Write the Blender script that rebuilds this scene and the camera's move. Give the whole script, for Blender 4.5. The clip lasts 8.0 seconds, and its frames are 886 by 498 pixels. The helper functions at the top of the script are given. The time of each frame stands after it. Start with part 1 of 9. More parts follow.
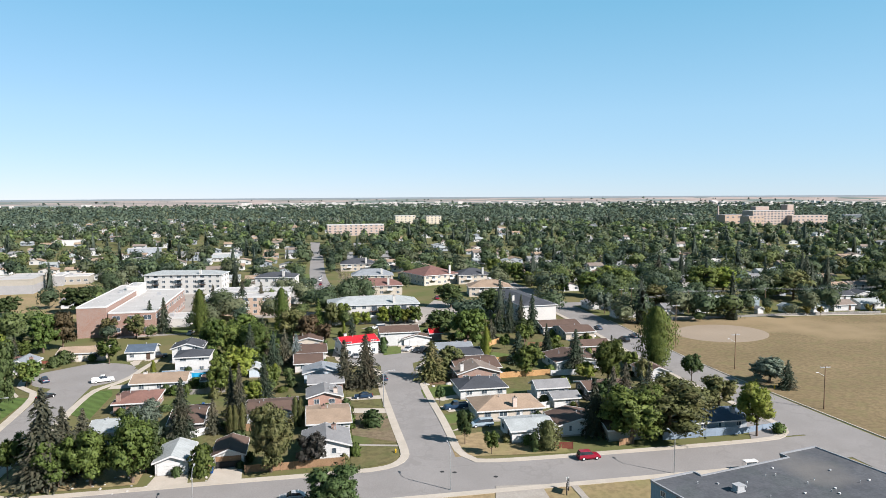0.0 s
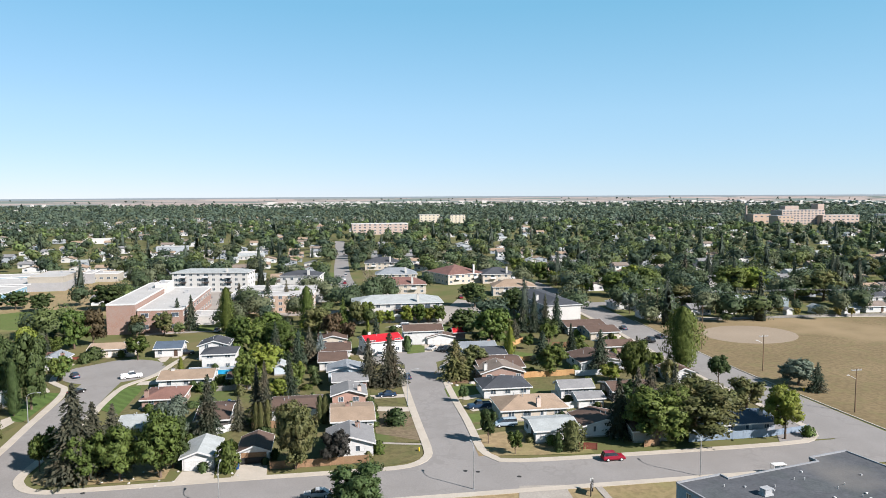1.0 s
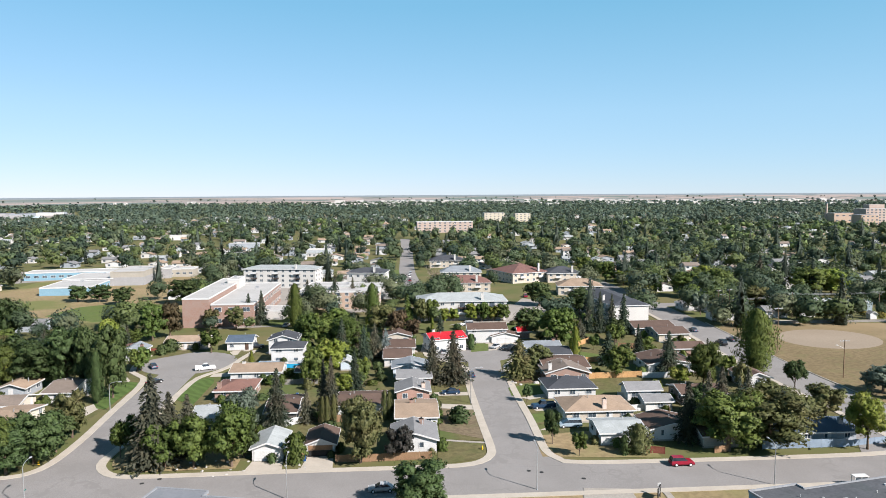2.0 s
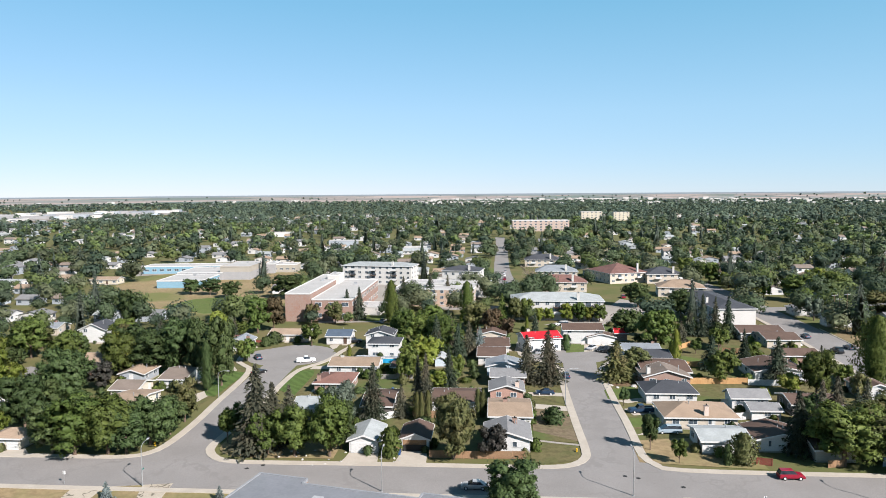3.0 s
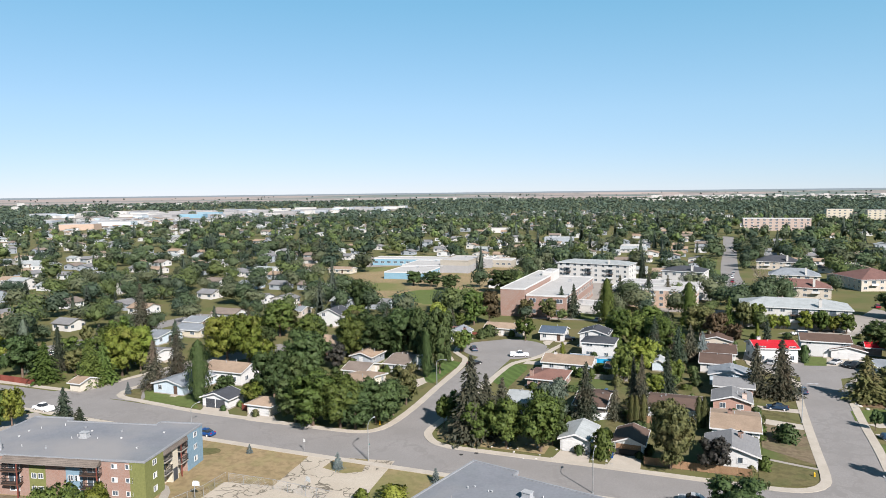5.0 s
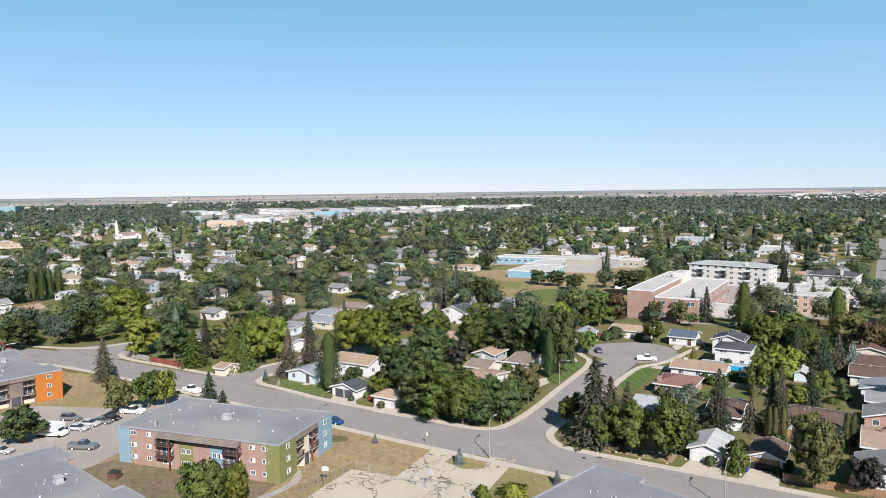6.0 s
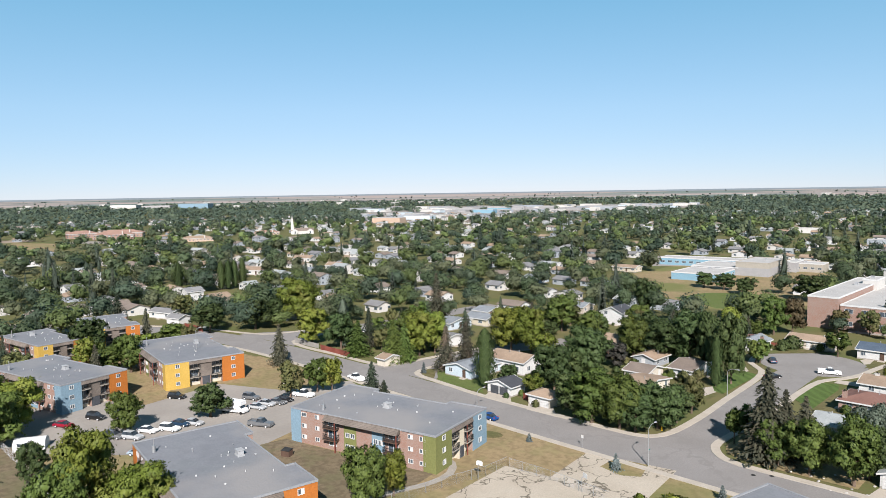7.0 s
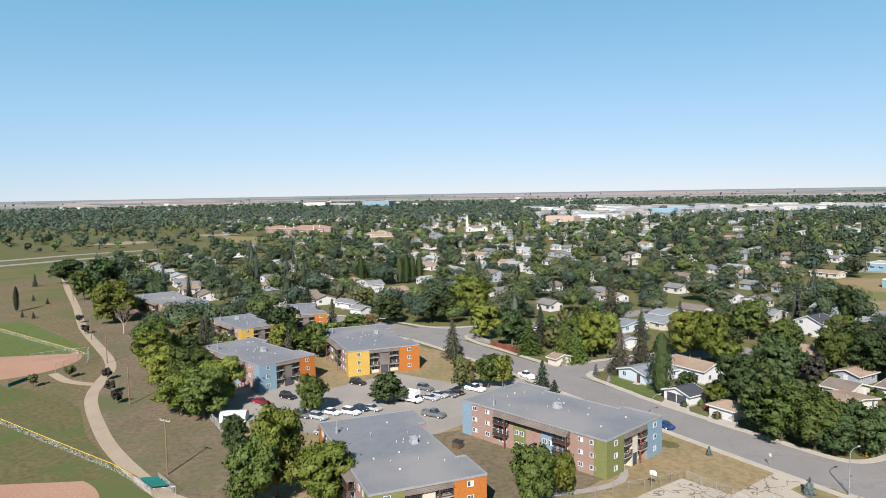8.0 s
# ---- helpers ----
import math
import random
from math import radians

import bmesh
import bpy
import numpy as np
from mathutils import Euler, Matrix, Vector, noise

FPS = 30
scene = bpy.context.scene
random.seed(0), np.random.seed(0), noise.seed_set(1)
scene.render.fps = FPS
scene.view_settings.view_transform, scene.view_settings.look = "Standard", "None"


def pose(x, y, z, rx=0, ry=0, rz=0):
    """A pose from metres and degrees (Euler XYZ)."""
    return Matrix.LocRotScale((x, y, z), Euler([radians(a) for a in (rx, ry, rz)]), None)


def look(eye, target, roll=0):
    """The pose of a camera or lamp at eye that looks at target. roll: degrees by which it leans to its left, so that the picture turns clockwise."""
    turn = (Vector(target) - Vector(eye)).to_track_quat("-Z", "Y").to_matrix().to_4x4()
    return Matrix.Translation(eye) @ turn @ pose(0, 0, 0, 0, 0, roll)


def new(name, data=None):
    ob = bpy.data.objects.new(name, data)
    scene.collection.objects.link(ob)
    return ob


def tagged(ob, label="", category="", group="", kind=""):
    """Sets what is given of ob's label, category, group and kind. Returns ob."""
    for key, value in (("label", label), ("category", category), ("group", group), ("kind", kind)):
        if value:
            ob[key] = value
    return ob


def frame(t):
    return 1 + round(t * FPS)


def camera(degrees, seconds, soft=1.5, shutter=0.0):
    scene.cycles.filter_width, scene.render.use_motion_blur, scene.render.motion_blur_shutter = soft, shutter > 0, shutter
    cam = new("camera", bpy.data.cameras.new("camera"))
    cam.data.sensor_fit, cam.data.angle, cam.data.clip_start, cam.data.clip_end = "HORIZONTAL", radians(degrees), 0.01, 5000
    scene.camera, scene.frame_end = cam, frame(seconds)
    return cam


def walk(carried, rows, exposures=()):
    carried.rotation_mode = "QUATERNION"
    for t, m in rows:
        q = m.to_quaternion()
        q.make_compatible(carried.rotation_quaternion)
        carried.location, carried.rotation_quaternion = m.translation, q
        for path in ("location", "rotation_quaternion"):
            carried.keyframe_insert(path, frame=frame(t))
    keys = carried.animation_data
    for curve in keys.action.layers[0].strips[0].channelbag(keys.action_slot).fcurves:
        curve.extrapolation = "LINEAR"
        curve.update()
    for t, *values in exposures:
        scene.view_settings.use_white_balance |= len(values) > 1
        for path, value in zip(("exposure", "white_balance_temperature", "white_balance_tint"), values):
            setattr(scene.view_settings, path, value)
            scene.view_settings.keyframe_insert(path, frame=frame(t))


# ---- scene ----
# ---------------------------------------------------------------- camera and its walk
cam = camera(64.69, 8.0, soft=0.8)
PATH = [
    (0.0, pose(0, 0, 50, 85.563, 0.339, -11.028)),
    (0.5, pose(0, 0, 50, 85.536, 0.331, -10.748)),
    (1.0, pose(0, 0, 50, 85.501, 0.322, -9.061)),
    (2.5, pose(0, 0, 50, 85.366, 0.398, -0.192)),
    (3.0, pose(0, 0, 50, 85.309, 0.429, 4.028)),
    (3.5, pose(0, 0, 50, 85.259, 0.447, 8.312)),
    (4.0, pose(0, 0, 50, 85.229, 0.514, 12.632)),
    (4.5, pose(0, 0, 50, 85.210, 0.608, 17.109)),
    (6.0, pose(0, 0, 50, 85.187, 0.791, 31.704)),
    (6.5, pose(0, 0, 50, 85.196, 0.837, 38.010)),
    (7.0, pose(0, 0, 50, 85.221, 0.915, 44.567)),
    (7.5, pose(0, 0, 50, 85.251, 0.956, 51.428)),
    (8.0, pose(0, 0, 50, 85.299, 0.972, 58.708)),
]
walk(cam, PATH, [(0.0, 1.27, 6290, 12), (3.0, 1.25, 6290, 12), (4.5, 1.18, 6290, 12), (6.5, 1.13, 6290, 12), (8.0, 1.06, 6290, 12)])

# ---------------------------------------------------------------- world and sun
SUN_ELEVATION = 36.5
SUN_FROM = Vector((0.735, -0.678, 0)).normalized()
world = bpy.data.worlds.new("sky")
scene.world = world
world.use_nodes = True
wn = world.node_tree.nodes
wl = world.node_tree.links
sky = wn.new("ShaderNodeTexSky")
sky.sky_type = "NISHITA"
sky.sun_disc = False
sky.sun_elevation = radians(SUN_ELEVATION)
sky.sun_rotation = math.atan2(SUN_FROM.x, SUN_FROM.y)
sky.altitude = 500
sky.air_density = 1.0
sky.dust_density = 0.0
sky.ozone_density = 1.0
tint = wn.new("ShaderNodeMix")
tint.data_type, tint.blend_type = "RGBA", "MULTIPLY"
tint.inputs[0].default_value = 1.0
tint.inputs[7].default_value = (0.47, 0.35, 0.42, 1.0)
wl.new(sky.outputs[0], tint.inputs[6])
coord = wn.new("ShaderNodeTexCoord")
lift = wn.new("ShaderNodeVectorMath")
lift.operation = "ADD"
lift.inputs[1].default_value = (0, 0, 0.014)
wl.new(coord.outputs["Generated"], lift.inputs[0])
wl.new(lift.outputs[0], sky.inputs[0])
clear = wn.new("ShaderNodeMix")
clear.data_type, clear.blend_type = "RGBA", "ADD"
clear.inputs[0].default_value = 1.0
clear.inputs[7].default_value = (1.0, 3.4, 4.5, 1.0)
wl.new(tint.outputs[2], clear.inputs[6])
# the pale lower sky thins out towards the zenith
height = wn.new("ShaderNodeSeparateXYZ")
wl.new(coord.outputs["Generated"], height.inputs[0])
thin = wn.new("ShaderNodeMapRange")
thin.inputs[1].default_value, thin.inputs[2].default_value = 0.36, 0.9
thin.inputs[3].default_value, thin.inputs[4].default_value = 1.0, 0.15
wl.new(height.outputs["Z"], thin.inputs[0])
wl.new(thin.outputs[0], clear.inputs[0])
# and a thin whitish haze lies over the horizon
haze = wn.new("ShaderNodeMix")
haze.data_type, haze.blend_type = "RGBA", "ADD"
haze.inputs[7].default_value = (0.78, 0.62, 0.50, 1.0)
low = wn.new("ShaderNodeMapRange")
low.inputs[1].default_value, low.inputs[2].default_value = 0.11, 0.25
low.inputs[3].default_value, low.inputs[4].default_value = 1.0, 0.0
wl.new(height.outputs["Z"], low.inputs[0])
wl.new(low.outputs[0], haze.inputs[0])
wl.new(clear.outputs[2], haze.inputs[6])
wl.new(haze.outputs[2], wn["Background"].inputs[0])
wn["Background"].inputs[1].default_value = 0.050
sun = new("sun", bpy.data.lights.new("sun", "SUN"))
sun.data.energy = 5.0
sun.data.angle = radians(0.53)
sun.data.color = (1.0, 0.93, 0.86)
to_sun = Vector((SUN_FROM.x * math.cos(radians(SUN_ELEVATION)), SUN_FROM.y * math.cos(radians(SUN_ELEVATION)), math.sin(radians(SUN_ELEVATION))))
sun.matrix_world = look(to_sun * 100, (0, 0, 0))

# ---------------------------------------------------------------- materials
MATS = {}


def rgb(c):
    return (c[0], c[1], c[2], 1.0)


def mix_rgb(nt, fac, a, b, mode="MIX"):
    n = nt.nodes.new("ShaderNodeMix")
    n.data_type = "RGBA"
    n.blend_type = mode
    for sock, v in ((n.inputs[0], fac), (n.inputs[6], a), (n.inputs[7], b)):
        if isinstance(v, bpy.types.NodeSocket):
            nt.links.new(v, sock)
        elif isinstance(v, (int, float)):
            sock.default_value = v
        else:
            sock.default_value = rgb(v)
    return n.outputs[2]


def noise_fac(nt, scale, detail=4, lo=0.35, hi=0.65, coord=None, stretch=None):
    tc = nt.nodes.new("ShaderNodeNewGeometry")
    src = tc.outputs["Position"] if coord is None else coord
    if stretch:
        mp = nt.nodes.new("ShaderNodeMapping")
        mp.inputs["Scale"].default_value = stretch
        nt.links.new(src, mp.inputs[0])
        src = mp.outputs[0]
    n = nt.nodes.new("ShaderNodeTexNoise")
    n.inputs["Scale"].default_value = scale
    n.inputs["Detail"].default_value = detail
    nt.links.new(src, n.inputs["Vector"])
    r = nt.nodes.new("ShaderNodeMapRange")
    r.inputs[1].default_value, r.inputs[2].default_value = lo, hi
    nt.links.new(n.outputs["Fac"], r.inputs[0])
    return r.outputs[0]


def add_bump(nt, bsdf, height, strength=0.3, distance=0.05):
    b = nt.nodes.new("ShaderNodeBump")
    b.inputs["Strength"].default_value = strength
    b.inputs["Distance"].default_value = distance
    nt.links.new(height, b.inputs["Height"])
    nt.links.new(b.outputs[0], bsdf.inputs["Normal"])


def surface(name, a, b, big=0.25, small=4.0, c=None, rough=0.8, metal=0.0, bump=0.3, vary=0.0, spec=0.1, stretch=None, grain=0.5, mid=0.0):
    """Two colours mixed by coarse and fine noise, a third in patches, with a fine relief."""
    m = bpy.data.materials.new(name)
    m.use_nodes = True
    nt = m.node_tree
    p = nt.nodes["Principled BSDF"]
    f1 = noise_fac(nt, big, 5, stretch=stretch)
    f2 = noise_fac(nt, small, 6, 0.3, 0.7)
    col = mix_rgb(nt, f1, a, b)
    col = mix_rgb(nt, f2, col, mix_rgb(nt, grain, col, tuple(x * 0.62 for x in a)))
    if mid:
        col = mix_rgb(nt, noise_fac(nt, 0.8, 7, 0.44, 0.60), col, mix_rgb(nt, mid, col, tuple(x * 0.3 for x in a)))
        col = mix_rgb(nt, noise_fac(nt, 0.21, 5, 0.50, 0.62), col, mix_rgb(nt, mid, col, tuple(x * q for x, q in zip(a, (0.62, 0.80, 0.62)))))
    if c:
        f3 = noise_fac(nt, big * 0.37, 4, 0.52, 0.66)
        col = mix_rgb(nt, f3, col, c)
    if vary:
        oi = nt.nodes.new("ShaderNodeObjectInfo")
        hs = nt.nodes.new("ShaderNodeHueSaturation")
        mr = nt.nodes.new("ShaderNodeMapRange")
        mr.inputs[3].default_value, mr.inputs[4].default_value = 1 - vary, 1 + vary
        nt.links.new(oi.outputs["Random"], mr.inputs[0])
        nt.links.new(mr.outputs[0], hs.inputs["Value"])
        nt.links.new(col, hs.inputs["Color"])
        col = hs.outputs[0]
    nt.links.new(col, p.inputs["Base Color"])
    p.inputs["Roughness"].default_value = rough
    p.inputs["Metallic"].default_value = metal
    p.inputs["Specular IOR Level"].default_value = spec
    if bump:
        add_bump(nt, p, f2, bump)
    MATS[name] = m
    return m


def rows_mat(name, a, b, course, axis="z", rough=0.85, dark=0.6, bump=0.4, vary=0.06):
    """Courses such as shingles or siding: thin dark lines at the course height, with blotches from piece to piece."""
    m = bpy.data.materials.new(name)
    m.use_nodes = True
    nt = m.node_tree
    p = nt.nodes["Principled BSDF"]
    geo = nt.nodes.new("ShaderNodeTexCoord")
    sep = nt.nodes.new("ShaderNodeSeparateXYZ")
    nt.links.new(geo.outputs["Object"], sep.inputs[0])
    mul = nt.nodes.new("ShaderNodeMath")
    mul.operation = "DIVIDE"
    mul.inputs[1].default_value = course
    nt.links.new(sep.outputs["XYZ".index(axis.upper())], mul.inputs[0])
    fr = nt.nodes.new("ShaderNodeMath")
    fr.operation = "FRACT"
    nt.links.new(mul.outputs[0], fr.inputs[0])
    line = nt.nodes.new("ShaderNodeMapRange")
    line.inputs[1].default_value, line.inputs[2].default_value = 0.0, 0.22
    nt.links.new(fr.outputs[0], line.inputs[0])
    f1 = noise_fac(nt, 0.35, 4)
    f2 = noise_fac(nt, 3.0, 4, 0.3, 0.7, stretch=(1, 1, 3))
    col = mix_rgb(nt, f1, a, b)
    col = mix_rgb(nt, f2, mix_rgb(nt, 0.35, col, tuple(x * 0.55 for x in a)), col)
    col = mix_rgb(nt, line.outputs[0], mix_rgb(nt, 1 - dark, (0.02, 0.02, 0.02), col), col)
    oi = nt.nodes.new("ShaderNodeObjectInfo")
    hs = nt.nodes.new("ShaderNodeHueSaturation")
    mr = nt.nodes.new("ShaderNodeMapRange")
    mr.inputs[3].default_value, mr.inputs[4].default_value = 1 - vary, 1 + vary
    nt.links.new(oi.outputs["Random"], mr.inputs[0])
    nt.links.new(mr.outputs[0], hs.inputs["Value"])
    nt.links.new(col, hs.inputs["Color"])
    nt.links.new(hs.outputs[0], p.inputs["Base Color"])
    p.inputs["Roughness"].default_value = rough
    p.inputs["Specular IOR Level"].default_value = 0.12
    add_bump(nt, p, line.outputs[0], bump, 0.02)
    MATS[name] = m
    return m


def brick_mat(name, a, b, mortar):
    m = bpy.data.materials.new(name)
    m.use_nodes = True
    nt = m.node_tree
    p = nt.nodes["Principled BSDF"]
    tc = nt.nodes.new("ShaderNodeTexCoord")
    sep = nt.nodes.new("ShaderNodeSeparateXYZ")
    nt.links.new(tc.outputs["Object"], sep.inputs[0])
    add = nt.nodes.new("ShaderNodeMath")
    add.operation = "ADD"
    nt.links.new(sep.outputs[0], add.inputs[0])
    nt.links.new(sep.outputs[1], add.inputs[1])
    comb = nt.nodes.new("ShaderNodeCombineXYZ")
    nt.links.new(add.outputs[0], comb.inputs[0])
    nt.links.new(sep.outputs[2], comb.inputs[1])
    br = nt.nodes.new("ShaderNodeTexBrick")
    br.inputs["Color1"].default_value, br.inputs["Color2"].default_value, br.inputs["Mortar"].default_value = rgb(a), rgb(b), rgb(mortar)
    br.inputs["Scale"].default_value = 1.0
    br.inputs["Brick Width"].default_value, br.inputs["Row Height"].default_value, br.inputs["Mortar Size"].default_value = 0.24, 0.075, 0.008
    nt.links.new(comb.outputs[0], br.inputs["Vector"])
    col = mix_rgb(nt, noise_fac(nt, 0.5, 5), br.outputs[0], mix_rgb(nt, 0.35, br.outputs[0], mortar))
    nt.links.new(col, p.inputs["Base Color"])
    p.inputs["Roughness"].default_value = 0.9
    MATS[name] = m
    return m


def leaf_mat(name, a, b, tip=None, translucent=0.26, patchy=0.0):
    """Foliage: colour from tree to tree, from clump to clump and within the clump."""
    m = bpy.data.materials.new(name)
    m.use_nodes = True
    nt = m.node_tree
    out = nt.nodes["Material Output"]
    nt.nodes.remove(nt.nodes["Principled BSDF"])
    geo = nt.nodes.new("ShaderNodeNewGeometry")
    oi = nt.nodes.new("ShaderNodeObjectInfo")
    col = mix_rgb(nt, geo.outputs["Random Per Island"], a, b)
    col = mix_rgb(nt, noise_fac(nt, 1.3, 4, 0.5, 0.72), col, mix_rgb(nt, 0.35, col, (0.012, 0.020, 0.008)))
    if tip:
        col = mix_rgb(nt, noise_fac(nt, 0.22, 3, 0.5, 0.72), col, tip)
    if patchy:
        col = mix_rgb(nt, noise_fac(nt, 0.07, 2, 0.42, 0.58), col, mix_rgb(nt, patchy, col, (0.02, 0.032, 0.02)))
        col = mix_rgb(nt, noise_fac(nt, 0.023, 2, 0.5, 0.7), col, mix_rgb(nt, patchy * 0.5, col, (0.11, 0.105, 0.05)))
    hs = nt.nodes.new("ShaderNodeHueSaturation")
    mr = nt.nodes.new("ShaderNodeMapRange")
    mr.inputs[3].default_value, mr.inputs[4].default_value = 0.72, 1.25
    nt.links.new(oi.outputs["Random"], mr.inputs[0])
    nt.links.new(mr.outputs[0], hs.inputs["Value"])
    mr2 = nt.nodes.new("ShaderNodeMapRange")
    mr2.inputs[3].default_value, mr2.inputs[4].default_value = 0.485, 0.515
    sc = nt.nodes.new("ShaderNodeMath")
    sc.operation = "FRACT"
    m7 = nt.nodes.new("ShaderNodeMath")
    m7.operation = "MULTIPLY"
    m7.inputs[1].default_value = 7.31
    nt.links.new(oi.outputs["Random"], m7.inputs[0])
    nt.links.new(m7.outputs[0], sc.inputs[0])
    nt.links.new(sc.outputs[0], mr2.inputs[0])
    nt.links.new(mr2.outputs[0], hs.inputs["Hue"])
    nt.links.new(col, hs.inputs["Color"])
    p = nt.nodes.new("ShaderNodeBsdfPrincipled")
    p.inputs["Roughness"].default_value = 0.5
    p.inputs["Specular IOR Level"].default_value = 0.10
    nt.links.new(hs.outputs[0], p.inputs["Base Color"])
    tr = nt.nodes.new("ShaderNodeBsdfTranslucent")
    nt.links.new(hs.outputs[0], tr.inputs["Color"])
    mx = nt.nodes.new("ShaderNodeMixShader")
    mx.inputs[0].default_value = translucent
    nt.links.new(p.outputs[0], mx.inputs[1])
    nt.links.new(tr.outputs[0], mx.inputs[2])
    nt.links.new(mx.outputs[0], out.inputs["Surface"])
    MATS[name] = m
    return m


def ground_mat():
    """Town grass near by; tan and green fields beyond the town's edge, with haze put into their colours."""
    m = bpy.data.materials.new("ground")
    m.use_nodes = True
    nt = m.node_tree
    p = nt.nodes["Principled BSDF"]
    geo = nt.nodes.new("ShaderNodeNewGeometry")
    near = mix_rgb(nt, noise_fac(nt, 0.06, 5), (0.112, 0.101, 0.046), (0.066, 0.088, 0.027))
    near = mix_rgb(nt, noise_fac(nt, 2.5, 5), near, mix_rgb(nt, 0.5, near, (0.114, 0.087, 0.046)))
    ln = nt.nodes.new("ShaderNodeVectorMath")
    ln.operation = "LENGTH"
    nt.links.new(geo.outputs["Position"], ln.inputs[0])
    unit = nt.nodes.new("ShaderNodeVectorMath")
    unit.operation = "NORMALIZE"
    nt.links.new(geo.outputs["Position"], unit.inputs[0])
    away = nt.nodes.new("ShaderNodeSeparateXYZ")
    nt.links.new(unit.outputs[0], away.inputs[0])

    def field_grid(along, around, offset):
        """Fields as blocks: so many metres deep, so many to the round."""
        k = nt.nodes.new("ShaderNodeMath")
        k.operation = "DIVIDE"
        k.inputs[1].default_value = along
        nt.links.new(ln.outputs["Value"], k.inputs[0])
        q = nt.nodes.new("ShaderNodeMath")
        q.operation = "MULTIPLY_ADD"
        q.inputs[1].default_value, q.inputs[2].default_value = around, offset
        side = nt.nodes.new("ShaderNodeMath")
        side.operation = "SUBTRACT"
        nt.links.new(away.outputs[0], side.inputs[0])
        nt.links.new(away.outputs[1], side.inputs[1])
        nt.links.new(side.outputs[0], q.inputs[0])
        c = nt.nodes.new("ShaderNodeCombineXYZ")
        nt.links.new(k.outputs[0], c.inputs[0])
        nt.links.new(q.outputs[0], c.inputs[1])
        return c.outputs[0]

    vor = nt.nodes.new("ShaderNodeTexVoronoi")
    vor.inputs["Scale"].default_value = 1.0
    nt.links.new(field_grid(260, 11, 0.0), vor.inputs["Vector"])
    sep = nt.nodes.new("ShaderNodeSeparateColor")
    nt.links.new(vor.outputs["Color"], sep.inputs[0])
    ramp = nt.nodes.new("ShaderNodeValToRGB")
    ramp.color_ramp.interpolation = "CONSTANT"
    e = ramp.color_ramp.elements
    # field colours greyed: the haze of distance is mixed into them
    e[0].position, e[0].color = 0.0, rgb((0.265, 0.220, 0.198))
    e[1].position, e[1].color = 0.38, rgb((0.205, 0.185, 0.170))
    for at, c in ((0.56, (0.120, 0.145, 0.128)), (0.72, (0.295, 0.245, 0.220)), (0.86, (0.165, 0.180, 0.165))):
        x = e.new(at)
        x.color = rgb(c)
    nt.links.new(sep.outputs[0], ramp.inputs[0])
    rows = nt.nodes.new("ShaderNodeTexNoise")
    rows.inputs["Scale"].default_value = 1.0
    rows.inputs["Detail"].default_value = 3
    nt.links.new(field_grid(95, 16, 3.0), rows.inputs["Vector"])
    rowf = nt.nodes.new("ShaderNodeMapRange")
    rowf.inputs[1].default_value, rowf.inputs[2].default_value = 0.56, 0.62
    nt.links.new(rows.outputs["Fac"], rowf.inputs[0])
    fields = mix_rgb(nt, rowf.outputs[0], ramp.outputs[0], (0.095, 0.115, 0.105))
    r = nt.nodes.new("ShaderNodeMapRange")
    r.inputs[1].default_value, r.inputs[2].default_value = 2950, 3050
    nt.links.new(ln.outputs["Value"], r.inputs[0])
    # blue-grey belt at the rim, skyline haze put into the ground colour
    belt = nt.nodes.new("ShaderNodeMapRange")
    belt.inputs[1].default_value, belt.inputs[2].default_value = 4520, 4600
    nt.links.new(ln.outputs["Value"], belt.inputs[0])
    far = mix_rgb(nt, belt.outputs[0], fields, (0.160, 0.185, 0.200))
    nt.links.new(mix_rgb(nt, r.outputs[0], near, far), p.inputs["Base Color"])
    p.inputs["Roughness"].default_value = 0.95
    p.inputs["Specular IOR Level"].default_value = 0.1
    MATS["ground"] = m


def mown_mat(name, a, b, stripe=1.6, depth=0.4):
    """A lawn with diagonal mowing stripes."""
    m = surface(name, a, b, 0.3, 6.0, rough=0.95, spec=0.1)
    nt = m.node_tree
    p = nt.nodes["Principled BSDF"]
    geo = nt.nodes.new("ShaderNodeNewGeometry")
    wv = nt.nodes.new("ShaderNodeTexWave")
    wv.inputs["Scale"].default_value = 1.0 / stripe / 3.2
    wv.inputs["Distortion"].default_value = 6.0
    wv.inputs["Detail"].default_value = 4.0
    wv.bands_direction = "DIAGONAL"
    nt.links.new(geo.outputs["Position"], wv.inputs["Vector"])
    old = p.inputs["Base Color"].links[0].from_socket
    nt.links.new(mix_rgb(nt, wv.outputs["Fac"], old, mix_rgb(nt, depth, old, tuple(x * 1.7 for x in a))), p.inputs["Base Color"])


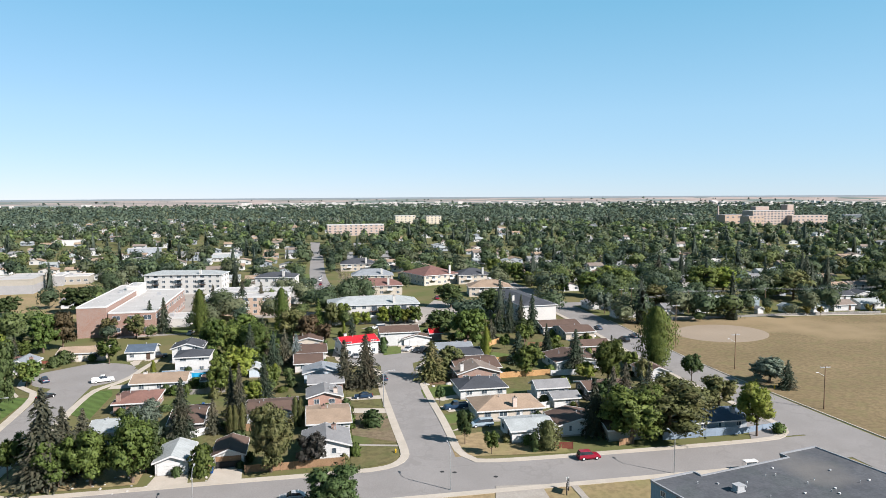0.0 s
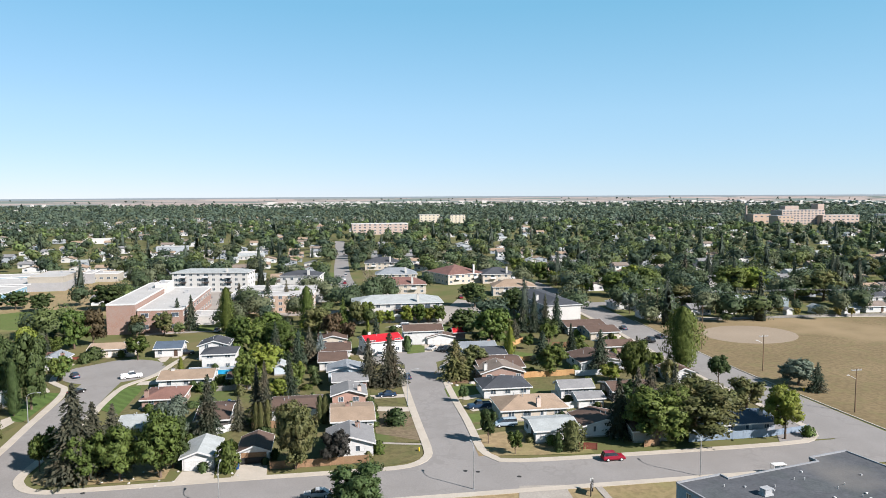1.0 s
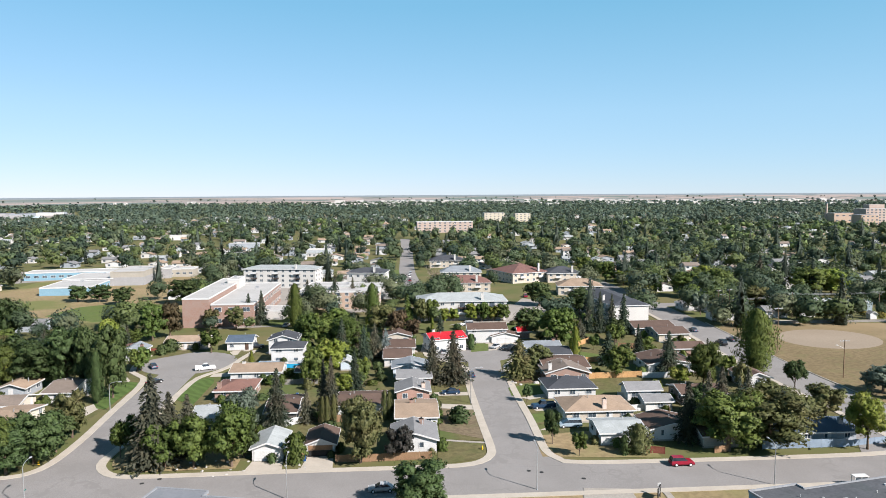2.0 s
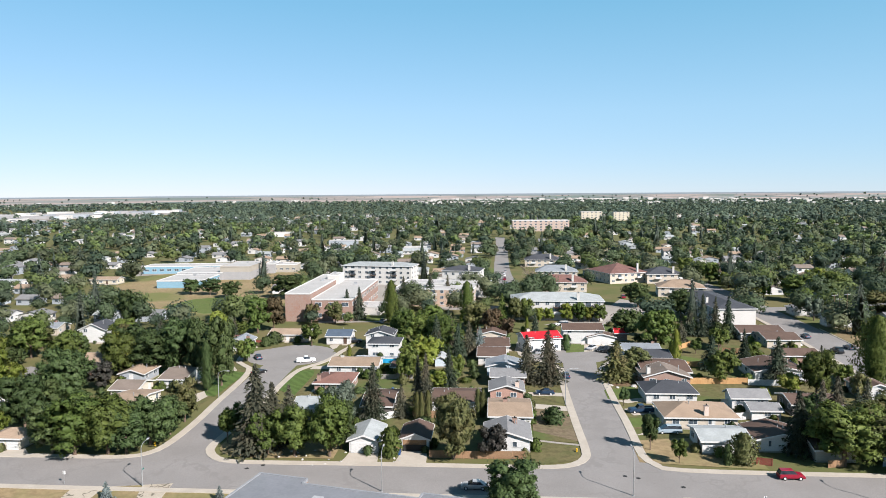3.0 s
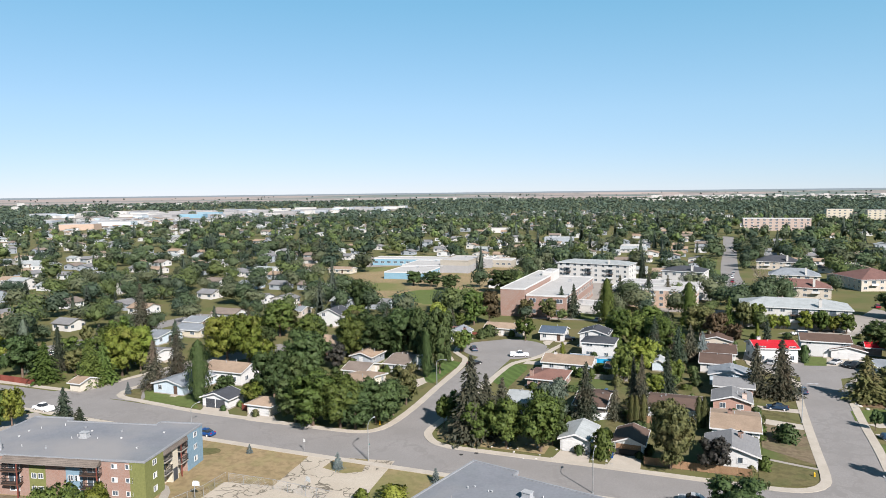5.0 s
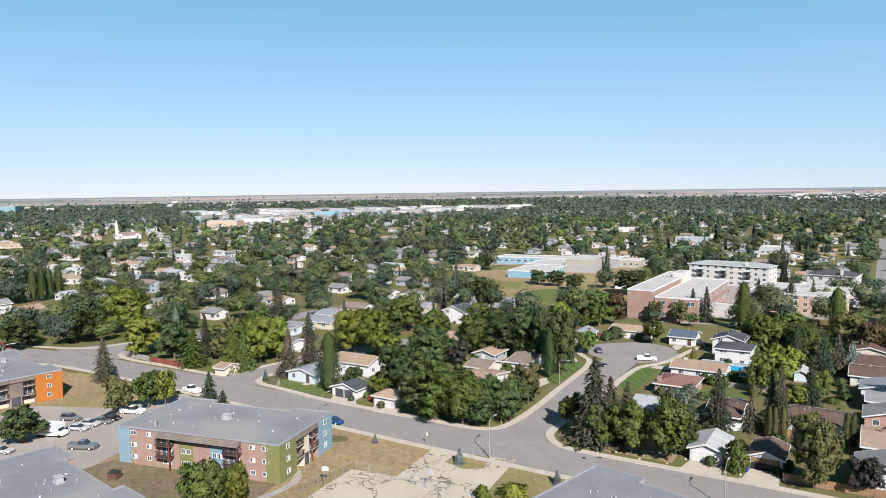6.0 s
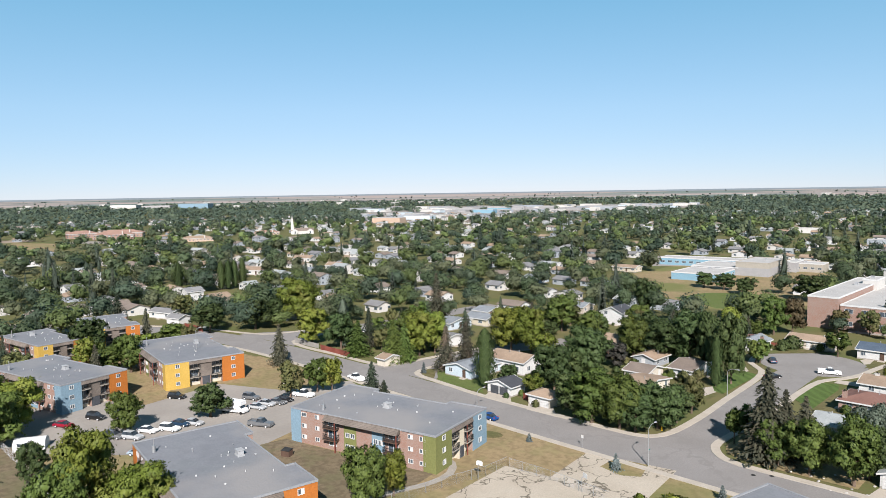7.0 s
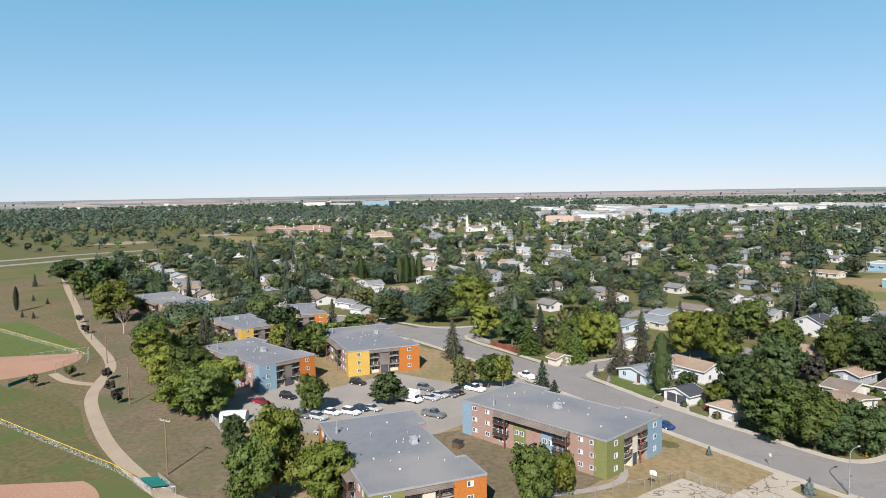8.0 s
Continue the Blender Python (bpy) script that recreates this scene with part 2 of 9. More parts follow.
def cracked_mat(name, a, b, crack, scale=0.25):
    """Old paving with dark sealed cracks."""
    m = surface(name, a, b, 0.12, 5.0, rough=0.95, spec=0.15)
    nt = m.node_tree
    p = nt.nodes["Principled BSDF"]
    geo = nt.nodes.new("ShaderNodeNewGeometry")
    ns = nt.nodes.new("ShaderNodeTexNoise")
    ns.inputs["Scale"].default_value = 0.35
    nt.links.new(geo.outputs["Position"], ns.inputs["Vector"])
    add = nt.nodes.new("ShaderNodeMix")
    add.data_type = "VECTOR"
    add.inputs[0].default_value = 0.55
    nt.links.new(geo.outputs["Position"], add.inputs[4])
    sc = nt.nodes.new("ShaderNodeVectorMath")
    sc.operation = "SCALE"
    sc.inputs[3].default_value = 9.0
    nt.links.new(ns.outputs["Color"], sc.inputs[0])
    nt.links.new(sc.outputs[0], add.inputs[5])
    v = nt.nodes.new("ShaderNodeTexVoronoi")
    v.feature = "DISTANCE_TO_EDGE"
    v.inputs["Scale"].default_value = scale
    nt.links.new(add.outputs[1], v.inputs["Vector"])
    r = nt.nodes.new("ShaderNodeMapRange")
    r.inputs[1].default_value, r.inputs[2].default_value = 0.012, 0.03
    nt.links.new(v.outputs["Distance"], r.inputs[0])
    old = p.inputs["Base Color"].links[0].from_socket
    nt.links.new(mix_rgb(nt, r.outputs[0], crack, old), p.inputs["Base Color"])


def glass_mat(name, col, rough=0.08):
    m = bpy.data.materials.new(name)
    m.use_nodes = True
    p = m.node_tree.nodes["Principled BSDF"]
    nt = m.node_tree
    nt.links.new(mix_rgb(nt, noise_fac(nt, 1.3, 3), col, tuple(x * 2.2 for x in col)), p.inputs["Base Color"])
    p.inputs["Roughness"].default_value = rough
    p.inputs["Specular IOR Level"].default_value = 0.6
    MATS[name] = m


def paint_mat(name, col, rough=0.35):
    m = bpy.data.materials.new(name)
    m.use_nodes = True
    nt = m.node_tree
    p = nt.nodes["Principled BSDF"]
    nt.links.new(mix_rgb(nt, noise_fac(nt, 2.0, 4), col, tuple(x * 0.85 for x in col)), p.inputs["Base Color"])
    p.inputs["Roughness"].default_value = rough
    p.inputs["Specular IOR Level"].default_value = 0.3
    p.inputs["Coat Weight"].default_value = 0.2
    MATS[name] = m


ground_mat()
cracked_mat("asphalt", (0.188, 0.178, 0.170), (0.214, 0.203, 0.195), (0.166, 0.157, 0.150), 0.09)
surface("lot", (0.220, 0.201, 0.180), (0.256, 0.236, 0.212), 0.1, 1.6, c=(0.171, 0.160, 0.147), rough=0.95, grain=0.25, bump=0.1)
surface("concrete", (0.315, 0.283, 0.239), (0.356, 0.321, 0.274), 0.4, 4.0, rough=0.9, grain=0.25)
surface("concrete_old", (0.251, 0.228, 0.198), (0.289, 0.266, 0.236), 0.4, 4.0, rough=0.9)
cracked_mat("court", (0.327, 0.285, 0.228), (0.380, 0.338, 0.277), (0.114, 0.099, 0.076))
surface("dry_grass", (0.262, 0.196, 0.112), (0.205, 0.160, 0.086), 0.07, 3.0, c=(0.118, 0.122, 0.046), rough=0.95, spec=0.1, mid=0.35)
surface("field_grass", (0.182, 0.138, 0.078), (0.142, 0.110, 0.060), 0.05, 1.5, c=(0.200, 0.152, 0.090), rough=0.95, spec=0.1, mid=0.3)
surface("path_gravel", (0.285, 0.230, 0.168), (0.330, 0.268, 0.200), 0.2, 3.0, rough=0.95, spec=0.1)
surface("strip_grass", (0.165, 0.128, 0.085), (0.128, 0.106, 0.066), 0.09, 3.0, c=(0.090, 0.092, 0.045), rough=0.95, spec=0.1, mid=0.4)
surface("park_grass", (0.140, 0.112, 0.062), (0.160, 0.126, 0.074), 0.05, 2.5, c=(0.078, 0.090, 0.033), rough=0.95, spec=0.1, mid=0.4)
surface("lawn", (0.088, 0.118, 0.034), (0.104, 0.122, 0.043), 0.2, 4.0, rough=0.95, spec=0.1, mid=0.2)
surface("worn_lawn", (0.106, 0.100, 0.044), (0.128, 0.108, 0.054), 0.15, 3.0, c=(0.068, 0.088, 0.029), rough=0.95, spec=0.1, mid=0.35)
mown_mat("striped_lawn", (0.055, 0.085, 0.023), (0.065, 0.095, 0.027))
surface("soil", (0.129, 0.087, 0.053), (0.167, 0.114, 0.068), 0.3, 4.0, rough=0.95, spec=0.1)
surface("clay", (0.300, 0.176, 0.120), (0.332, 0.205, 0.145), 0.06, 2.0, c=(0.270, 0.152, 0.102), rough=0.95, spec=0.1)
surface("infield_sand", (0.226, 0.184, 0.138), (0.254, 0.208, 0.158), 0.05, 2.0, rough=0.95, spec=0.1)
ROOFS = {"brown": (0.087, 0.059, 0.047), "tan": (0.228, 0.171, 0.125), "grey": (0.155, 0.155, 0.157), "dark": (0.047, 0.050, 0.057),
         "pale": (0.245, 0.262, 0.262), "red_brown": (0.144, 0.080, 0.065), "slate": (0.065, 0.087, 0.118), "taupe": (0.152, 0.125, 0.106),
         "blue_grey": (0.16, 0.175, 0.19), "maroon": (0.129, 0.072, 0.062), "salmon": (0.235, 0.150, 0.118)}
for key, c in ROOFS.items():
    rows_mat("roof_" + key, c, tuple(x * 1.22 for x in c), 0.07, "z", dark=0.3)
rows_mat("roof_red", (0.380, 0.015, 0.023), (0.426, 0.023, 0.030), 0.3, "x", rough=0.45)
surface("roof_flat_dark", (0.072, 0.076, 0.084), (0.092, 0.096, 0.104), 0.12, 2.5, c=(0.112, 0.108, 0.104), rough=0.9, mid=0.2)
surface("roof_flat", (0.150, 0.157, 0.172), (0.168, 0.175, 0.190), 0.12, 2.5, c=(0.195, 0.190, 0.188), rough=0.9, mid=0.08, grain=0.25)
surface("coping", (0.205, 0.212, 0.225), (0.230, 0.238, 0.250), 0.4, 3.0, rough=0.7)
surface("roof_flat_pale", (0.325, 0.318, 0.306), (0.375, 0.367, 0.354), 0.12, 2.5, rough=0.9)
WALLS = {"white": (0.465, 0.465, 0.457), "cream": (0.490, 0.445, 0.370), "beige": (0.400, 0.355, 0.298), "grey_wall": (0.258, 0.281, 0.304),
         "blue_wall": (0.167, 0.236, 0.304), "pale_blue": (0.395, 0.456, 0.502), "dark_wall": (0.099, 0.091, 0.084), "rose": (0.304, 0.190, 0.152)}
for key, c in WALLS.items():
    rows_mat(key, c, tuple(min(0.85, x * 1.05) for x in c), 0.14, "z", rough=0.7, dark=0.3, bump=0.25)
surface("stucco", (0.430, 0.419, 0.398), (0.470, 0.458, 0.434), 0.3, 5.0, rough=0.95)
surface("stucco_cream", (0.440, 0.396, 0.312), (0.470, 0.424, 0.338), 0.3, 5.0, rough=0.95)
surface("panel_orange", (0.315, 0.108, 0.024), (0.335, 0.118, 0.028), 0.3, 3.0, rough=0.7)
surface("panel_yellow", (0.400, 0.265, 0.062), (0.425, 0.282, 0.070), 0.3, 3.0, rough=0.7)
surface("panel_green", (0.140, 0.148, 0.055), (0.152, 0.160, 0.062), 0.3, 3.0, rough=0.7)
surface("panel_blue", (0.155, 0.230, 0.285), (0.168, 0.244, 0.300), 0.3, 3.0, rough=0.7)
surface("school_blue", (0.165, 0.280, 0.350), (0.180, 0.300, 0.372), 0.3, 3.0, rough=0.7)
surface("block_grey", (0.262, 0.258, 0.260), (0.292, 0.288, 0.286), 0.3, 3.0, rough=0.9)
surface("block_tan", (0.300, 0.276, 0.234), (0.326, 0.300, 0.256), 0.3, 3.0, rough=0.9)
brick_mat("brick", (0.185, 0.100, 0.074), (0.240, 0.134, 0.100), (0.225, 0.185, 0.160))
surface("hospital_brick", (0.36, 0.285, 0.245), (0.39, 0.315, 0.27), 0.3, 3.0, rough=0.9)
brick_mat("brick_tan", (0.304, 0.205, 0.144), (0.350, 0.243, 0.179), (0.334, 0.281, 0.228))
brick_mat("brick_pale", (0.395, 0.274, 0.213), (0.441, 0.334, 0.274), (0.456, 0.418, 0.380))
rows_mat("shake", (0.120, 0.100, 0.085), (0.175, 0.148, 0.128), 0.2, "z", dark=0.85)
surface("trim_white", (0.470, 0.470, 0.462), (0.510, 0.510, 0.502), 0.8, 6.0, rough=0.6)
surface("trim_brown", (0.076, 0.049, 0.038), (0.099, 0.065, 0.049), 0.8, 6.0, rough=0.6)
surface("trim_grey", (0.274, 0.281, 0.289), (0.319, 0.327, 0.334), 0.8, 6.0, rough=0.6)
surface("door_dark", (0.053, 0.057, 0.065), (0.068, 0.072, 0.080), 0.8, 6.0, rough=0.5)
surface("wood_fence", (0.205, 0.125, 0.072), (0.258, 0.163, 0.099), 0.5, 5.0, rough=0.9, vary=0.15)
surface("wood_new", (0.350, 0.205, 0.091), (0.395, 0.243, 0.118), 0.5, 5.0, rough=0.85, vary=0.12)
surface("wood_red", (0.152, 0.046, 0.034), (0.190, 0.061, 0.046), 0.5, 5.0, rough=0.85, vary=0.12)
surface("wood_grey", (0.205, 0.194, 0.179), (0.251, 0.236, 0.217), 0.5, 5.0, rough=0.95, vary=0.12)
surface("fence_blue", (0.190, 0.240, 0.300), (0.220, 0.270, 0.330), 0.5, 5.0, rough=0.8, vary=0.1)
surface("wood_pole", (0.152, 0.103, 0.065), (0.198, 0.137, 0.091), 0.8, 8.0, rough=0.95)
surface("steel", (0.319, 0.327, 0.334), (0.380, 0.388, 0.395), 0.8, 8.0, rough=0.5, metal=0.6)
surface("pipe_black", (0.023, 0.023, 0.023), (0.038, 0.038, 0.038), 0.8, 8.0, rough=0.6)
surface("bark", (0.099, 0.072, 0.053), (0.144, 0.106, 0.080), 1.5, 8.0, rough=0.95, vary=0.2)
surface("bark_pale", (0.319, 0.289, 0.251), (0.395, 0.357, 0.312), 1.5, 8.0, rough=0.95)
surface("pool_blue", (0.023, 0.251, 0.456), (0.030, 0.281, 0.494), 0.5, 3.0, rough=0.4)
surface("water_cover", (0.228, 0.251, 0.274), (0.258, 0.281, 0.304), 0.5, 3.0, rough=0.4)
surface("yellow_tube", (0.570, 0.395, 0.023), (0.600, 0.426, 0.030), 0.5, 3.0, rough=0.6)
surface("windscreen_green", (0.015, 0.122, 0.106), (0.023, 0.144, 0.125), 0.5, 3.0, rough=0.8)
surface("rock", (0.304, 0.289, 0.266), (0.418, 0.403, 0.380), 1.0, 6.0, rough=0.9, vary=0.2)
surface("rubber", (0.015, 0.015, 0.015), (0.023, 0.023, 0.023), 2.0, 9.0, rough=0.85)
surface("hydrant_yellow", (0.570, 0.342, 0.015), (0.608, 0.380, 0.023), 2.0, 9.0, rough=0.5)
glass_mat("window_glass", (0.035, 0.045, 0.055))
glass_mat("car_glass", (0.015, 0.018, 0.022), 0.05)
PAINTS = {"white": (0.655, 0.655, 0.647), "black": (0.013, 0.013, 0.014), "silver": (0.322, 0.329, 0.336), "red": (0.20, 0.008, 0.022),
          "blue": (0.010, 0.049, 0.168), "grey": (0.112, 0.115, 0.119), "navy": (0.014, 0.032, 0.063), "sky": (0.238, 0.294, 0.336),
          "tan": (0.280, 0.238, 0.182), "maroon": (0.091, 0.008, 0.010)}
for key, c in PAINTS.items():
    paint_mat("paint_" + key, c)
paint_mat("chrome", (0.6, 0.6, 0.61), 0.15)
paint_mat("tail_red", (0.35, 0.01, 0.01), 0.2)
leaf_mat("leaf_green", (0.058, 0.083, 0.021), (0.106, 0.140, 0.036))
leaf_mat("leaf_bright", (0.105, 0.134, 0.023), (0.160, 0.187, 0.036), tip=(0.165, 0.168, 0.042))
leaf_mat("leaf_dark", (0.039, 0.060, 0.022), (0.071, 0.099, 0.037))
leaf_mat("leaf_olive", (0.074, 0.083, 0.032), (0.127, 0.132, 0.053), tip=(0.125, 0.113, 0.049))
leaf_mat("leaf_silver", (0.098, 0.124, 0.090), (0.161, 0.191, 0.145))
leaf_mat("leaf_yellow", (0.150, 0.132, 0.032), (0.245, 0.190, 0.050))
leaf_mat("leaf_purple", (0.034, 0.036, 0.030), (0.062, 0.056, 0.050))
leaf_mat("leaf_autumn", (0.066, 0.052, 0.030), (0.108, 0.076, 0.043))
leaf_mat("spruce_dark", (0.025, 0.038, 0.025), (0.056, 0.070, 0.046), tip=(0.072, 0.065, 0.044))
leaf_mat("spruce_brown", (0.043, 0.046, 0.032), (0.084, 0.080, 0.055), tip=(0.102, 0.080, 0.056))
leaf_mat("spruce_blue", (0.082, 0.108, 0.107), (0.146, 0.168, 0.166))
for key, c in (("elm", (0.092, 0.120, 0.042)), ("willow", (0.086, 0.100, 0.056)), ("maple", (0.058, 0.082, 0.042)), ("ash", (0.040, 0.060, 0.040)), ("conifer", (0.042, 0.053, 0.041))):
    leaf_mat("town_" + key, tuple(v * 1.0 for v in c), tuple(v * 1.34 for v in c), patchy=0.35)
# greyer, bluer leaf colours for the far belts: distance haze put into them
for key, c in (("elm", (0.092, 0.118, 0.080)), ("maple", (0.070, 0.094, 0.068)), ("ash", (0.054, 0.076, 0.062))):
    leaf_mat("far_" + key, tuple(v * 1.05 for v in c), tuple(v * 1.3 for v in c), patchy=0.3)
leaf_mat("twig", (0.182, 0.144, 0.106), (0.251, 0.205, 0.160))


# ---------------------------------------------------------------- mesh building
class Geo:
    """Vertices and faces gathered for one mesh."""

    def __init__(self):
        self.v, self.f = [], []

    def add(self, verts, faces):
        n = len(self.v)
        self.v += [tuple(p) for p in verts]
        self.f += [tuple(i + n for i in q) for q in faces]
        return self

    def box(self, x0, y0, z0, x1, y1, z1):
        return self.add([(x0, y0, z0), (x1, y0, z0), (x1, y1, z0), (x0, y1, z0), (x0, y0, z1), (x1, y0, z1), (x1, y1, z1), (x0, y1, z1)],
                        [(0, 3, 2, 1), (4, 5, 6, 7), (0, 1, 5, 4), (1, 2, 6, 5), (2, 3, 7, 6), (3, 0, 4, 7)])

    def prism(self, pts, z0, z1):
        """A plan outline (counter-clockwise) between two heights."""
        n = len(pts)
        v = [(x, y, z0) for x, y in pts] + [(x, y, z1) for x, y in pts]
        return self.add(v, [tuple(range(n - 1, -1, -1)), tuple(range(n, 2 * n))] + [(i, (i + 1) % n, n + (i + 1) % n, n + i) for i in range(n)])

    def tube(self, a, b, ra, rb, n=8, caps=True):
        a, b = Vector(a), Vector(b)
        q = (b - a).to_track_quat("Z", "Y")
        ring = [q @ Vector((math.cos(2 * math.pi * i / n), math.sin(2 * math.pi * i / n), 0)) for i in range(n)]
        v = [a + r * ra for r in ring] + [b + r * rb for r in ring]
        f = [(i, (i + 1) % n, n + (i + 1) % n, n + i) for i in range(n)]
        if caps:
            f += [tuple(range(n - 1, -1, -1)), tuple(range(n, 2 * n))]
        return self.add(v, f)

    def slab(self, quad, t):
        """A sheet of thickness t below the given outline."""
        n = len(quad)
        v = list(quad) + [(p[0], p[1], p[2] - t) for p in quad]
        return self.add(v, [tuple(range(n)), tuple(range(2 * n - 1, n - 1, -1))] + [(i, n + i, n + (i + 1) % n, (i + 1) % n) for i in range(n)])

    def weld(self):
        """Joins points that lie on one another."""
        seen, keep, index = {}, [], []
        for p in self.v:
            k = tuple(round(c, 4) for c in p)
            if k not in seen:
                seen[k] = len(keep)
                keep.append(p)
            index.append(seen[k])
        self.v = keep
        self.f = [tuple(index[i] for i in q) for q in self.f]
        return self

    def mesh(self, name):
        me = bpy.data.meshes.new(name)
        me.from_pydata(self.v, [], self.f)
        me.update()
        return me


def mat(name):
    return MATS[name]


def part(name, geo, material, parent=None, label="", at=None):
    """One mesh object under a thing or a part; geo is a Geo or a mesh that alike parts share."""
    me = geo.mesh(name) if isinstance(geo, Geo) else geo
    if not me.materials:
        me.materials.append(None)
    ob = new(name, me)
    ob.material_slots[0].link = "OBJECT"
    ob.material_slots[0].material = mat(material)
    if parent is not None:
        ob.parent = parent
    if at is not None:
        ob.matrix_basis = at
    if label:
        ob["label"] = label
    return ob


def thing(name, x, y, rot, label, category, group="", z=0.0):
    e = new(name)
    e.matrix_basis = pose(x, y, z, 0, 0, rot)
    return tagged(e, label, category, group)


TAKEN = []  # plan rectangles that trees keep out of: x, y, half length, half width, turn


def take(x, y, hx, hy, rot=0):
    TAKEN.append((x, y, hx, hy, math.cos(radians(rot)), math.sin(radians(rot))))


def is_free(x, y, r=0.0):
    for cx, cy, hx, hy, c, s in TAKEN:
        dx, dy = x - cx, y - cy
        if abs(dx * c + dy * s) < hx + r and abs(dy * c - dx * s) < hy + r:
            return False
    return True


# ---------------------------------------------------------------- ground, roads and surfaces
def rise(r):
    """Height of the land: level in town, rising gently to the far fields."""
    if r < 2500:
        return 0.0
    if r < 4000:
        return 11.5 * (r - 2500) / 1500
    return 11.5 + 21.5 * (r - 4000) / 900


def build_ground():
    g = Geo()
    radii = [0.0, 30, 80, 150, 250, 400, 700, 1100, 1700, 2500, 3000, 3500, 4000, 4450, 4900]
    n = 96
    g.v.append((0, 0, 0))
    for r in radii[1:]:
        g.v += [(r * math.cos(2 * math.pi * i / n), r * math.sin(2 * math.pi * i / n), rise(r)) for i in range(n)]
    g.f += [(0, 1 + i, 1 + (i + 1) % n) for i in range(n)]
    for k in range(len(radii) - 2):
        a, b = 1 + k * n, 1 + (k + 1) * n
        g.f += [(a + i, b + i, b + (i + 1) % n, a + (i + 1) % n) for i in range(n)]
    tagged(part("ground", g, "ground"), "level town ground of worn grass, its far tan fields greyed for haze", "ground", kind="structure")


def ribbon(pts, half, closed=False):
    """Left and right edge points of a band along a line."""
    left, right = [], []
    for i, p in enumerate(pts):
        a = Vector(pts[max(0, i - 1)])
        b = Vector(pts[min(len(pts) - 1, i + 1)])
        d = (b - a).normalized()
        nrm = Vector((-d.y, d.x))
        left.append(Vector(p) + nrm * half)
        right.append(Vector(p) - nrm * half)
    return left, right


def smooth(pts, step=4.0):
    """A line rounded through its points."""
    out = []
    p = [Vector(q) for q in pts]
    p = [p[0] * 2 - p[1]] + p + [p[-1] * 2 - p[-2]]
    for i in range(1, len(p) - 2):
        n = max(2, int((p[i + 1] - p[i]).length / step))
        for k in range(n):
            t = k / n
            out.append(0.5 * ((2 * p[i]) + (-p[i - 1] + p[i + 1]) * t + (2 * p[i - 1] - 5 * p[i] + 4 * p[i + 1] - p[i + 2]) * t * t
                              + (-p[i - 1] + 3 * p[i] - 3 * p[i + 1] + p[i + 2]) * t ** 3))
    out.append(p[-2])
    return out


LAYER = [0.03]


def band(name, pts, width, material, label, z=None, thick=0.03, category="road", keep=True):
    """A strip of paving along a line."""
    line = smooth(pts)
    if z is None:
        LAYER[0] += 0.001
        z = LAYER[0]
    left, right = ribbon(line, width / 2)
    g = Geo()
    n = len(line)
    g.v = [(p.x, p.y, z) for p in left] + [(p.x, p.y, z) for p in right] + [(p.x, p.y, z - thick) for p in left] + [(p.x, p.y, z - thick) for p in right]
    for i in range(n - 1):
        g.f += [(i, n + i, n + i + 1, i + 1), (i, i + 1, 2 * n + i + 1, 2 * n + i), (n + i + 1, n + i, 3 * n + i, 3 * n + i + 1)]
    g.f += [(0, 2 * n, 3 * n, n), (n - 1, 2 * n - 1, 4 * n - 1, 3 * n - 1)]
    if keep:
        for a, b in zip(line[:-1:2], line[2::2]):
            m, d = (a + b) / 2, b - a
            take(m.x, m.y, d.length / 2 + 0.5, width / 2, math.degrees(math.atan2(d.y, d.x)))
    return tagged(part(name, g, material), label, category, kind="structure")


def patch(name, pts, material, label, category="ground", z=None, keep=False):
    """A flat piece of ground cover with the given outline."""
    if z is None:
        LAYER[0] += 0.001
        z = LAYER[0]
    g = Geo().prism(pts, z - 0.03, z)
    if keep:
        xs, ys = [p[0] for p in pts], [p[1] for p in pts]
        take((min(xs) + max(xs)) / 2, (min(ys) + max(ys)) / 2, (max(xs) - min(xs)) / 2, (max(ys) - min(ys)) / 2)
    return tagged(part(name, g, material), label, category, kind="structure")


def disc(cx, cy, rx, ry, rot=0, n=40, start=0, end=360):
    c, s = math.cos(radians(rot)), math.sin(radians(rot))
    pts = []
    for i in range(n):
        a = radians(start + (end - start) * i / (n if end - start == 360 else n - 1))
        u, w = rx * math.cos(a), ry * math.sin(a)
        pts.append((cx + u * c - w * s, cy + u * s + w * c))
    return pts


def rect(x0, y0, x1, y1):
    return [(x0, y0), (x1, y0), (x1, y1), (x0, y1)]


# ---------------------------------------------------------------- houses and garages
SHARED = {}


def plate(xs, zs, holes, y0, y1):
    """An upright plate on a grid with some cells left open, in one piece."""
    g = Geo()
    nx, nz = len(xs), len(zs)
    for y in (y0, y1):
        g.v += [(x, y, z) for z in zs for x in xs]
    off = nx * nz

    def filled(i, k):
        return 0 <= i < nx - 1 and 0 <= k < nz - 1 and (i, k) not in holes

    for k in range(nz - 1):
        for i in range(nx - 1):
            if not filled(i, k):
                continue
            a, b, c, d = k * nx + i, k * nx + i + 1, (k + 1) * nx + i + 1, (k + 1) * nx + i
            g.f += [(a, b, c, d), (d + off, c + off, b + off, a + off)]
            for (p, q), (ii, kk) in (((a, b), (i, k - 1)), ((b, c), (i + 1, k)), ((c, d), (i, k + 1)), ((d, a), (i - 1, k))):
                if not filled(ii, kk):
                    g.f.append((q, p, p + off, q + off))
    return g


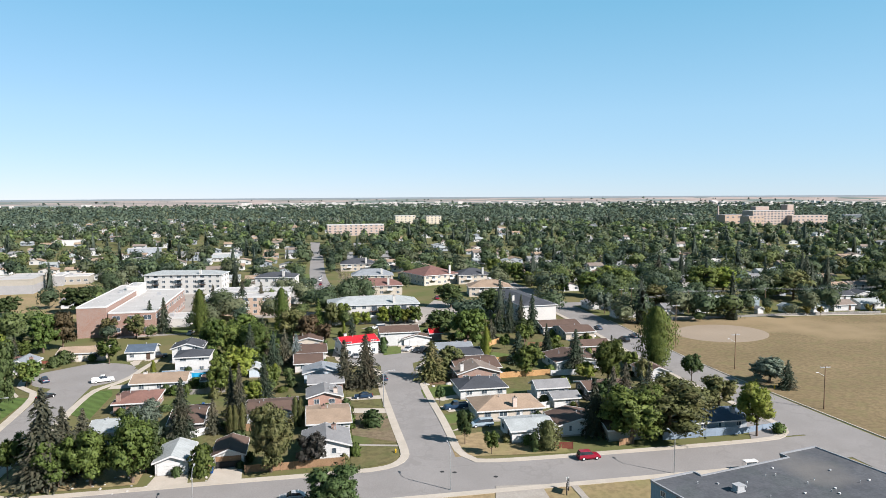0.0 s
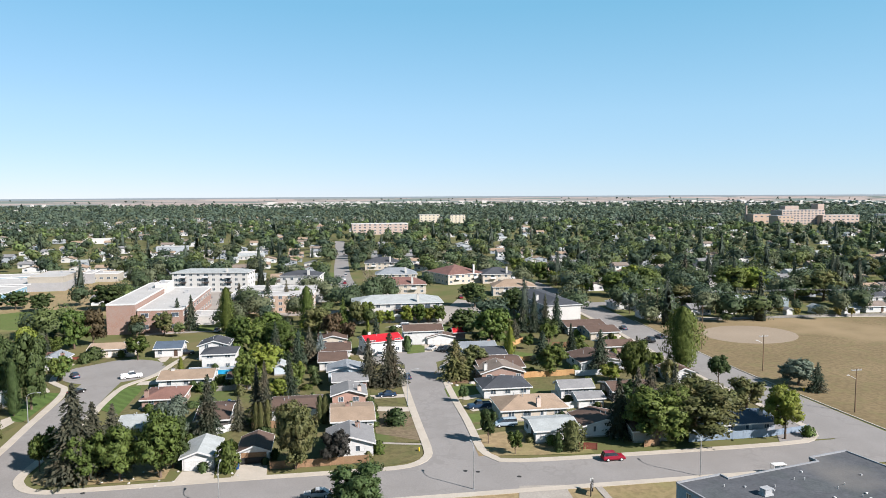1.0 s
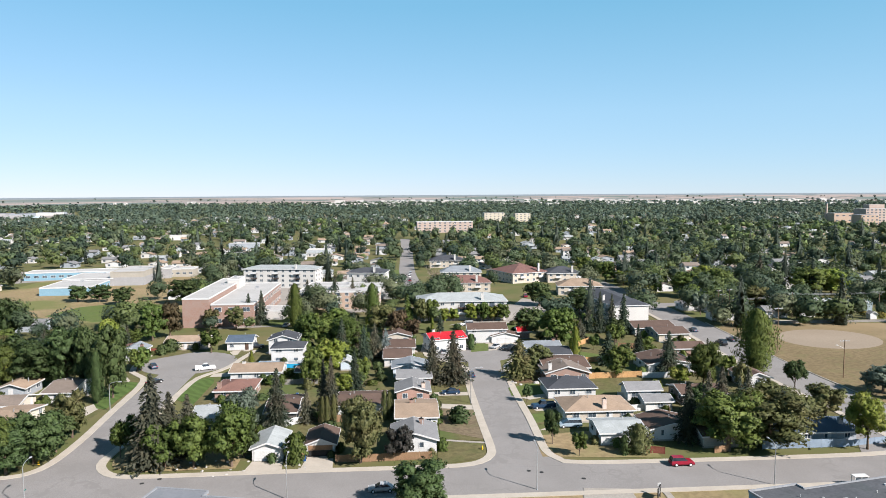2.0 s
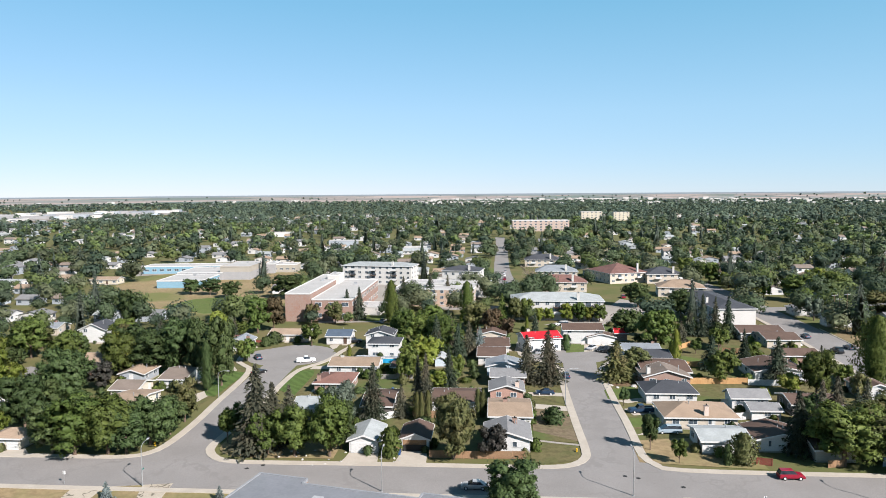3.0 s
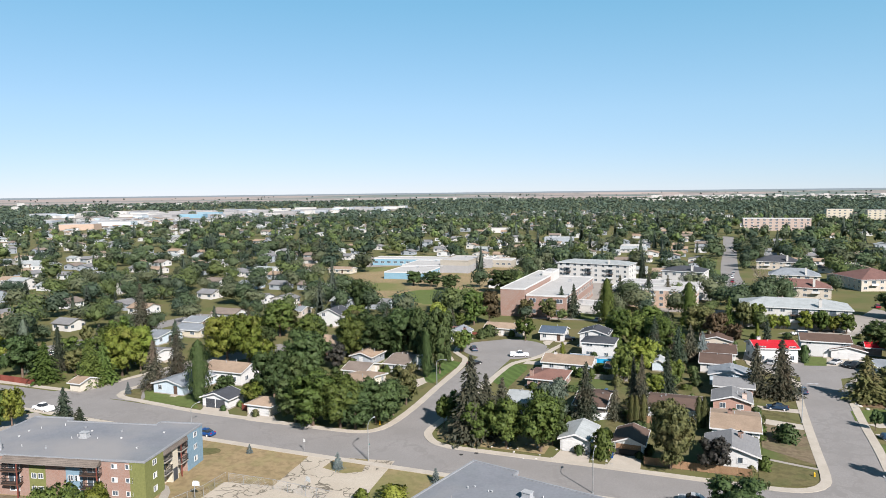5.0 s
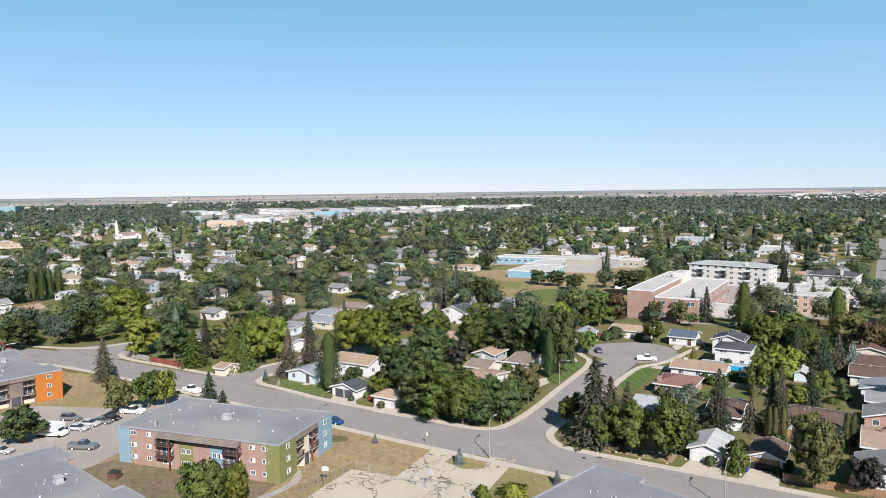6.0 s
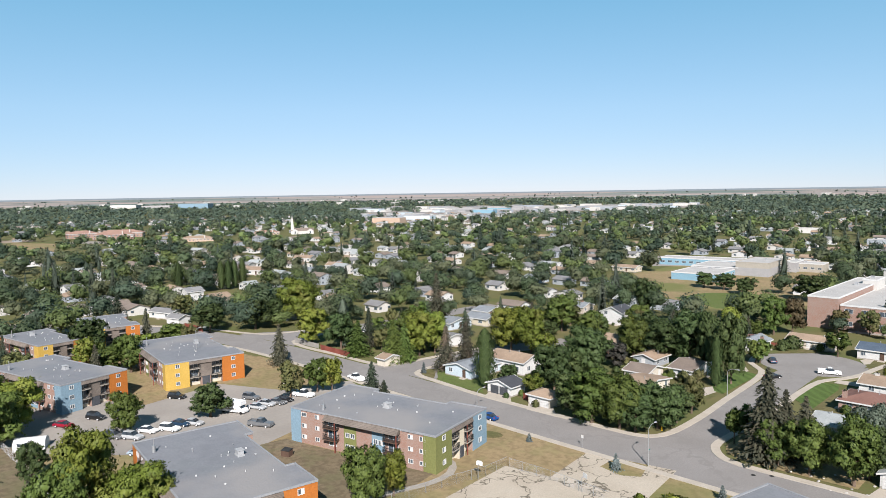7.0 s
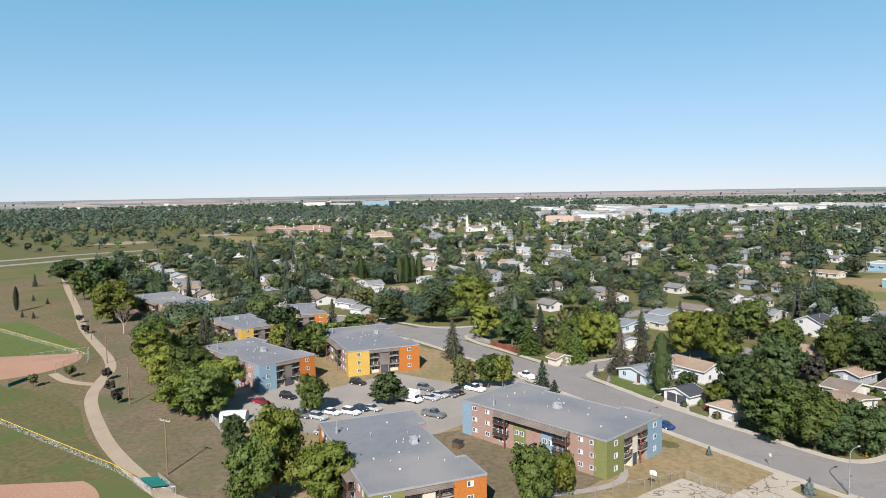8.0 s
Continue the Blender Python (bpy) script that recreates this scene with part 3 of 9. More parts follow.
def window_mesh(w, h):
    key = ("win", round(w, 1), round(h, 1))
    if key not in SHARED:
        t = 0.06
        f = plate([-w / 2 - 0.04, -w / 2 + t, -t / 2, t / 2, w / 2 - t, w / 2 + 0.04], [-0.05, t, h - t, h], {(1, 1), (3, 1)}, -0.08, 0.02)
        p = Geo().box(-w / 2 + 0.05, -0.035, 0.05, w / 2 - 0.05, 0.0, h - 0.05)
        b = Geo().box(0.03, -0.045, 0.06, w / 2 - 0.06, -0.04, h - 0.06)
        SHARED[key] = (f.mesh("window"), p.mesh("pane"), b.mesh("blind"))
    return SHARED[key]


def add_window(parent, x, y, z, turn, w=1.4, h=1.1, frame_mat="trim_white"):
    """A framed window with its pane, on a wall that faces along turn (0: towards -y)."""
    f, p, b = window_mesh(w, h)
    ob = part("window", f, frame_mat, parent, at=pose(x, y, z, 0, 0, turn))
    part("pane", p, "window_glass", ob)
    if math.hypot(*parent.location[:2]) < 160 and (x * 7.3 + y * 3.1 + z * 5.7) % 1 < 0.45:
        part("blind", b, "trim_white", ob)
    return ob


def door_mesh(w, h):
    key = ("door", w, h)
    if key not in SHARED:
        g = Geo().box(-w / 2, -0.05, 0, w / 2, 0.02, h)
        g.box(-w / 2 - 0.08, -0.07, 0, -w / 2, 0.02, h + 0.08).box(w / 2, -0.07, 0, w / 2 + 0.08, 0.02, h + 0.08)
        g.box(-w / 2, -0.07, h, w / 2, 0.02, h + 0.08)
        for k in (0.12, 0.55):
            g.box(-w * 0.32, -0.07, h * k, w * 0.32, -0.05, h * (k + 0.34))
        SHARED[key] = g.mesh("door")
    return SHARED[key]


def garage_door_mesh(w, h=2.15):
    key = ("gdoor", w, h)
    if key not in SHARED:
        g = Geo()
        for k in range(4):
            g.box(-w / 2, -0.06, h * k / 4 + 0.012, w / 2, 0.01, h * (k + 1) / 4 - 0.012)
            n = max(2, int(w / 0.8))
            for i in range(n):
                a, b = -w / 2 + w * (i + 0.14) / n, -w / 2 + w * (i + 0.86) / n
                g.box(a, -0.085, h * (k + 0.22) / 4, b, -0.06, h * (k + 0.78) / 4)
        SHARED[key] = g.mesh("garage_door")
    return SHARED[key]


def roof_geo(lx, ly, z, up, hip, over=0.5, t=0.16, axis="x"):
    """A gable or hip roof over a plan lx by ly, ridge along the axis; lx and ly count the overhang."""
    if axis == "y":
        lx, ly = ly, lx
    a, b = lx / 2, ly / 2
    k = min(b, a) if hip else 0.0
    g = Geo()
    r0, r1 = (-a + k, 0, z + up), (a - k, 0, z + up)
    A, B, C, D = (-a, -b, z), (a, -b, z), (a, b, z), (-a, b, z)
    g.slab([A, B, r1, r0], t)
    g.slab([C, D, r0, r1], t)
    if hip:
        if a - k > 0.05:
            g.slab([B, C, r1], t)
            g.slab([D, A, r0], t)
        else:
            g.slab([B, C, r1], t)
            g.slab([D, A, r0], t)
    if axis == "y":
        g.v = [(-y, x, q) for x, y, q in g.v]
    return g.weld()


def fascia_geo(lx, ly, z, up, hip, axis="x"):
    """Boards under the roof's edge."""
    if axis == "y":
        lx, ly = ly, lx
    a, b = lx / 2, ly / 2
    h = 0.24
    top = z - 0.05
    if hip:
        loop = [(-a, -b, top), (a, -b, top), (a, b, top), (-a, b, top)]
    else:
        loop = [(-a, -b, top), (a, -b, top), (a, 0, top + up), (a, b, top), (-a, b, top), (-a, 0, top + up)]
    g = Geo()
    n = len(loop)
    for x, y, q in loop:
        ix, iy = x * (1 - 0.07 / a), y * (1 - 0.07 / b)
        ox, oy = x * (1 + 0.02 / a), y * (1 + 0.02 / b)
        g.v += [(ox, oy, q + 0.06), (ox, oy, q - h), (ix, iy, q - h), (ix, iy, q + 0.06)]
    for k in range(n):
        m = (k + 1) % n
        g.f += [(4 * k + e, 4 * m + e, 4 * m + (e + 1) % 4, 4 * k + (e + 1) % 4) for e in range(4)]
    if axis == "y":
        g.v = [(-y, x, q) for x, y, q in g.v]
    return g


def wall_geo(lx, ly, z0, z1, up, hip, axis="x", over=0.5):
    """Solid walls up to the eaves, with gable ends where the roof has them."""
    if axis == "y":
        lx, ly = ly, lx
    a, b = lx / 2 - over, ly / 2 - over
    g = Geo()
    e = z1 - 0.18 + (up * over / (ly / 2))
    if hip:
        g.box(-a, -b, z0, a, b, e)
    else:
        top = z1 + up - 0.2
        v = [(-a, -b, z0), (-a, b, z0), (-a, b, e), (-a, 0, top), (-a, -b, e), (a, -b, z0), (a, b, z0), (a, b, e), (a, 0, top), (a, -b, e)]
        g.add(v, [(0, 4, 3, 2, 1), (5, 6, 7, 8, 9), (0, 5, 9, 4), (1, 2, 7, 6), (4, 9, 8, 3), (2, 3, 8, 7), (0, 1, 6, 5)])
    if axis == "y":
        g.v = [(-y, x, q) for x, y, q in g.v]
    return g


def chimney(parent, x, y, z, material="brick", w=0.8, d=0.6, base=0.0):
    ob = part("chimney", Geo().box(x - w / 2, y - d / 2, base, x + w / 2, y + d / 2, z).box(x - w / 2 - 0.06, y - d / 2 - 0.06, z - 0.12, x + w / 2 + 0.06, y + d / 2 + 0.06, z),
              material, parent, "masonry chimney")
    part("flue", Geo().tube((x, y, z), (x, y, z + 0.35), 0.13, 0.13, 8), "pipe_black", ob)


WORDS = {"brown": "dark brown", "tan": "tan", "grey": "grey", "dark": "charcoal", "pale": "pale grey", "red_brown": "reddish brown", "slate": "slate blue",
         "taupe": "taupe", "blue_grey": "blue-grey", "maroon": "maroon", "red": "bright red metal", "white": "white siding", "cream": "cream siding",
         "beige": "beige siding", "grey_wall": "grey siding", "blue_wall": "blue siding", "pale_blue": "pale blue siding", "dark_wall": "dark siding",
         "rose": "rose-coloured siding", "stucco": "white stucco", "stucco_cream": "cream stucco", "brick": "red brick", "brick_tan": "tan brick",
         "brick_pale": "pale brick"}


def wing(root, dx, dy, lx, ly, axis, eave, up, roof, wall, hip=False, windows="nsew", trim="trim_white", gdoors=None, door=None):
    """One block of a house: foundation, wall, roof, fascia, windows."""
    m = pose(dx, dy, 0)
    part("foundation", Geo().box(-lx / 2 + 0.47, -ly / 2 + 0.47, -0.3, lx / 2 - 0.47, ly / 2 - 0.47, 0.35), "concrete_old", root, at=m)
    part("wall", wall_geo(lx, ly, 0.3, eave, up, hip, axis), wall, root, at=m)
    part("roof", roof_geo(lx, ly, eave, up, hip, axis=axis), "roof_" + roof, root, at=m)
    part("fascia", fascia_geo(lx, ly, eave, up, hip, axis), trim, root, at=m)
    a, b = lx / 2 - 0.5, ly / 2 - 0.5
    sides = {"s": (0, -b, 0, a), "n": (0, b, 180, a), "e": (a, 0, 90, b), "w": (-a, 0, -90, b)}
    floors = [1.15] if eave < 4.2 else [1.0, 3.75]
    for side in windows:
        if side == "n" and door != "n":
            continue
        x, y, turn, half = sides[side]
        n = max(1, int(half * 2 / 3.6))
        for k in range(n):
            u = (k + 0.5) / n * 2 * half - half + random.uniform(-0.4, 0.4)
            if door == side and k == n // 2:
                c, s = math.cos(radians(turn)), math.sin(radians(turn))
                part("door", door_mesh(0.95, 2.05), random.choice(["door_dark", "trim_white", "trim_brown"]), root, "panelled front door",
                     at=pose(dx + x + c * u, dy + y + s * u, 0.35, 0, 0, turn))
                part("step", Geo().box(-0.9, -1.2, -0.3, 0.9, 0, 0.17).box(-0.9, -0.8, 0.17, 0.9, 0, 0.34), "concrete", root,
                     at=pose(dx + x + c * u, dy + y + s * u, 0, 0, 0, turn))
                continue
            for z in floors:
                c, s = math.cos(radians(turn)), math.sin(radians(turn))
                add_window(root, dx + x + c * u, dy + y + s * u, z, turn, random.choice([1.2, 1.4, 1.8]), 1.1 if k % 2 else 1.2)
    if gdoors:
        side, width, number, material = gdoors
        x, y, turn, half = sides[side]
        c, s = math.cos(radians(turn)), math.sin(radians(turn))
        for k in range(number):
            u = (k - (number - 1) / 2) * (width + 0.35)
            part("garage_door", garage_door_mesh(width), material, root, "panelled garage door", at=pose(dx + x + c * u, dy + y + s * u, 0.02, 0, 0, turn))


def house(cx, cy, lx, ly, axis="x", eave=2.7, up=1.4, roof="brown", wall="white", hip=False, stack=None, rot=0, front="s", windows="nsew", trim="trim_white",
          stack_mat="brick", gdoors=None, label=None):
    """A detached house; lx and ly count the roof's overhang."""
    if windows == "nsew":
        windows = "se" if cx < -20 else ("sw" if cx > 60 else "sew")
    if front not in windows:
        windows += front
    text = label or f"house with {WORDS[roof]} {'hip' if hip else 'gable'} roof and {WORDS[wall]} walls"
    root = thing("house", cx, cy, rot, text, "house", "houses")
    take(cx, cy, lx / 2, ly / 2, rot)
    wing(root, 0, 0, lx, ly, axis, eave, up, roof, wall, hip, windows, trim, gdoors, front)
    if stack:
        chimney(root, stack[0], stack[1], eave + up + 0.5, stack_mat, 0.9, 0.7)
    for k in range(1 if cy > 200 else 2):
        u, w = random.uniform(-0.3, 0.3) * lx, random.uniform(-0.12, 0.12) * ly
        part("roof_vent", Geo().tube((u, w, eave), (u, w, eave + up + 0.25), 0.08, 0.08, 6).tube((u, w, eave + up + 0.25), (u, w, eave + up + 0.33), 0.13, 0.13, 6), "trim_grey", root)
    return root


def garage(cx, cy, lx, ly, axis="y", eave=2.5, up=1.2, roof="pale", wall="white", doors=("s", 2.5, 2, "trim_white"), rot=0, label=None, hip=False, windows=""):
    text = label or f"detached garage with {WORDS[roof]} gable roof and {WORDS[wall]} walls"
    root = thing("garage", cx, cy, rot, text, "garage", "garages")
    take(cx, cy, lx / 2, ly / 2, rot)
    wing(root, 0, 0, lx, ly, axis, eave, up, roof, wall, hip, windows, "trim_white", doors)
    return root


# ---------------------------------------------------------------- trees
def leaf_cards(rng, centres, outward, size, flat=0.6):
    """Small uneven three-sided leaf clumps, one at each centre, that face away from the crown."""
    n = len(centres)
    nrm = outward * flat + rng.normal(0, 1, (n, 3)) * 0.5
    nrm /= np.linalg.norm(nrm, axis=1)[:, None] + 1e-9
    u = np.cross(nrm, rng.normal(0, 1, (n, 3)))
    u /= np.linalg.norm(u, axis=1)[:, None] + 1e-9
    w = np.cross(nrm, u)
    s = (size * rng.uniform(0.6, 1.35, n))[:, None]
    corners = [centres + s * (u * a + w * b) * rng.uniform(0.7, 1.25, (n, 1)) for a, b in ((-0.5, -0.4), (0.55, -0.3), (-0.05, 0.6))]
    v = np.stack(corners, 1).reshape(-1, 3)
    f = np.arange(3 * n).reshape(n, 3)
    back = np.einsum("ij,ij->i", nrm, outward) < 0
    f[back] = f[back][:, ::-1]
    return v, f


def bough_cards(rng, centres, outward, size):
    """Needle sprays: long narrow pieces that lie along a bough and droop a little."""
    n = len(centres)
    out = outward * np.array([1, 1, 0.0])
    out /= np.linalg.norm(out, axis=1)[:, None] + 1e-9
    along = out + rng.normal(0, 0.35, (n, 3)) * np.array([1, 1, 0.4]) + np.array([0, 0, -0.25])
    along /= np.linalg.norm(along, axis=1)[:, None]
    across = np.cross(along, np.array([0, 0, 1.0])) + rng.normal(0, 0.3, (n, 3))
    across /= np.linalg.norm(across, axis=1)[:, None]
    s = (size * rng.uniform(0.7, 1.3, n))[:, None]
    a, b = along * s * 0.95, across * s * 0.5
    v = np.stack([centres - a * 0.6 - b, centres + a * 0.7 - b * 0.5, centres + a + b * 0.4, centres - a * 0.4 + b], 1).reshape(-1, 3)
    return v, np.arange(4 * n).reshape(n, 4)


def sphere_dirs(rng, n):
    d = rng.normal(0, 1, (n, 3))
    return d / np.linalg.norm(d, axis=1)[:, None]


def fast_mesh(name, v, *faces, smooth=None):
    """A mesh from arrays of points and of faces; smooth: a direction for each point, by which the leaves of a crown are shaded as one mass."""
    me = bpy.data.meshes.new(name)
    v = np.asarray(v, np.float32)
    faces = [np.asarray(f, np.int32) for f in faces]
    loops = np.concatenate([f.ravel() for f in faces])
    sizes = np.concatenate([np.full(len(f), f.shape[1], np.int32) for f in faces])
    me.vertices.add(len(v))
    me.vertices.foreach_set("co", v.ravel())
    me.loops.add(len(loops))
    me.loops.foreach_set("vertex_index", loops)
    me.polygons.add(len(sizes))
    me.polygons.foreach_set("loop_start", np.concatenate([[0], np.cumsum(sizes)[:-1]]).astype(np.int32))
    me.update(calc_edges=True)
    if smooth is not None:
        me.polygons.foreach_set("use_smooth", np.ones(len(sizes), bool))
        smooth = np.asarray(smooth, np.float32)
        smooth = smooth / (np.linalg.norm(smooth, axis=1)[:, None] + 1e-9)
        me.normals_split_custom_set_from_vertices(smooth.tolist())
    return me


def lumps(rng, centres, radii, squash=0.85):
    """Rough low cores that close the inside of a crown."""
    vs, fs, ns, n = [], [], [], 0
    bm = bmesh.new()
    bmesh.ops.create_icosphere(bm, subdivisions=1, radius=1.0)
    bm.verts.index_update()
    unit = np.array([q.co[:] for q in bm.verts])
    tris = np.array([[q.index for q in p.verts] for p in bm.faces])
    bm.free()
    for c, r in zip(centres, radii):
        vs.append(unit * r * rng.uniform(0.75, 1.1, (len(unit), 1)) * np.array([1, 1, squash]) + np.array(c))
        ns.append(unit * 0.6 + rng.normal(0, 0.5, unit.shape))
        fs.append(tris + n)
        n += len(unit)
    return np.vstack(vs), np.vstack(fs), np.vstack(ns)


def round_crown(seed, cards=3000, lobes=13, bottom=0.18, fine=0.047, tuft=16):
    """A broad-leaved crown in a unit box, 1 high and 1 wide: lobes, tufts on the lobes and leaf clumps in the tufts."""
    rng = np.random.default_rng(seed)
    cs, rs = [], []
    for k in range(lobes):
        z = bottom + 0.17 + (0.97 - bottom - 0.30) * (k + 0.5) / lobes
        spread = math.sin(math.pi * min(1, max(0.12, (z - bottom) / (1.08 - bottom)))) ** 0.6
        a = k * 2.4 + rng.uniform(-0.6, 0.6)
        d = rng.uniform(0.45, 1.15) * 0.30 * spread
        cs.append((d * math.cos(a), d * math.sin(a), z + rng.uniform(-0.05, 0.05)))
        rs.append(rng.uniform(0.12, 0.205) * (0.65 + 0.4 * spread))
    cs.append((0, 0, 0.52))
    rs.append(0.25)
    cs, rs = np.array(cs), np.array(rs)
    shape = np.array([1, 1, 0.82])
    tufts = cards // tuft
    pick = rng.choice(len(cs), tufts * 3, p=rs ** 2 / np.sum(rs ** 2))
    d = sphere_dirs(rng, tufts * 3)
    d[:, 2] = np.where((d[:, 2] < -0.35) & (rng.random(len(d)) < 0.7), -d[:, 2], d[:, 2])
    at = cs[pick] + d * rs[pick][:, None] * rng.uniform(0.86, 1.1, (len(d), 1)) * shape
    inside = np.zeros(len(at), bool)
    for c, r in zip(cs, rs):
        inside |= np.linalg.norm((at - c) / shape, axis=1) < r * 0.82
    at, d = at[~inside][:tufts], d[~inside][:tufts]
    n = len(at)
    size = rng.uniform(0.028, 0.062, n)
    idx = np.repeat(np.arange(n), tuft)
    e = sphere_dirs(rng, len(idx))
    pts = at[idx] + e * size[idx][:, None] * rng.uniform(0.3, 1.5, (len(idx), 1)) * np.array([1, 1, 0.8]) - d[idx] * rng.uniform(0, 0.05, (len(idx), 1))
    lean = d[idx] * 0.85 + e * 0.55 + np.array([0, 0, 0.15])
    v, f = leaf_cards(rng, pts, lean, fine, 0.8)
    cv, cf, cn = lumps(rng, cs, rs * 0.68, 0.8)
    return fast_mesh("crown", np.vstack([v, cv]), f, cf + len(v), smooth=np.vstack([np.repeat(lean, 3, axis=0), cn]))


def trunk_mesh(seed, top=0.6, r=0.022, limbs=5):
    rng = np.random.default_rng(seed)
    g = Geo()
    g.tube((0, 0, -0.02), (0.005, 0, 0.2), r * 1.25, r * 0.95, 8).tube((0.005, 0, 0.2), (0, 0.01, top), r * 0.95, r * 0.35, 8)
    for k in range(limbs):
        a = k * 2.4
        z = 0.2 + 0.3 * k / max(1, limbs)
        g.tube((0, 0, z), (0.26 * math.cos(a), 0.26 * math.sin(a), z + rng.uniform(0.16, 0.26)), r * 0.5, r * 0.12, 5)
    return g.mesh("trunk")


def by_size(faces, n):
    """Faces as one array for each number of corners, counted on from n."""
    groups = {}
    for q in faces:
        groups.setdefault(len(q), []).append([i + n for i in q])
    return [np.array(g) for g in groups.values()]


def spruce_crown(seed, tiers=20, per=9, droop=0.6, ragged=0.22, fine=0.062):
    """A spruce: whorls of drooping boughs, each a spray of small needle sprays, with gaps between the whorls."""
    rng = np.random.default_rng(seed)
    cs, ns = [], []
    for k in range(tiers):
        t = (k + 0.4) / tiers
        z = 0.07 + 0.92 * t
        R = 0.55 * (1 - t) ** 0.8 * rng.uniform(1 - ragged, 1.1) + 0.018
        nb = max(5, int(13 * (1 - t) + 4))
        for j in range(nb):
            a = 2 * math.pi * (j + rng.uniform(-0.3, 0.3)) / nb + k * 1.7
            L = R * rng.uniform(0.7, 1.15)
            m = max(3, int(per * (0.25 + 2 * L)))
            for i in range(m):
                q = (i + 0.7) / m
                side = rng.normal(0, 0.022) * (0.6 + q)
                rr = L * q
                cs.append((rr * math.cos(a) - side * math.sin(a), rr * math.sin(a) + side * math.cos(a), z - droop * 0.085 * q ** 1.6 + rng.normal(0, 0.005)))
                ns.append((math.cos(a) * 0.7, math.sin(a) * 0.7, 1.0))
    cs, ns = np.array(cs), np.array(ns)
    v, f = bough_cards(rng, cs, ns, fine)
    v[:, 2] = np.where(v[:, 2] < 0.0, 0.0, v[:, 2])
    core = Geo()
    core.tube((0, 0, 0.05), (0, 0, 0.96), 0.27, 0.008, 9)
    n = len(v)
    return fast_mesh("crown", np.vstack([v, np.array(core.v)]), f, *by_size(core.f, n))


def column_crown(seed, cards=1100, power=0.55, low=0.06, card=0.075):
    """A narrow upright crown: poplar, cedar, or a shrub when scaled wide."""
    rng = np.random.default_rng(seed)
    z = rng.uniform(0, 1, cards) ** 0.9
    prof = 0.5 * np.maximum(0.0, np.sin(np.pi * np.clip(z * 0.93 + 0.07, 0, 1))) ** power
    a = rng.uniform(0, 2 * np.pi, cards)
    bump = 1 + 0.2 * np.sin(a * 3 + z * 9 + seed) + 0.16 * np.sin(a * 5 - z * 23) + 0.1 * np.sin(a * 9 + z * 41)
    r = prof * bump * rng.uniform(0.66, 1.16, cards)
    pts = np.stack([r * np.cos(a), r * np.sin(a), low + (1 - low) * z], 1)
    nrm = np.stack([np.cos(a), np.sin(a), 0.4 + 0 * a], 1)
    v, f = leaf_cards(rng, pts, nrm, card, 0.5)
    core = Geo()
    prev = None
    for k in range(9):
        zz = k / 8
        rr = 0.5 * max(0.02, math.sin(math.pi * min(1, zz * 0.93 + 0.07))) ** power * 0.62
        if prev:
            core.tube((0, 0, low + (1 - low) * prev[0] * 0.97), (0, 0, low + (1 - low) * zz * 0.97), prev[1], rr, 9)
        prev = (zz, rr)
    n = len(v)
    out = np.array(core.v) * np.array([1, 1, 0])
    return fast_mesh("crown", np.vstack([v, np.array(core.v)]), f, *by_size(core.f, n), smooth=np.vstack([np.repeat(nrm + np.stack([np.zeros(len(a)), np.zeros(len(a)), 0.3 * np.sin(z * 40 + a * 4)], 1), 3, axis=0), out + np.array([0, 0, 0.01])]))


def bare_crown(seed):
    """Leafless limbs and twigs."""
    rng = np.random.default_rng(seed)
    g = Geo()

    def grow(p, d, length, r, depth):
        q = p + d * length
        g.tube(p, q, r, r * 0.55, 4, False)
        if depth == 0:
            return
        for _ in range(4 if depth > 1 else 5):
            e = (d + Vector(rng.normal(0, 0.42, 3).tolist()) + Vector((0, 0, 0.25))).normalized()
            grow(p + (q - p) * rng.uniform(0.45, 1.0), e, length * rng.uniform(0.5, 0.75), r * 0.5, depth - 1)

    for k in range(6):
        a = k * 1.05
        grow(Vector((0, 0, 0.1 + 0.05 * k)), Vector((0.5 * math.cos(a), 0.5 * math.sin(a), 0.9)).normalized(), 0.3, 0.012, 3)
    return g.mesh("crown")


FINE = {
    "round": [round_crown(s, 7800, 15, fine=0.034, tuft=22) for s in (1, 2, 3)],
    "wide": [round_crown(s, 8200, lobes=24, bottom=0.05, fine=0.034, tuft=22) for s in (11, 12, 13, 14)],
    "spruce": [spruce_crown(s, 26, 16, 0.6, 0.25, 0.042) for s in (21, 22, 23)],
    "poplar": [column_crown(s, 6400, card=0.036) for s in (41, 42)],
}
KINDS = {
    "round": [round_crown(s, 3900) for s in (1, 2, 3, 4)],
    "wide": [round_crown(s, 4200, lobes=19, bottom=0.05) for s in (11, 12, 13)],
    "spruce": [spruce_crown(s) for s in (21, 22, 23)],
    "thin_spruce": [spruce_crown(s, 22, 8, 0.4, 0.4) for s in (31, 32)],
    "poplar": [column_crown(s, 2600, card=0.06) for s in (41, 42)],
    "cedar": [column_crown(s, 1300, 0.4, 0.0, 0.07) for s in (51, 52)],
    "shrub": [column_crown(s, 900, 0.42, -0.02, 0.11) for s in (61, 62, 63)],
    "bare": [bare_crown(71), bare_crown(72)],
}
COARSE = {
    "round": [round_crown(s, 1500, fine=0.075, tuft=8) for s in (1, 2, 3)],
    "wide": [round_crown(s, 1700, lobes=17, bottom=0.05, fine=0.072, tuft=8) for s in (11, 12, 13)],
    "spruce": [spruce_crown(s, 16, 6, 0.6, 0.25, 0.085) for s in (21, 22, 23)],
    "shrub": [column_crown(s, 420, 0.42, -0.02, 0.16) for s in (61, 62, 63)],
}
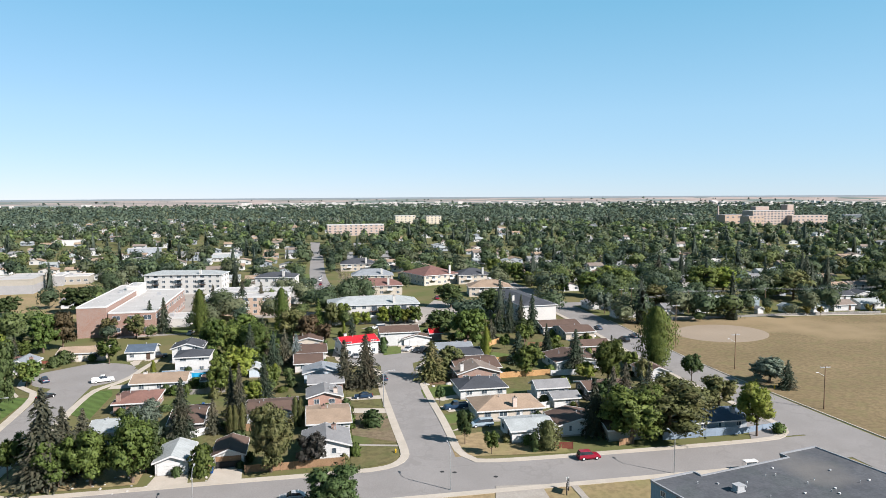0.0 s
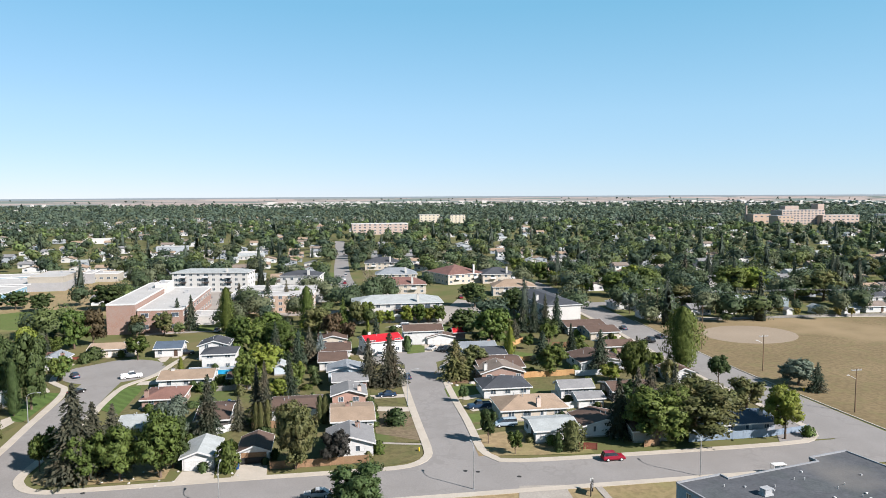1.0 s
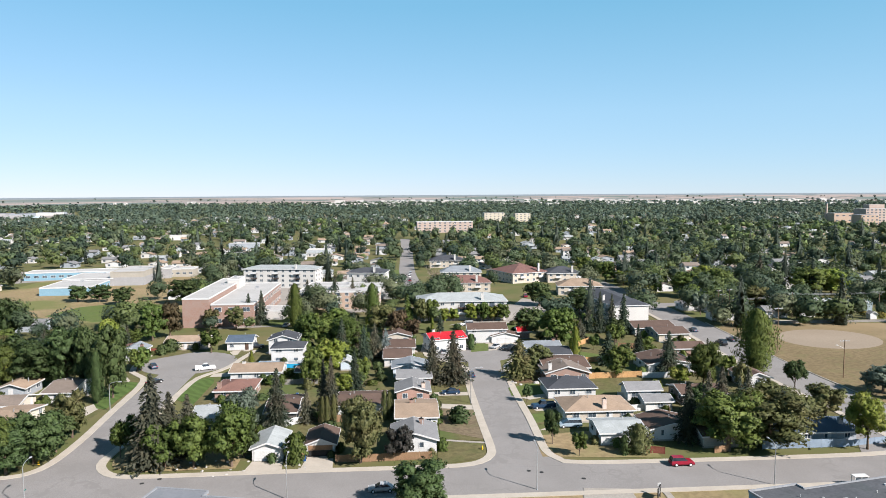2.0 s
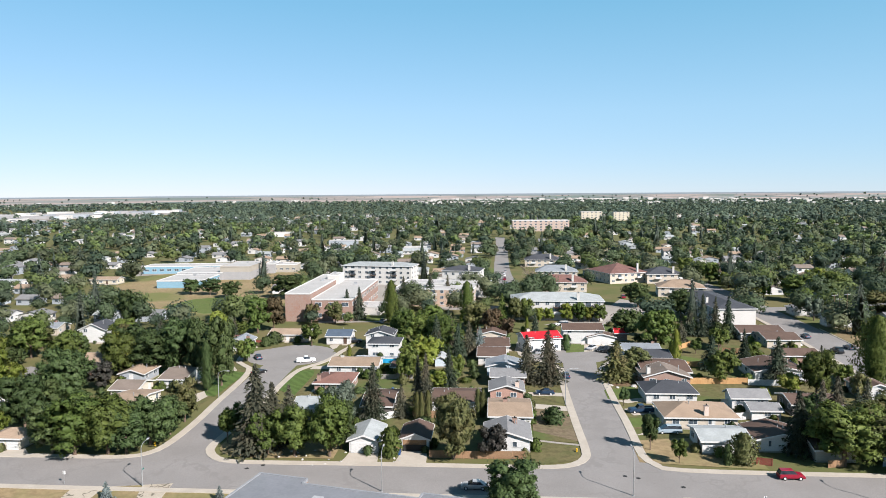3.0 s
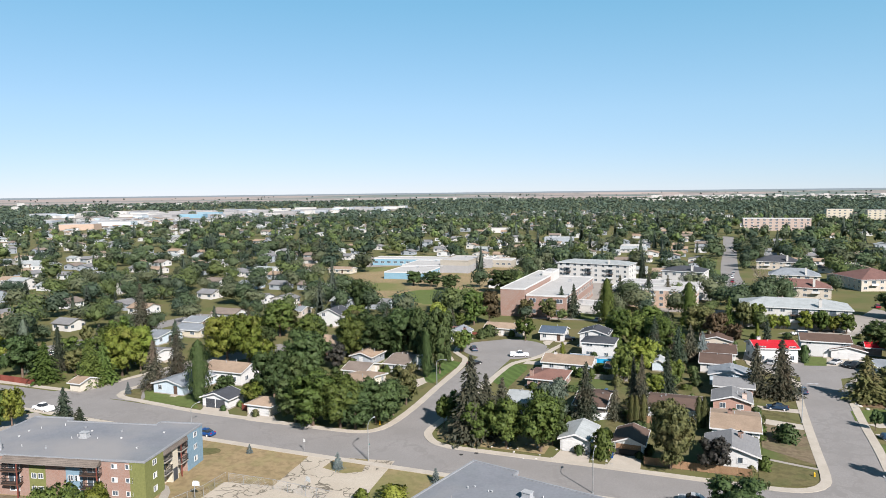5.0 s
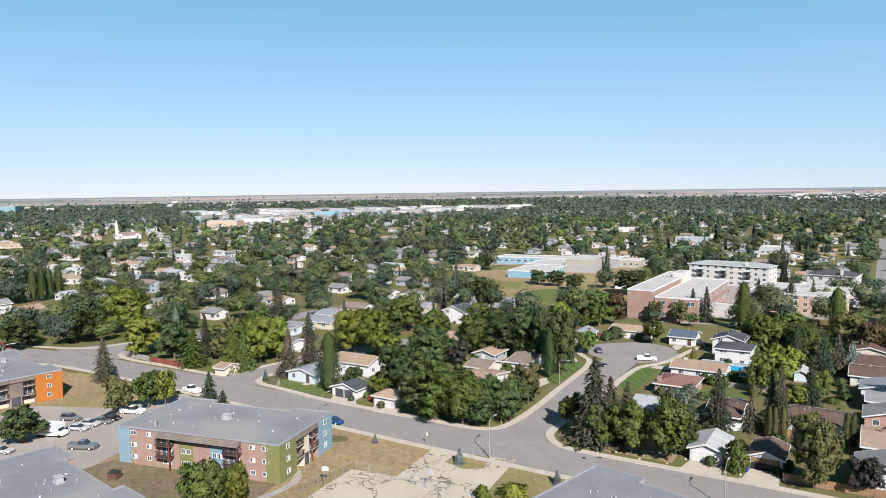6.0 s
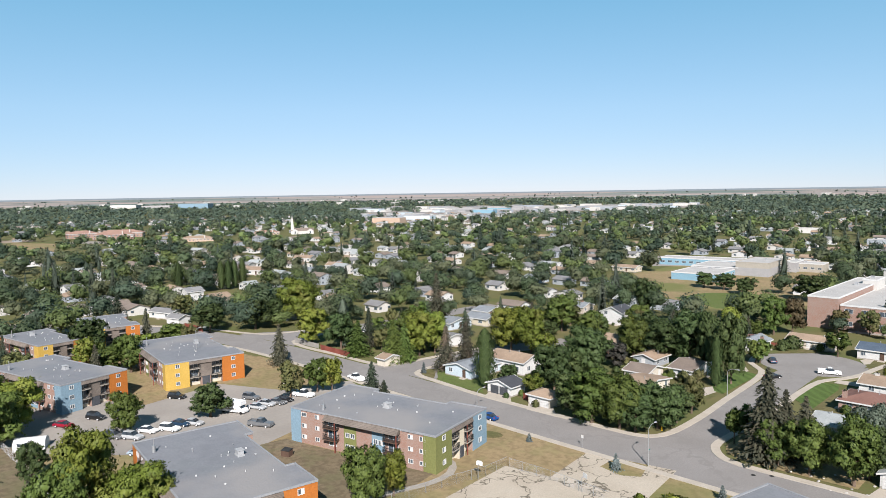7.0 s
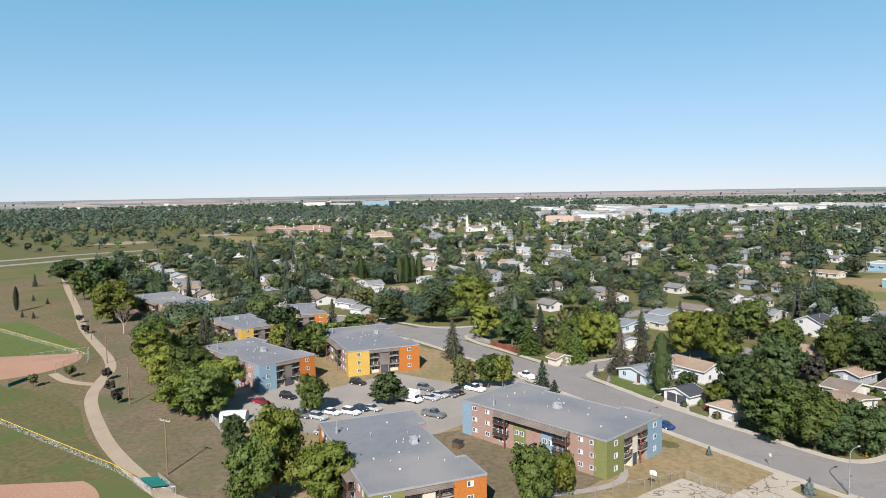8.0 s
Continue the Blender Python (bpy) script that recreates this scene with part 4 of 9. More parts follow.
TRUNKS = {"round": trunk_mesh(5), "wide": trunk_mesh(6, 0.5, 0.026), "spruce": trunk_mesh(7, 0.5, 0.018, 0), "thin_spruce": trunk_mesh(7, 0.5, 0.018, 0),
          "poplar": trunk_mesh(8, 0.6, 0.03, 0), "bare": trunk_mesh(9, 0.5, 0.018, 3)}
TREE_TEXT = {"round": "deciduous tree with a full uneven crown", "wide": "broad deciduous tree with a low spreading crown", "spruce": "tall spruce tree with drooping boughs",
             "thin_spruce": "slender spruce tree with ragged boughs", "poplar": "tall columnar poplar tree", "cedar": "narrow upright cedar", "shrub": "rounded garden shrub",
             "bare": "leafless tree with pale twigs"}
LEAF_TEXT = {"leaf_green": "green", "leaf_bright": "light yellowish green", "leaf_dark": "dark green", "leaf_olive": "olive green", "leaf_silver": "silvery green",
             "leaf_yellow": "yellow", "leaf_purple": "purple-leaved", "leaf_autumn": "reddish brown", "spruce_dark": "dark green", "spruce_brown": "brownish green",
             "spruce_blue": "blue-green", "twig": "pale brown"}
COUNT = [0]
TREES = []


def tree(kind, x, y, h, w, leaf=None):
    COUNT[0] += 1
    k = COUNT[0]
    if leaf is None:
        leaf = {"spruce": "spruce_dark", "thin_spruce": "spruce_brown", "bare": "twig", "cedar": "leaf_olive"}.get(kind, "leaf_green")
    name = "shrub" if kind in ("shrub", "cedar") else "tree"
    e = thing(name, x, y, (k * 137.5) % 360, LEAF_TEXT[leaf] + " " + TREE_TEXT[kind], name, "shrubs" if name == "shrub" else "trees")
    e.scale = (w, w, h)
    apparent = max(w, h) / math.hypot(x, y)
    shapes = FINE[kind] if kind in FINE and apparent > 0.06 else KINDS[kind] if apparent > 0.036 or kind not in COARSE else COARSE[kind]
    part("crown", shapes[k % len(shapes)], leaf, e)
    if kind in TRUNKS:
        part("trunk", TRUNKS[kind], "bark_pale" if kind == "bare" else "bark", e)
    TREES.append((x, y, w))
    return e


# ---------------------------------------------------------------- cars
def loft(sections):
    """A closed skin through outlines of the same number of points."""
    g = Geo()
    n = len(sections[0])
    for s in sections:
        g.v += [tuple(p) for p in s]
    for k in range(len(sections) - 1):
        g.f += [(k * n + i, k * n + (i + 1) % n, (k + 1) * n + (i + 1) % n, (k + 1) * n + i) for i in range(n)]
    g.f.append(tuple(range(n - 1, -1, -1)))
    g.f.append(tuple(range((len(sections) - 1) * n, len(sections) * n)))
    return g


def car_section(x, half, z0, z1, tuck=0.1):
    return [(x, -half + tuck, z0), (x, half - tuck, z0), (x, half, z0 + (z1 - z0) * 0.35), (x, half - tuck * 0.6, z1 - 0.04), (x, half - tuck * 1.4, z1), (x, -half + tuck * 1.4, z1), (x, -half + tuck * 0.6, z1 - 0.04), (x, -half, z0 + (z1 - z0) * 0.35)]


CAR_SHAPES = {  # length, width, body outline (x share, top), cabin (start, roof start, roof end, end), roof height
    "sedan": (4.6, 1.8, ((-0.5, 0.62), (-0.47, 0.86), (-0.3, 0.92), (0.12, 0.95), (0.42, 0.82), (0.49, 0.62)), (-0.36, -0.2, 0.06, 0.24), 1.42),
    "suv": (4.3, 1.8, ((-0.5, 0.7), (-0.48, 1.0), (-0.2, 1.02), (0.16, 1.04), (0.44, 0.92), (0.5, 0.66)), (-0.49, -0.42, 0.04, 0.22), 1.68),
    "van": (5.0, 1.95, ((-0.5, 0.7), (-0.49, 1.05), (-0.2, 1.06), (0.24, 1.04), (0.45, 0.86), (0.5, 0.6)), (-0.495, -0.46, 0.1, 0.34), 1.75),
    "pickup": (5.6, 1.95, ((-0.5, 0.75), (-0.495, 1.05), (-0.12, 1.06), (0.2, 1.08), (0.46, 1.0), (0.5, 0.7)), (-0.12, -0.08, 0.1, 0.22), 1.83),
}


def car_master(kind):
    L, W, outline, cab, top = CAR_SHAPES[kind]
    body = loft([car_section(a * L, W / 2, 0.28, z) for a, z in outline])
    if kind == "pickup":
        body.box(-0.485 * L, -W / 2 + 0.08, 1.0, -0.475 * L, W / 2 - 0.08, 1.25)
        for s in (-1, 1):
            body.box(-0.48 * L, s * (W / 2 - 0.1) - 0.05, 1.0, -0.12 * L, s * (W / 2 - 0.1) + 0.05, 1.25)
    x0, x1, x2, x3 = (q * L for q in cab)
    base = 0.95 if kind == "sedan" else 1.03
    hw, tw = W / 2 - 0.14, W / 2 - 0.3
    glass = Geo()
    glass.add([(x0, -hw, base - 0.05), (x3, -hw, base - 0.05), (x3, hw, base - 0.05), (x0, hw, base - 0.05), (x1, -tw, top - 0.03), (x2, -tw, top - 0.03), (x2, tw, top - 0.03), (x1, tw, top - 0.03)],
              [(0, 3, 2, 1), (4, 5, 6, 7), (0, 1, 5, 4), (1, 2, 6, 5), (2, 3, 7, 6), (3, 0, 4, 7)])
    roof = loft([[(x, -tw - 0.03, top - 0.06), (x, tw + 0.03, top - 0.06), (x, tw - 0.05, top + 0.01), (x, -tw + 0.05, top + 0.01)] for x in (x1 - 0.03, x2 + 0.03)])
    wheel = Geo().tube((0, -0.11, 0), (0, 0.11, 0), 0.33, 0.33, 14)
    rim = Geo().tube((0, -0.125, 0), (0, 0.125, 0), 0.2, 0.2, 10)
    lamp = Geo().box(-0.06, -0.17, -0.08, 0.06, 0.17, 0.08)
    plate = Geo().box(-0.02, -0.26, -0.07, 0.02, 0.26, 0.07)
    return dict(body=body.mesh("body"), glass=glass.mesh("glasshouse"), roof=roof.mesh("roof"), wheel=wheel.mesh("tyre"), rim=rim.mesh("rim"), lamp=lamp.mesh("lamp"), plate=plate.mesh("bumper"))


CARS = {k: car_master(k) for k in CAR_SHAPES}


def car(kind, x, y, turn, colour, note="parked on the street"):
    """A parked vehicle; turn: degrees of its nose from +x."""
    L, W = CAR_SHAPES[kind][:2]
    m = CARS[kind]
    e = thing("car" if kind in ("sedan", "suv") else ("van" if kind == "van" else "pickup_truck"), x, y, turn, f"{colour} {kind if kind != 'suv' else 'hatchback'} {note}", "car" if kind != "pickup" else "truck", "parked vehicles", z=0.05)
    part("body", m["body"], "paint_" + colour, e)
    part("glasshouse", m["glass"], "car_glass", e, "dark window glass")
    part("roof", m["roof"], "paint_" + colour, e)
    for a in (-0.3, 0.31):
        for s in (-1, 1):
            w = part("wheel", m["wheel"], "rubber", e, at=pose(a * L, s * (W / 2 - 0.1), 0.33))
            part("rim", m["rim"], "chrome", w)
    for s in (-1, 1):
        part("headlight", m["lamp"], "chrome", e, "clear headlight", at=pose(0.475 * L, s * (W / 2 - 0.32), 0.66))
        part("tail_light", m["lamp"], "tail_red", e, "red tail light", at=pose(-0.478 * L, s * (W / 2 - 0.3), 0.8))
    part("bumper", m["plate"], "trim_grey", e, at=pose(0.5 * L, 0, 0.45))
    take(x, y, L / 2, W / 2, turn)
    return e


# ---------------------------------------------------------------- fences, poles and small things
def fence(x0, y0, x1, y1, height=1.6, material="wood_fence", note="brown board fence between yards", board=0.6, kind="board"):
    """A fence of boards between posts with two rails, from one point to another."""
    d = Vector((x1 - x0, y1 - y0))
    L = d.length
    e = thing("fence", x0, y0, math.degrees(math.atan2(d.y, d.x)), note, "fence", "fences")
    n = max(1, round(L / 2.4))
    pm = Geo().box(-0.06, -0.06, -0.2, 0.06, 0.06, height + 0.08).mesh("post")
    for k in range(n + 1):
        part("post", pm, material, e, at=pose(L * k / n, 0, 0))
    for z in (0.3, height - 0.25):
        part("rail", Geo().box(0, 0.03, z, L, 0.08, z + 0.09), material, e)
    key = ("panel", height, round(L / n, 2))
    if key not in SHARED:
        g = Geo()
        w = L / n
        m = max(3, int(w / 0.19))
        for i in range(m):
            top = height + random.uniform(-0.015, 0.015)
            g.box(w * i / m + 0.008, -0.025, 0.06, w * (i + 1) / m - 0.008, 0.0, top)
        SHARED[key] = g.mesh("boards")
    for k in range(n):
        part("panel", SHARED[key], material, e, at=pose(L * k / n, 0, 0))["kind"] = "stuff"
    return e


def wire_fence(pts, height=1.8, note="chain-link fence with steel posts", rail="steel", top=0.03, mesh_gap=0.35):
    """Chain link: posts, a top rail and a lattice of wires."""
    e = thing("wire_fence", pts[0][0], pts[0][1], 0, note, "fence", "fences")
    ox, oy = pts[0]
    post = Geo().tube((0, 0, -0.2), (0, 0, height + 0.05), 0.035, 0.035, 6).mesh("post")
    for (ax, ay), (bx, by) in zip(pts[:-1], pts[1:]):
        a, b = Vector((ax - ox, ay - oy, 0)), Vector((bx - ox, by - oy, 0))
        L = (b - a).length
        n = max(1, round(L / 3.0))
        for k in range(n):
            p = a.lerp(b, k / n)
            part("post", post, "steel", e, at=pose(p.x, p.y, 0))
        part("top_rail", Geo().tube(a + Vector((0, 0, height)), b + Vector((0, 0, height)), top, top, 6), rail, e)
        g = Geo()
        m = max(2, int(L / mesh_gap))
        for k in range(m):
            for s in (-1, 1):
                t0, t1 = k / m, min(1, max(0, k / m + s * height / L))
                z1 = height * abs(t1 - t0) * L / height
                g.tube(a.lerp(b, t0) + Vector((0, 0, 0.03)), a.lerp(b, t1) + Vector((0, 0, max(0.05, z1))), 0.006, 0.006, 3, False)
        part("wire_mesh", g, "steel", e)
    return e


def street_lamp(x, y, h, w, turn, arm=2.2):
    """A steel street lamp with a curved arm over the road."""
    e = thing("street_lamp", x, y, turn, "grey steel street lamp with a curved arm", "lamp", "street lamps")
    part("pole", Geo().tube((0, 0, -0.2), (0, 0, h - 0.9), 0.11, 0.07, 8), "steel", e)
    g = Geo()
    pts = [Vector((arm * (1 - math.cos(t)) * 0.75, 0, h - 0.9 + 0.9 * math.sin(t))) for t in (0, 0.4, 0.8, 1.2, 1.57)] + [Vector((arm, 0, h))]
    for a, b in zip(pts[:-1], pts[1:]):
        g.tube(a, b, 0.055, 0.05, 6)
    part("arm", g, "steel", e)
    part("lamp_head", loft([[(x, -w, z0), (x, w, z0), (x, w, z1), (x, -w, z1)] for x, w, z0, z1 in ((arm - 0.1, 0.09, h - 0.07, h + 0.07), (arm + 0.35, 0.16, h - 0.1, h + 0.08), (arm + 0.7, 0.1, h - 0.06, h + 0.04))]), "trim_grey", e)
    part("base_plate", Geo().box(-0.2, -0.2, -0.05, 0.2, 0.2, 0.06), "steel", e)
    return e


def wood_pole(x, y, h, w, turn=0, cross=True, lamp=True, note="brown wooden utility pole with a cross-arm"):
    e = thing("utility_pole", x, y, turn, note, "pole", "utility poles")
    part("pole", Geo().tube((0, 0, -0.3), (0, 0, h), 0.16, 0.11, 9), "wood_pole", e)
    if cross:
        part("cross_arm", Geo().box(-1.3, -0.06, h - 0.45, 1.3, 0.06, h - 0.3), "trim_grey", e)
        ins = Geo().tube((0, 0, 0), (0, 0, 0.22), 0.06, 0.04, 6).mesh("insulator")
        for k in (-1.2, -0.4, 0.4, 1.2):
            part("insulator", ins, "trim_white", e, at=pose(k, 0, h - 0.3))
    if lamp:
        part("lamp_arm", Geo().tube((0, 0, h * 0.76), (-1.9, 0, h * 0.86), 0.04, 0.04, 6), "trim_white", e)
        part("lamp_head", Geo().box(-2.4, -0.12, h * 0.86 - 0.06, -1.85, 0.12, h * 0.86 + 0.08), "trim_white", e)
    return e


def wire(points, sag=0.7, r=0.02):
    g = Geo()
    for a, b in zip(points[:-1], points[1:]):
        a, b = Vector(a), Vector(b)
        prev = a
        for k in range(1, 9):
            t = k / 8
            q = a.lerp(b, t) - Vector((0, 0, sag * 4 * t * (1 - t)))
            g.tube(prev, q, r, r, 4, False)
            prev = q
    return tagged(part("power_line", g, "trim_grey"), "overhead power line between wooden poles", "cable", "power lines")


def sign(x, y, turn, h=2.4, w=0.5, tall=0.6, material="trim_white", note="small road sign on a steel post"):
    e = thing("road_sign", x, y, turn, note, "sign", "road signs")
    part("post", Geo().tube((0, 0, -0.2), (0, 0, h), 0.035, 0.035, 6), "steel", e)
    part("plate", Geo().box(-w / 2, -0.06, h - tall, w / 2, -0.035, h), material, e)
    return e


def hydrant(x, y):
    e = thing("fire_hydrant", x, y, 0, "yellow fire hydrant on dry grass", "hydrant")
    part("barrel", Geo().tube((0, 0, -0.1), (0, 0, 0.7), 0.15, 0.14, 10).tube((0, 0, 0.7), (0, 0, 0.85), 0.17, 0.06, 10).tube((0, 0, 0), (0, 0, 0.08), 0.22, 0.22, 10), "hydrant_yellow", e)
    for s in (-1, 1):
        part("outlet", Geo().tube((0, s * 0.12, 0.5), (0, s * 0.27, 0.5), 0.08, 0.08, 8), "hydrant_yellow", e)


def bin_cart(x, y, turn, material="paint_blue", note="blue wheeled recycling cart beside the garage"):
    e = thing("waste_cart", x, y, turn, note, "bin", "waste carts")
    part("body", loft([[(-a, -b, z), (a, -b, z), (a, b, z), (-a, b, z)] for z, a, b in ((0.08, 0.22, 0.24), (1.0, 0.3, 0.34))]), material, e)
    part("lid", loft([[(-a, -b, z), (a, -b, z), (a, b, z), (-a, b, z)] for z, a, b in ((1.0, 0.32, 0.37), (1.08, 0.28, 0.32))]), material, e)
    for s in (-1, 1):
        part("wheel", Geo().tube((s * 0.22, 0.28, 0.1), (s * 0.28, 0.28, 0.1), 0.12, 0.12, 10), "rubber", e)


def boulders(x, y, n, spread, size=0.5):
    for k in range(n):
        bm = bmesh.new()
        bmesh.ops.create_icosphere(bm, subdivisions=2, radius=1.0)
        s = size * random.uniform(0.6, 1.3)
        off = random.uniform(0, 90)
        for q in bm.verts:
            q.co *= s * (0.8 + 0.4 * noise.noise(q.co * 1.3 + Vector((off, 0, 0))))
            q.co.z *= 0.6
        me = bpy.data.meshes.new("boulder")
        bm.to_mesh(me)
        bm.free()
        tagged(part("boulder", me, "rock", at=pose(x + random.uniform(-spread, spread), y + random.uniform(-spread, spread), s * 0.25)), "pale landscape boulder in a front yard", "rock", "boulders")


# ---------------------------------------------------------------- large flat-roofed buildings
def clear_front(cx, cy, lx, depth):
    """Keeps trees off the open ground before a far building."""
    r = math.hypot(cx, cy)
    if r > 380:
        k = 1 - depth / 2 / r
        take(cx * k, cy * k, lx / 2, depth / 2, math.degrees(math.atan2(cy, cx)) - 90)


def roof_units(e, lx, ly, z, rng, n=14, big=1):
    vent = Geo().tube((0, 0, 0), (0, 0, 0.28), 0.05, 0.05, 7).tube((0, 0, 0.28), (0, 0, 0.34), 0.08, 0.08, 7)
    hood = Geo().box(-0.11, -0.11, 0, 0.11, 0.11, 0.16).box(-0.15, -0.15, 0.16, 0.15, 0.15, 0.2)
    vm, hm = vent.mesh("vent_pipe"), hood.mesh("vent_hood")
    for k in range(n):
        at = pose(rng.uniform(-0.42, 0.42) * lx, rng.uniform(-0.38, 0.38) * ly, z)
        part("roof_vent", vm if k % 2 else hm, "trim_white" if k % 3 else "trim_grey", e, at=at)
    for k in range(big):
        u = part("rooftop_unit", Geo().box(-0.8, -0.6, 0, 0.8, 0.6, 0.25).box(-0.65, -0.5, 0.25, 0.65, 0.5, 0.95).box(-0.75, -0.6, 0.95, 0.75, 0.6, 1.05), "trim_grey", e, "metal rooftop ventilation unit",
                 at=pose(rng.uniform(-0.3, 0.1) * lx, rng.uniform(-0.2, 0.3) * ly, z))


def railing_mesh(w):
    key = ("rail", round(w, 1))
    if key not in SHARED:
        g = Geo().box(-w / 2, -0.03, 0.95, w / 2, 0.03, 1.02).box(-w / 2, -0.03, 0.1, w / 2, 0.03, 0.15)
        for k in range(int(w / 0.16) + 1):
            x = -w / 2 + k * 0.16
            g.box(x - 0.012, -0.012, 0.1, x + 0.012, 0.012, 1.0)
        SHARED[key] = g.mesh("railing")
    return SHARED[key]


def balcony(e, x, y, z, turn, w=3.2, d=1.5, rail="pipe_black", slab="trim_brown", solid=False):
    b = part("balcony", Geo().box(-w / 2, -d, -0.18, w / 2, 0, 0), slab, e, at=pose(x, y, z, 0, 0, turn))
    if solid:
        part("balcony_front", Geo().box(-w / 2, -d - 0.06, -0.1, w / 2, -d, 1.0), "trim_white", b, "white solid balcony front")
    else:
        part("railing", railing_mesh(w), rail, b, at=pose(0, -d + 0.05, 0))
        for s in (-1, 1):
            part("railing", railing_mesh(d), rail, b, at=pose(s * (w / 2 - 0.04), -d / 2, 0, 0, 0, 90))
    part("patio_door", Geo().box(-1.0, -0.05, 0.02, 1.0, 0.0, 2.0), "window_glass", b)
    if math.hypot(*e.location[:2]) < 230:
        part("door_frame", Geo().box(-1.1, -0.07, 0.02, -1.0, 0, 2.1).box(1.0, -0.07, 0.02, 1.1, 0, 2.1).box(-1.0, -0.07, 2.0, 1.0, 0, 2.1).box(-0.05, -0.08, 0.02, 0.05, 0, 2.0), "trim_white", b)


def walkup(cx, cy, rot, lx, ly, near_end="panel_orange", near_other="panel_green", far_end="panel_blue", label="three-storey brick apartment block with coloured end panels and flat grey roof", h=6.9, centre="stucco_cream", cover="roof_flat"):
    """A three-storey brick block. The ends (+x and -x) have coloured corner panels with recessed balconies between them; the long sides have brick, panels and balconies."""
    rng = random.Random(int(cx * 7 + cy))
    e = thing("apartment_building", cx, cy, rot, label, "building", "brick apartment blocks")
    take(cx, cy, lx / 2 + 1, ly / 2 + 1, rot)
    a, b = lx / 2, ly / 2
    rec = 1.25  # depth of the recess at the ends
    third = ly * 0.29
    bay, notch = lx * 0.235, 1.6  # the rear is set back between its end bays
    outline = [(-a, -b), (a, -b), (a, -b + third), (a - rec, -b + third), (a - rec, b - third), (a, b - third), (a, b), (a - bay, b), (a - bay, b - notch), (-a + bay, b - notch), (-a + bay, b), (-a, b), (-a, b - third), (-a + rec, b - third), (-a + rec, -b + third), (-a, -b + third)]
    part("wall", Geo().prism(outline, -0.3, h - 0.25), "brick", e, "red brick wall")
    rim = b + 0.05
    part("roof", Geo().prism([(-a - 0.05, -rim), (a + 0.05, -rim), (a + 0.05, rim), (a - bay - 0.05, rim), (a - bay - 0.05, rim - notch), (-a + bay + 0.05, rim - notch), (-a + bay + 0.05, rim), (-a - 0.05, rim)], h - 0.25, h), cover, e, "flat grey membrane roof with stains")
    g = Geo()
    for s in (-1, 1):
        end = s * (a - bay)
        g.box(min(end, s * (a + 0.15)), b - 0.12, h - 0.15, max(end, s * (a + 0.15)), b + 0.16, h + 0.22)
        g.box(end - 0.14, b - notch + 0.16, h - 0.15, end + 0.14, b - 0.12, h + 0.22)
        g.box(s * (a + 0.02) - 0.14, -b + 0.12, h - 0.15, s * (a + 0.02) + 0.14, b - 0.12, h + 0.16)
    g.box(-a - 0.15, -b - 0.16, h - 0.15, a + 0.15, -b + 0.12, h + 0.16)
    g.box(-a + bay - 0.14, b - notch - 0.12, h - 0.15, a - bay + 0.14, b - notch + 0.16, h + 0.16)
    part("parapet", g, "coping", e)
    floors = [0.15, 2.4, 4.65]
    for s, panels in ((1, (near_other, near_end)), (-1, (far_end, near_other))):
        turn = 90 if s > 0 else -90
        seen = s > 0 if cx < 0 else s < 0
        for k, name in enumerate(panels):
            y0, y1 = (-b - 0.06, -b + third + 0.03) if k == 0 else (b - third - 0.03, b + 0.06)
            p = part("colour_panel", Geo().box(s * a - 0.02 if s > 0 else -a - 0.1, y0, -0.1, a + 0.1 if s > 0 else -a + 0.02, y1, h - 0.16), name, e, WORDS_PANEL[name] + " cladding panel")
            for z in floors if seen else floors[1:2]:
                add_window(e, s * (a + 0.1), (y0 + y1) / 2, z + 0.85, turn, 1.0, 0.9)
        part("recess_wall", Geo().box(s * (a - rec) - 0.04, -b + third + 0.02, 0.0, s * (a - rec) + 0.04, b - third - 0.02, h - 0.3), "stucco_cream", e)
        mid = ly - 2 * third
        part("mansard", Geo().add([(s * (a - rec), -b + third, h - 1.0), (s * (a - rec), b - third, h - 1.0), (s * (a - rec), b - third, h - 0.05), (s * (a - rec), -b + third, h - 0.05),
                                   (s * (a + 0.3), -b + third, h - 1.0), (s * (a + 0.3), b - third, h - 1.0), (s * (a + 0.02), b - third, h - 0.05), (s * (a + 0.02), -b + third, h - 0.05)],
                                  [(0, 1, 2, 3), (4, 7, 6, 5), (0, 4, 5, 1), (1, 5, 6, 2), (2, 6, 7, 3), (3, 7, 4, 0)]), "shake", e, "brown shake mansard strip")
        if centre == "shake":
            part("centre_wall", Geo().box(s * (a - rec) - 0.1, -mid * 0.19, 2.3, s * (a - 0.15) + 0.1, mid * 0.19, h - 1.0), "shake", e, "shake-clad wall over the entry")
            part("entry_wall", Geo().box(s * (a - rec) - 0.1, -mid * 0.15, -0.2, s * (a - 0.3) + 0.1, mid * 0.15, 2.3), "brick", e)
        else:
            part("centre_wall", Geo().box(min(s * (a - rec - 0.1), s * (a - 0.15)), -mid * 0.13, -0.2, max(s * (a - rec - 0.1), s * (a - 0.15)), mid * 0.13, h - 1.0), centre, e, "cream stucco wall over the entry")
        for z in floors[1:] if seen else ():
            for q in (-1, 1):
                balcony(e, s * (a - rec), q * mid * 0.33, z, turn, mid * 0.3, rec + 0.3, slab="concrete_old")
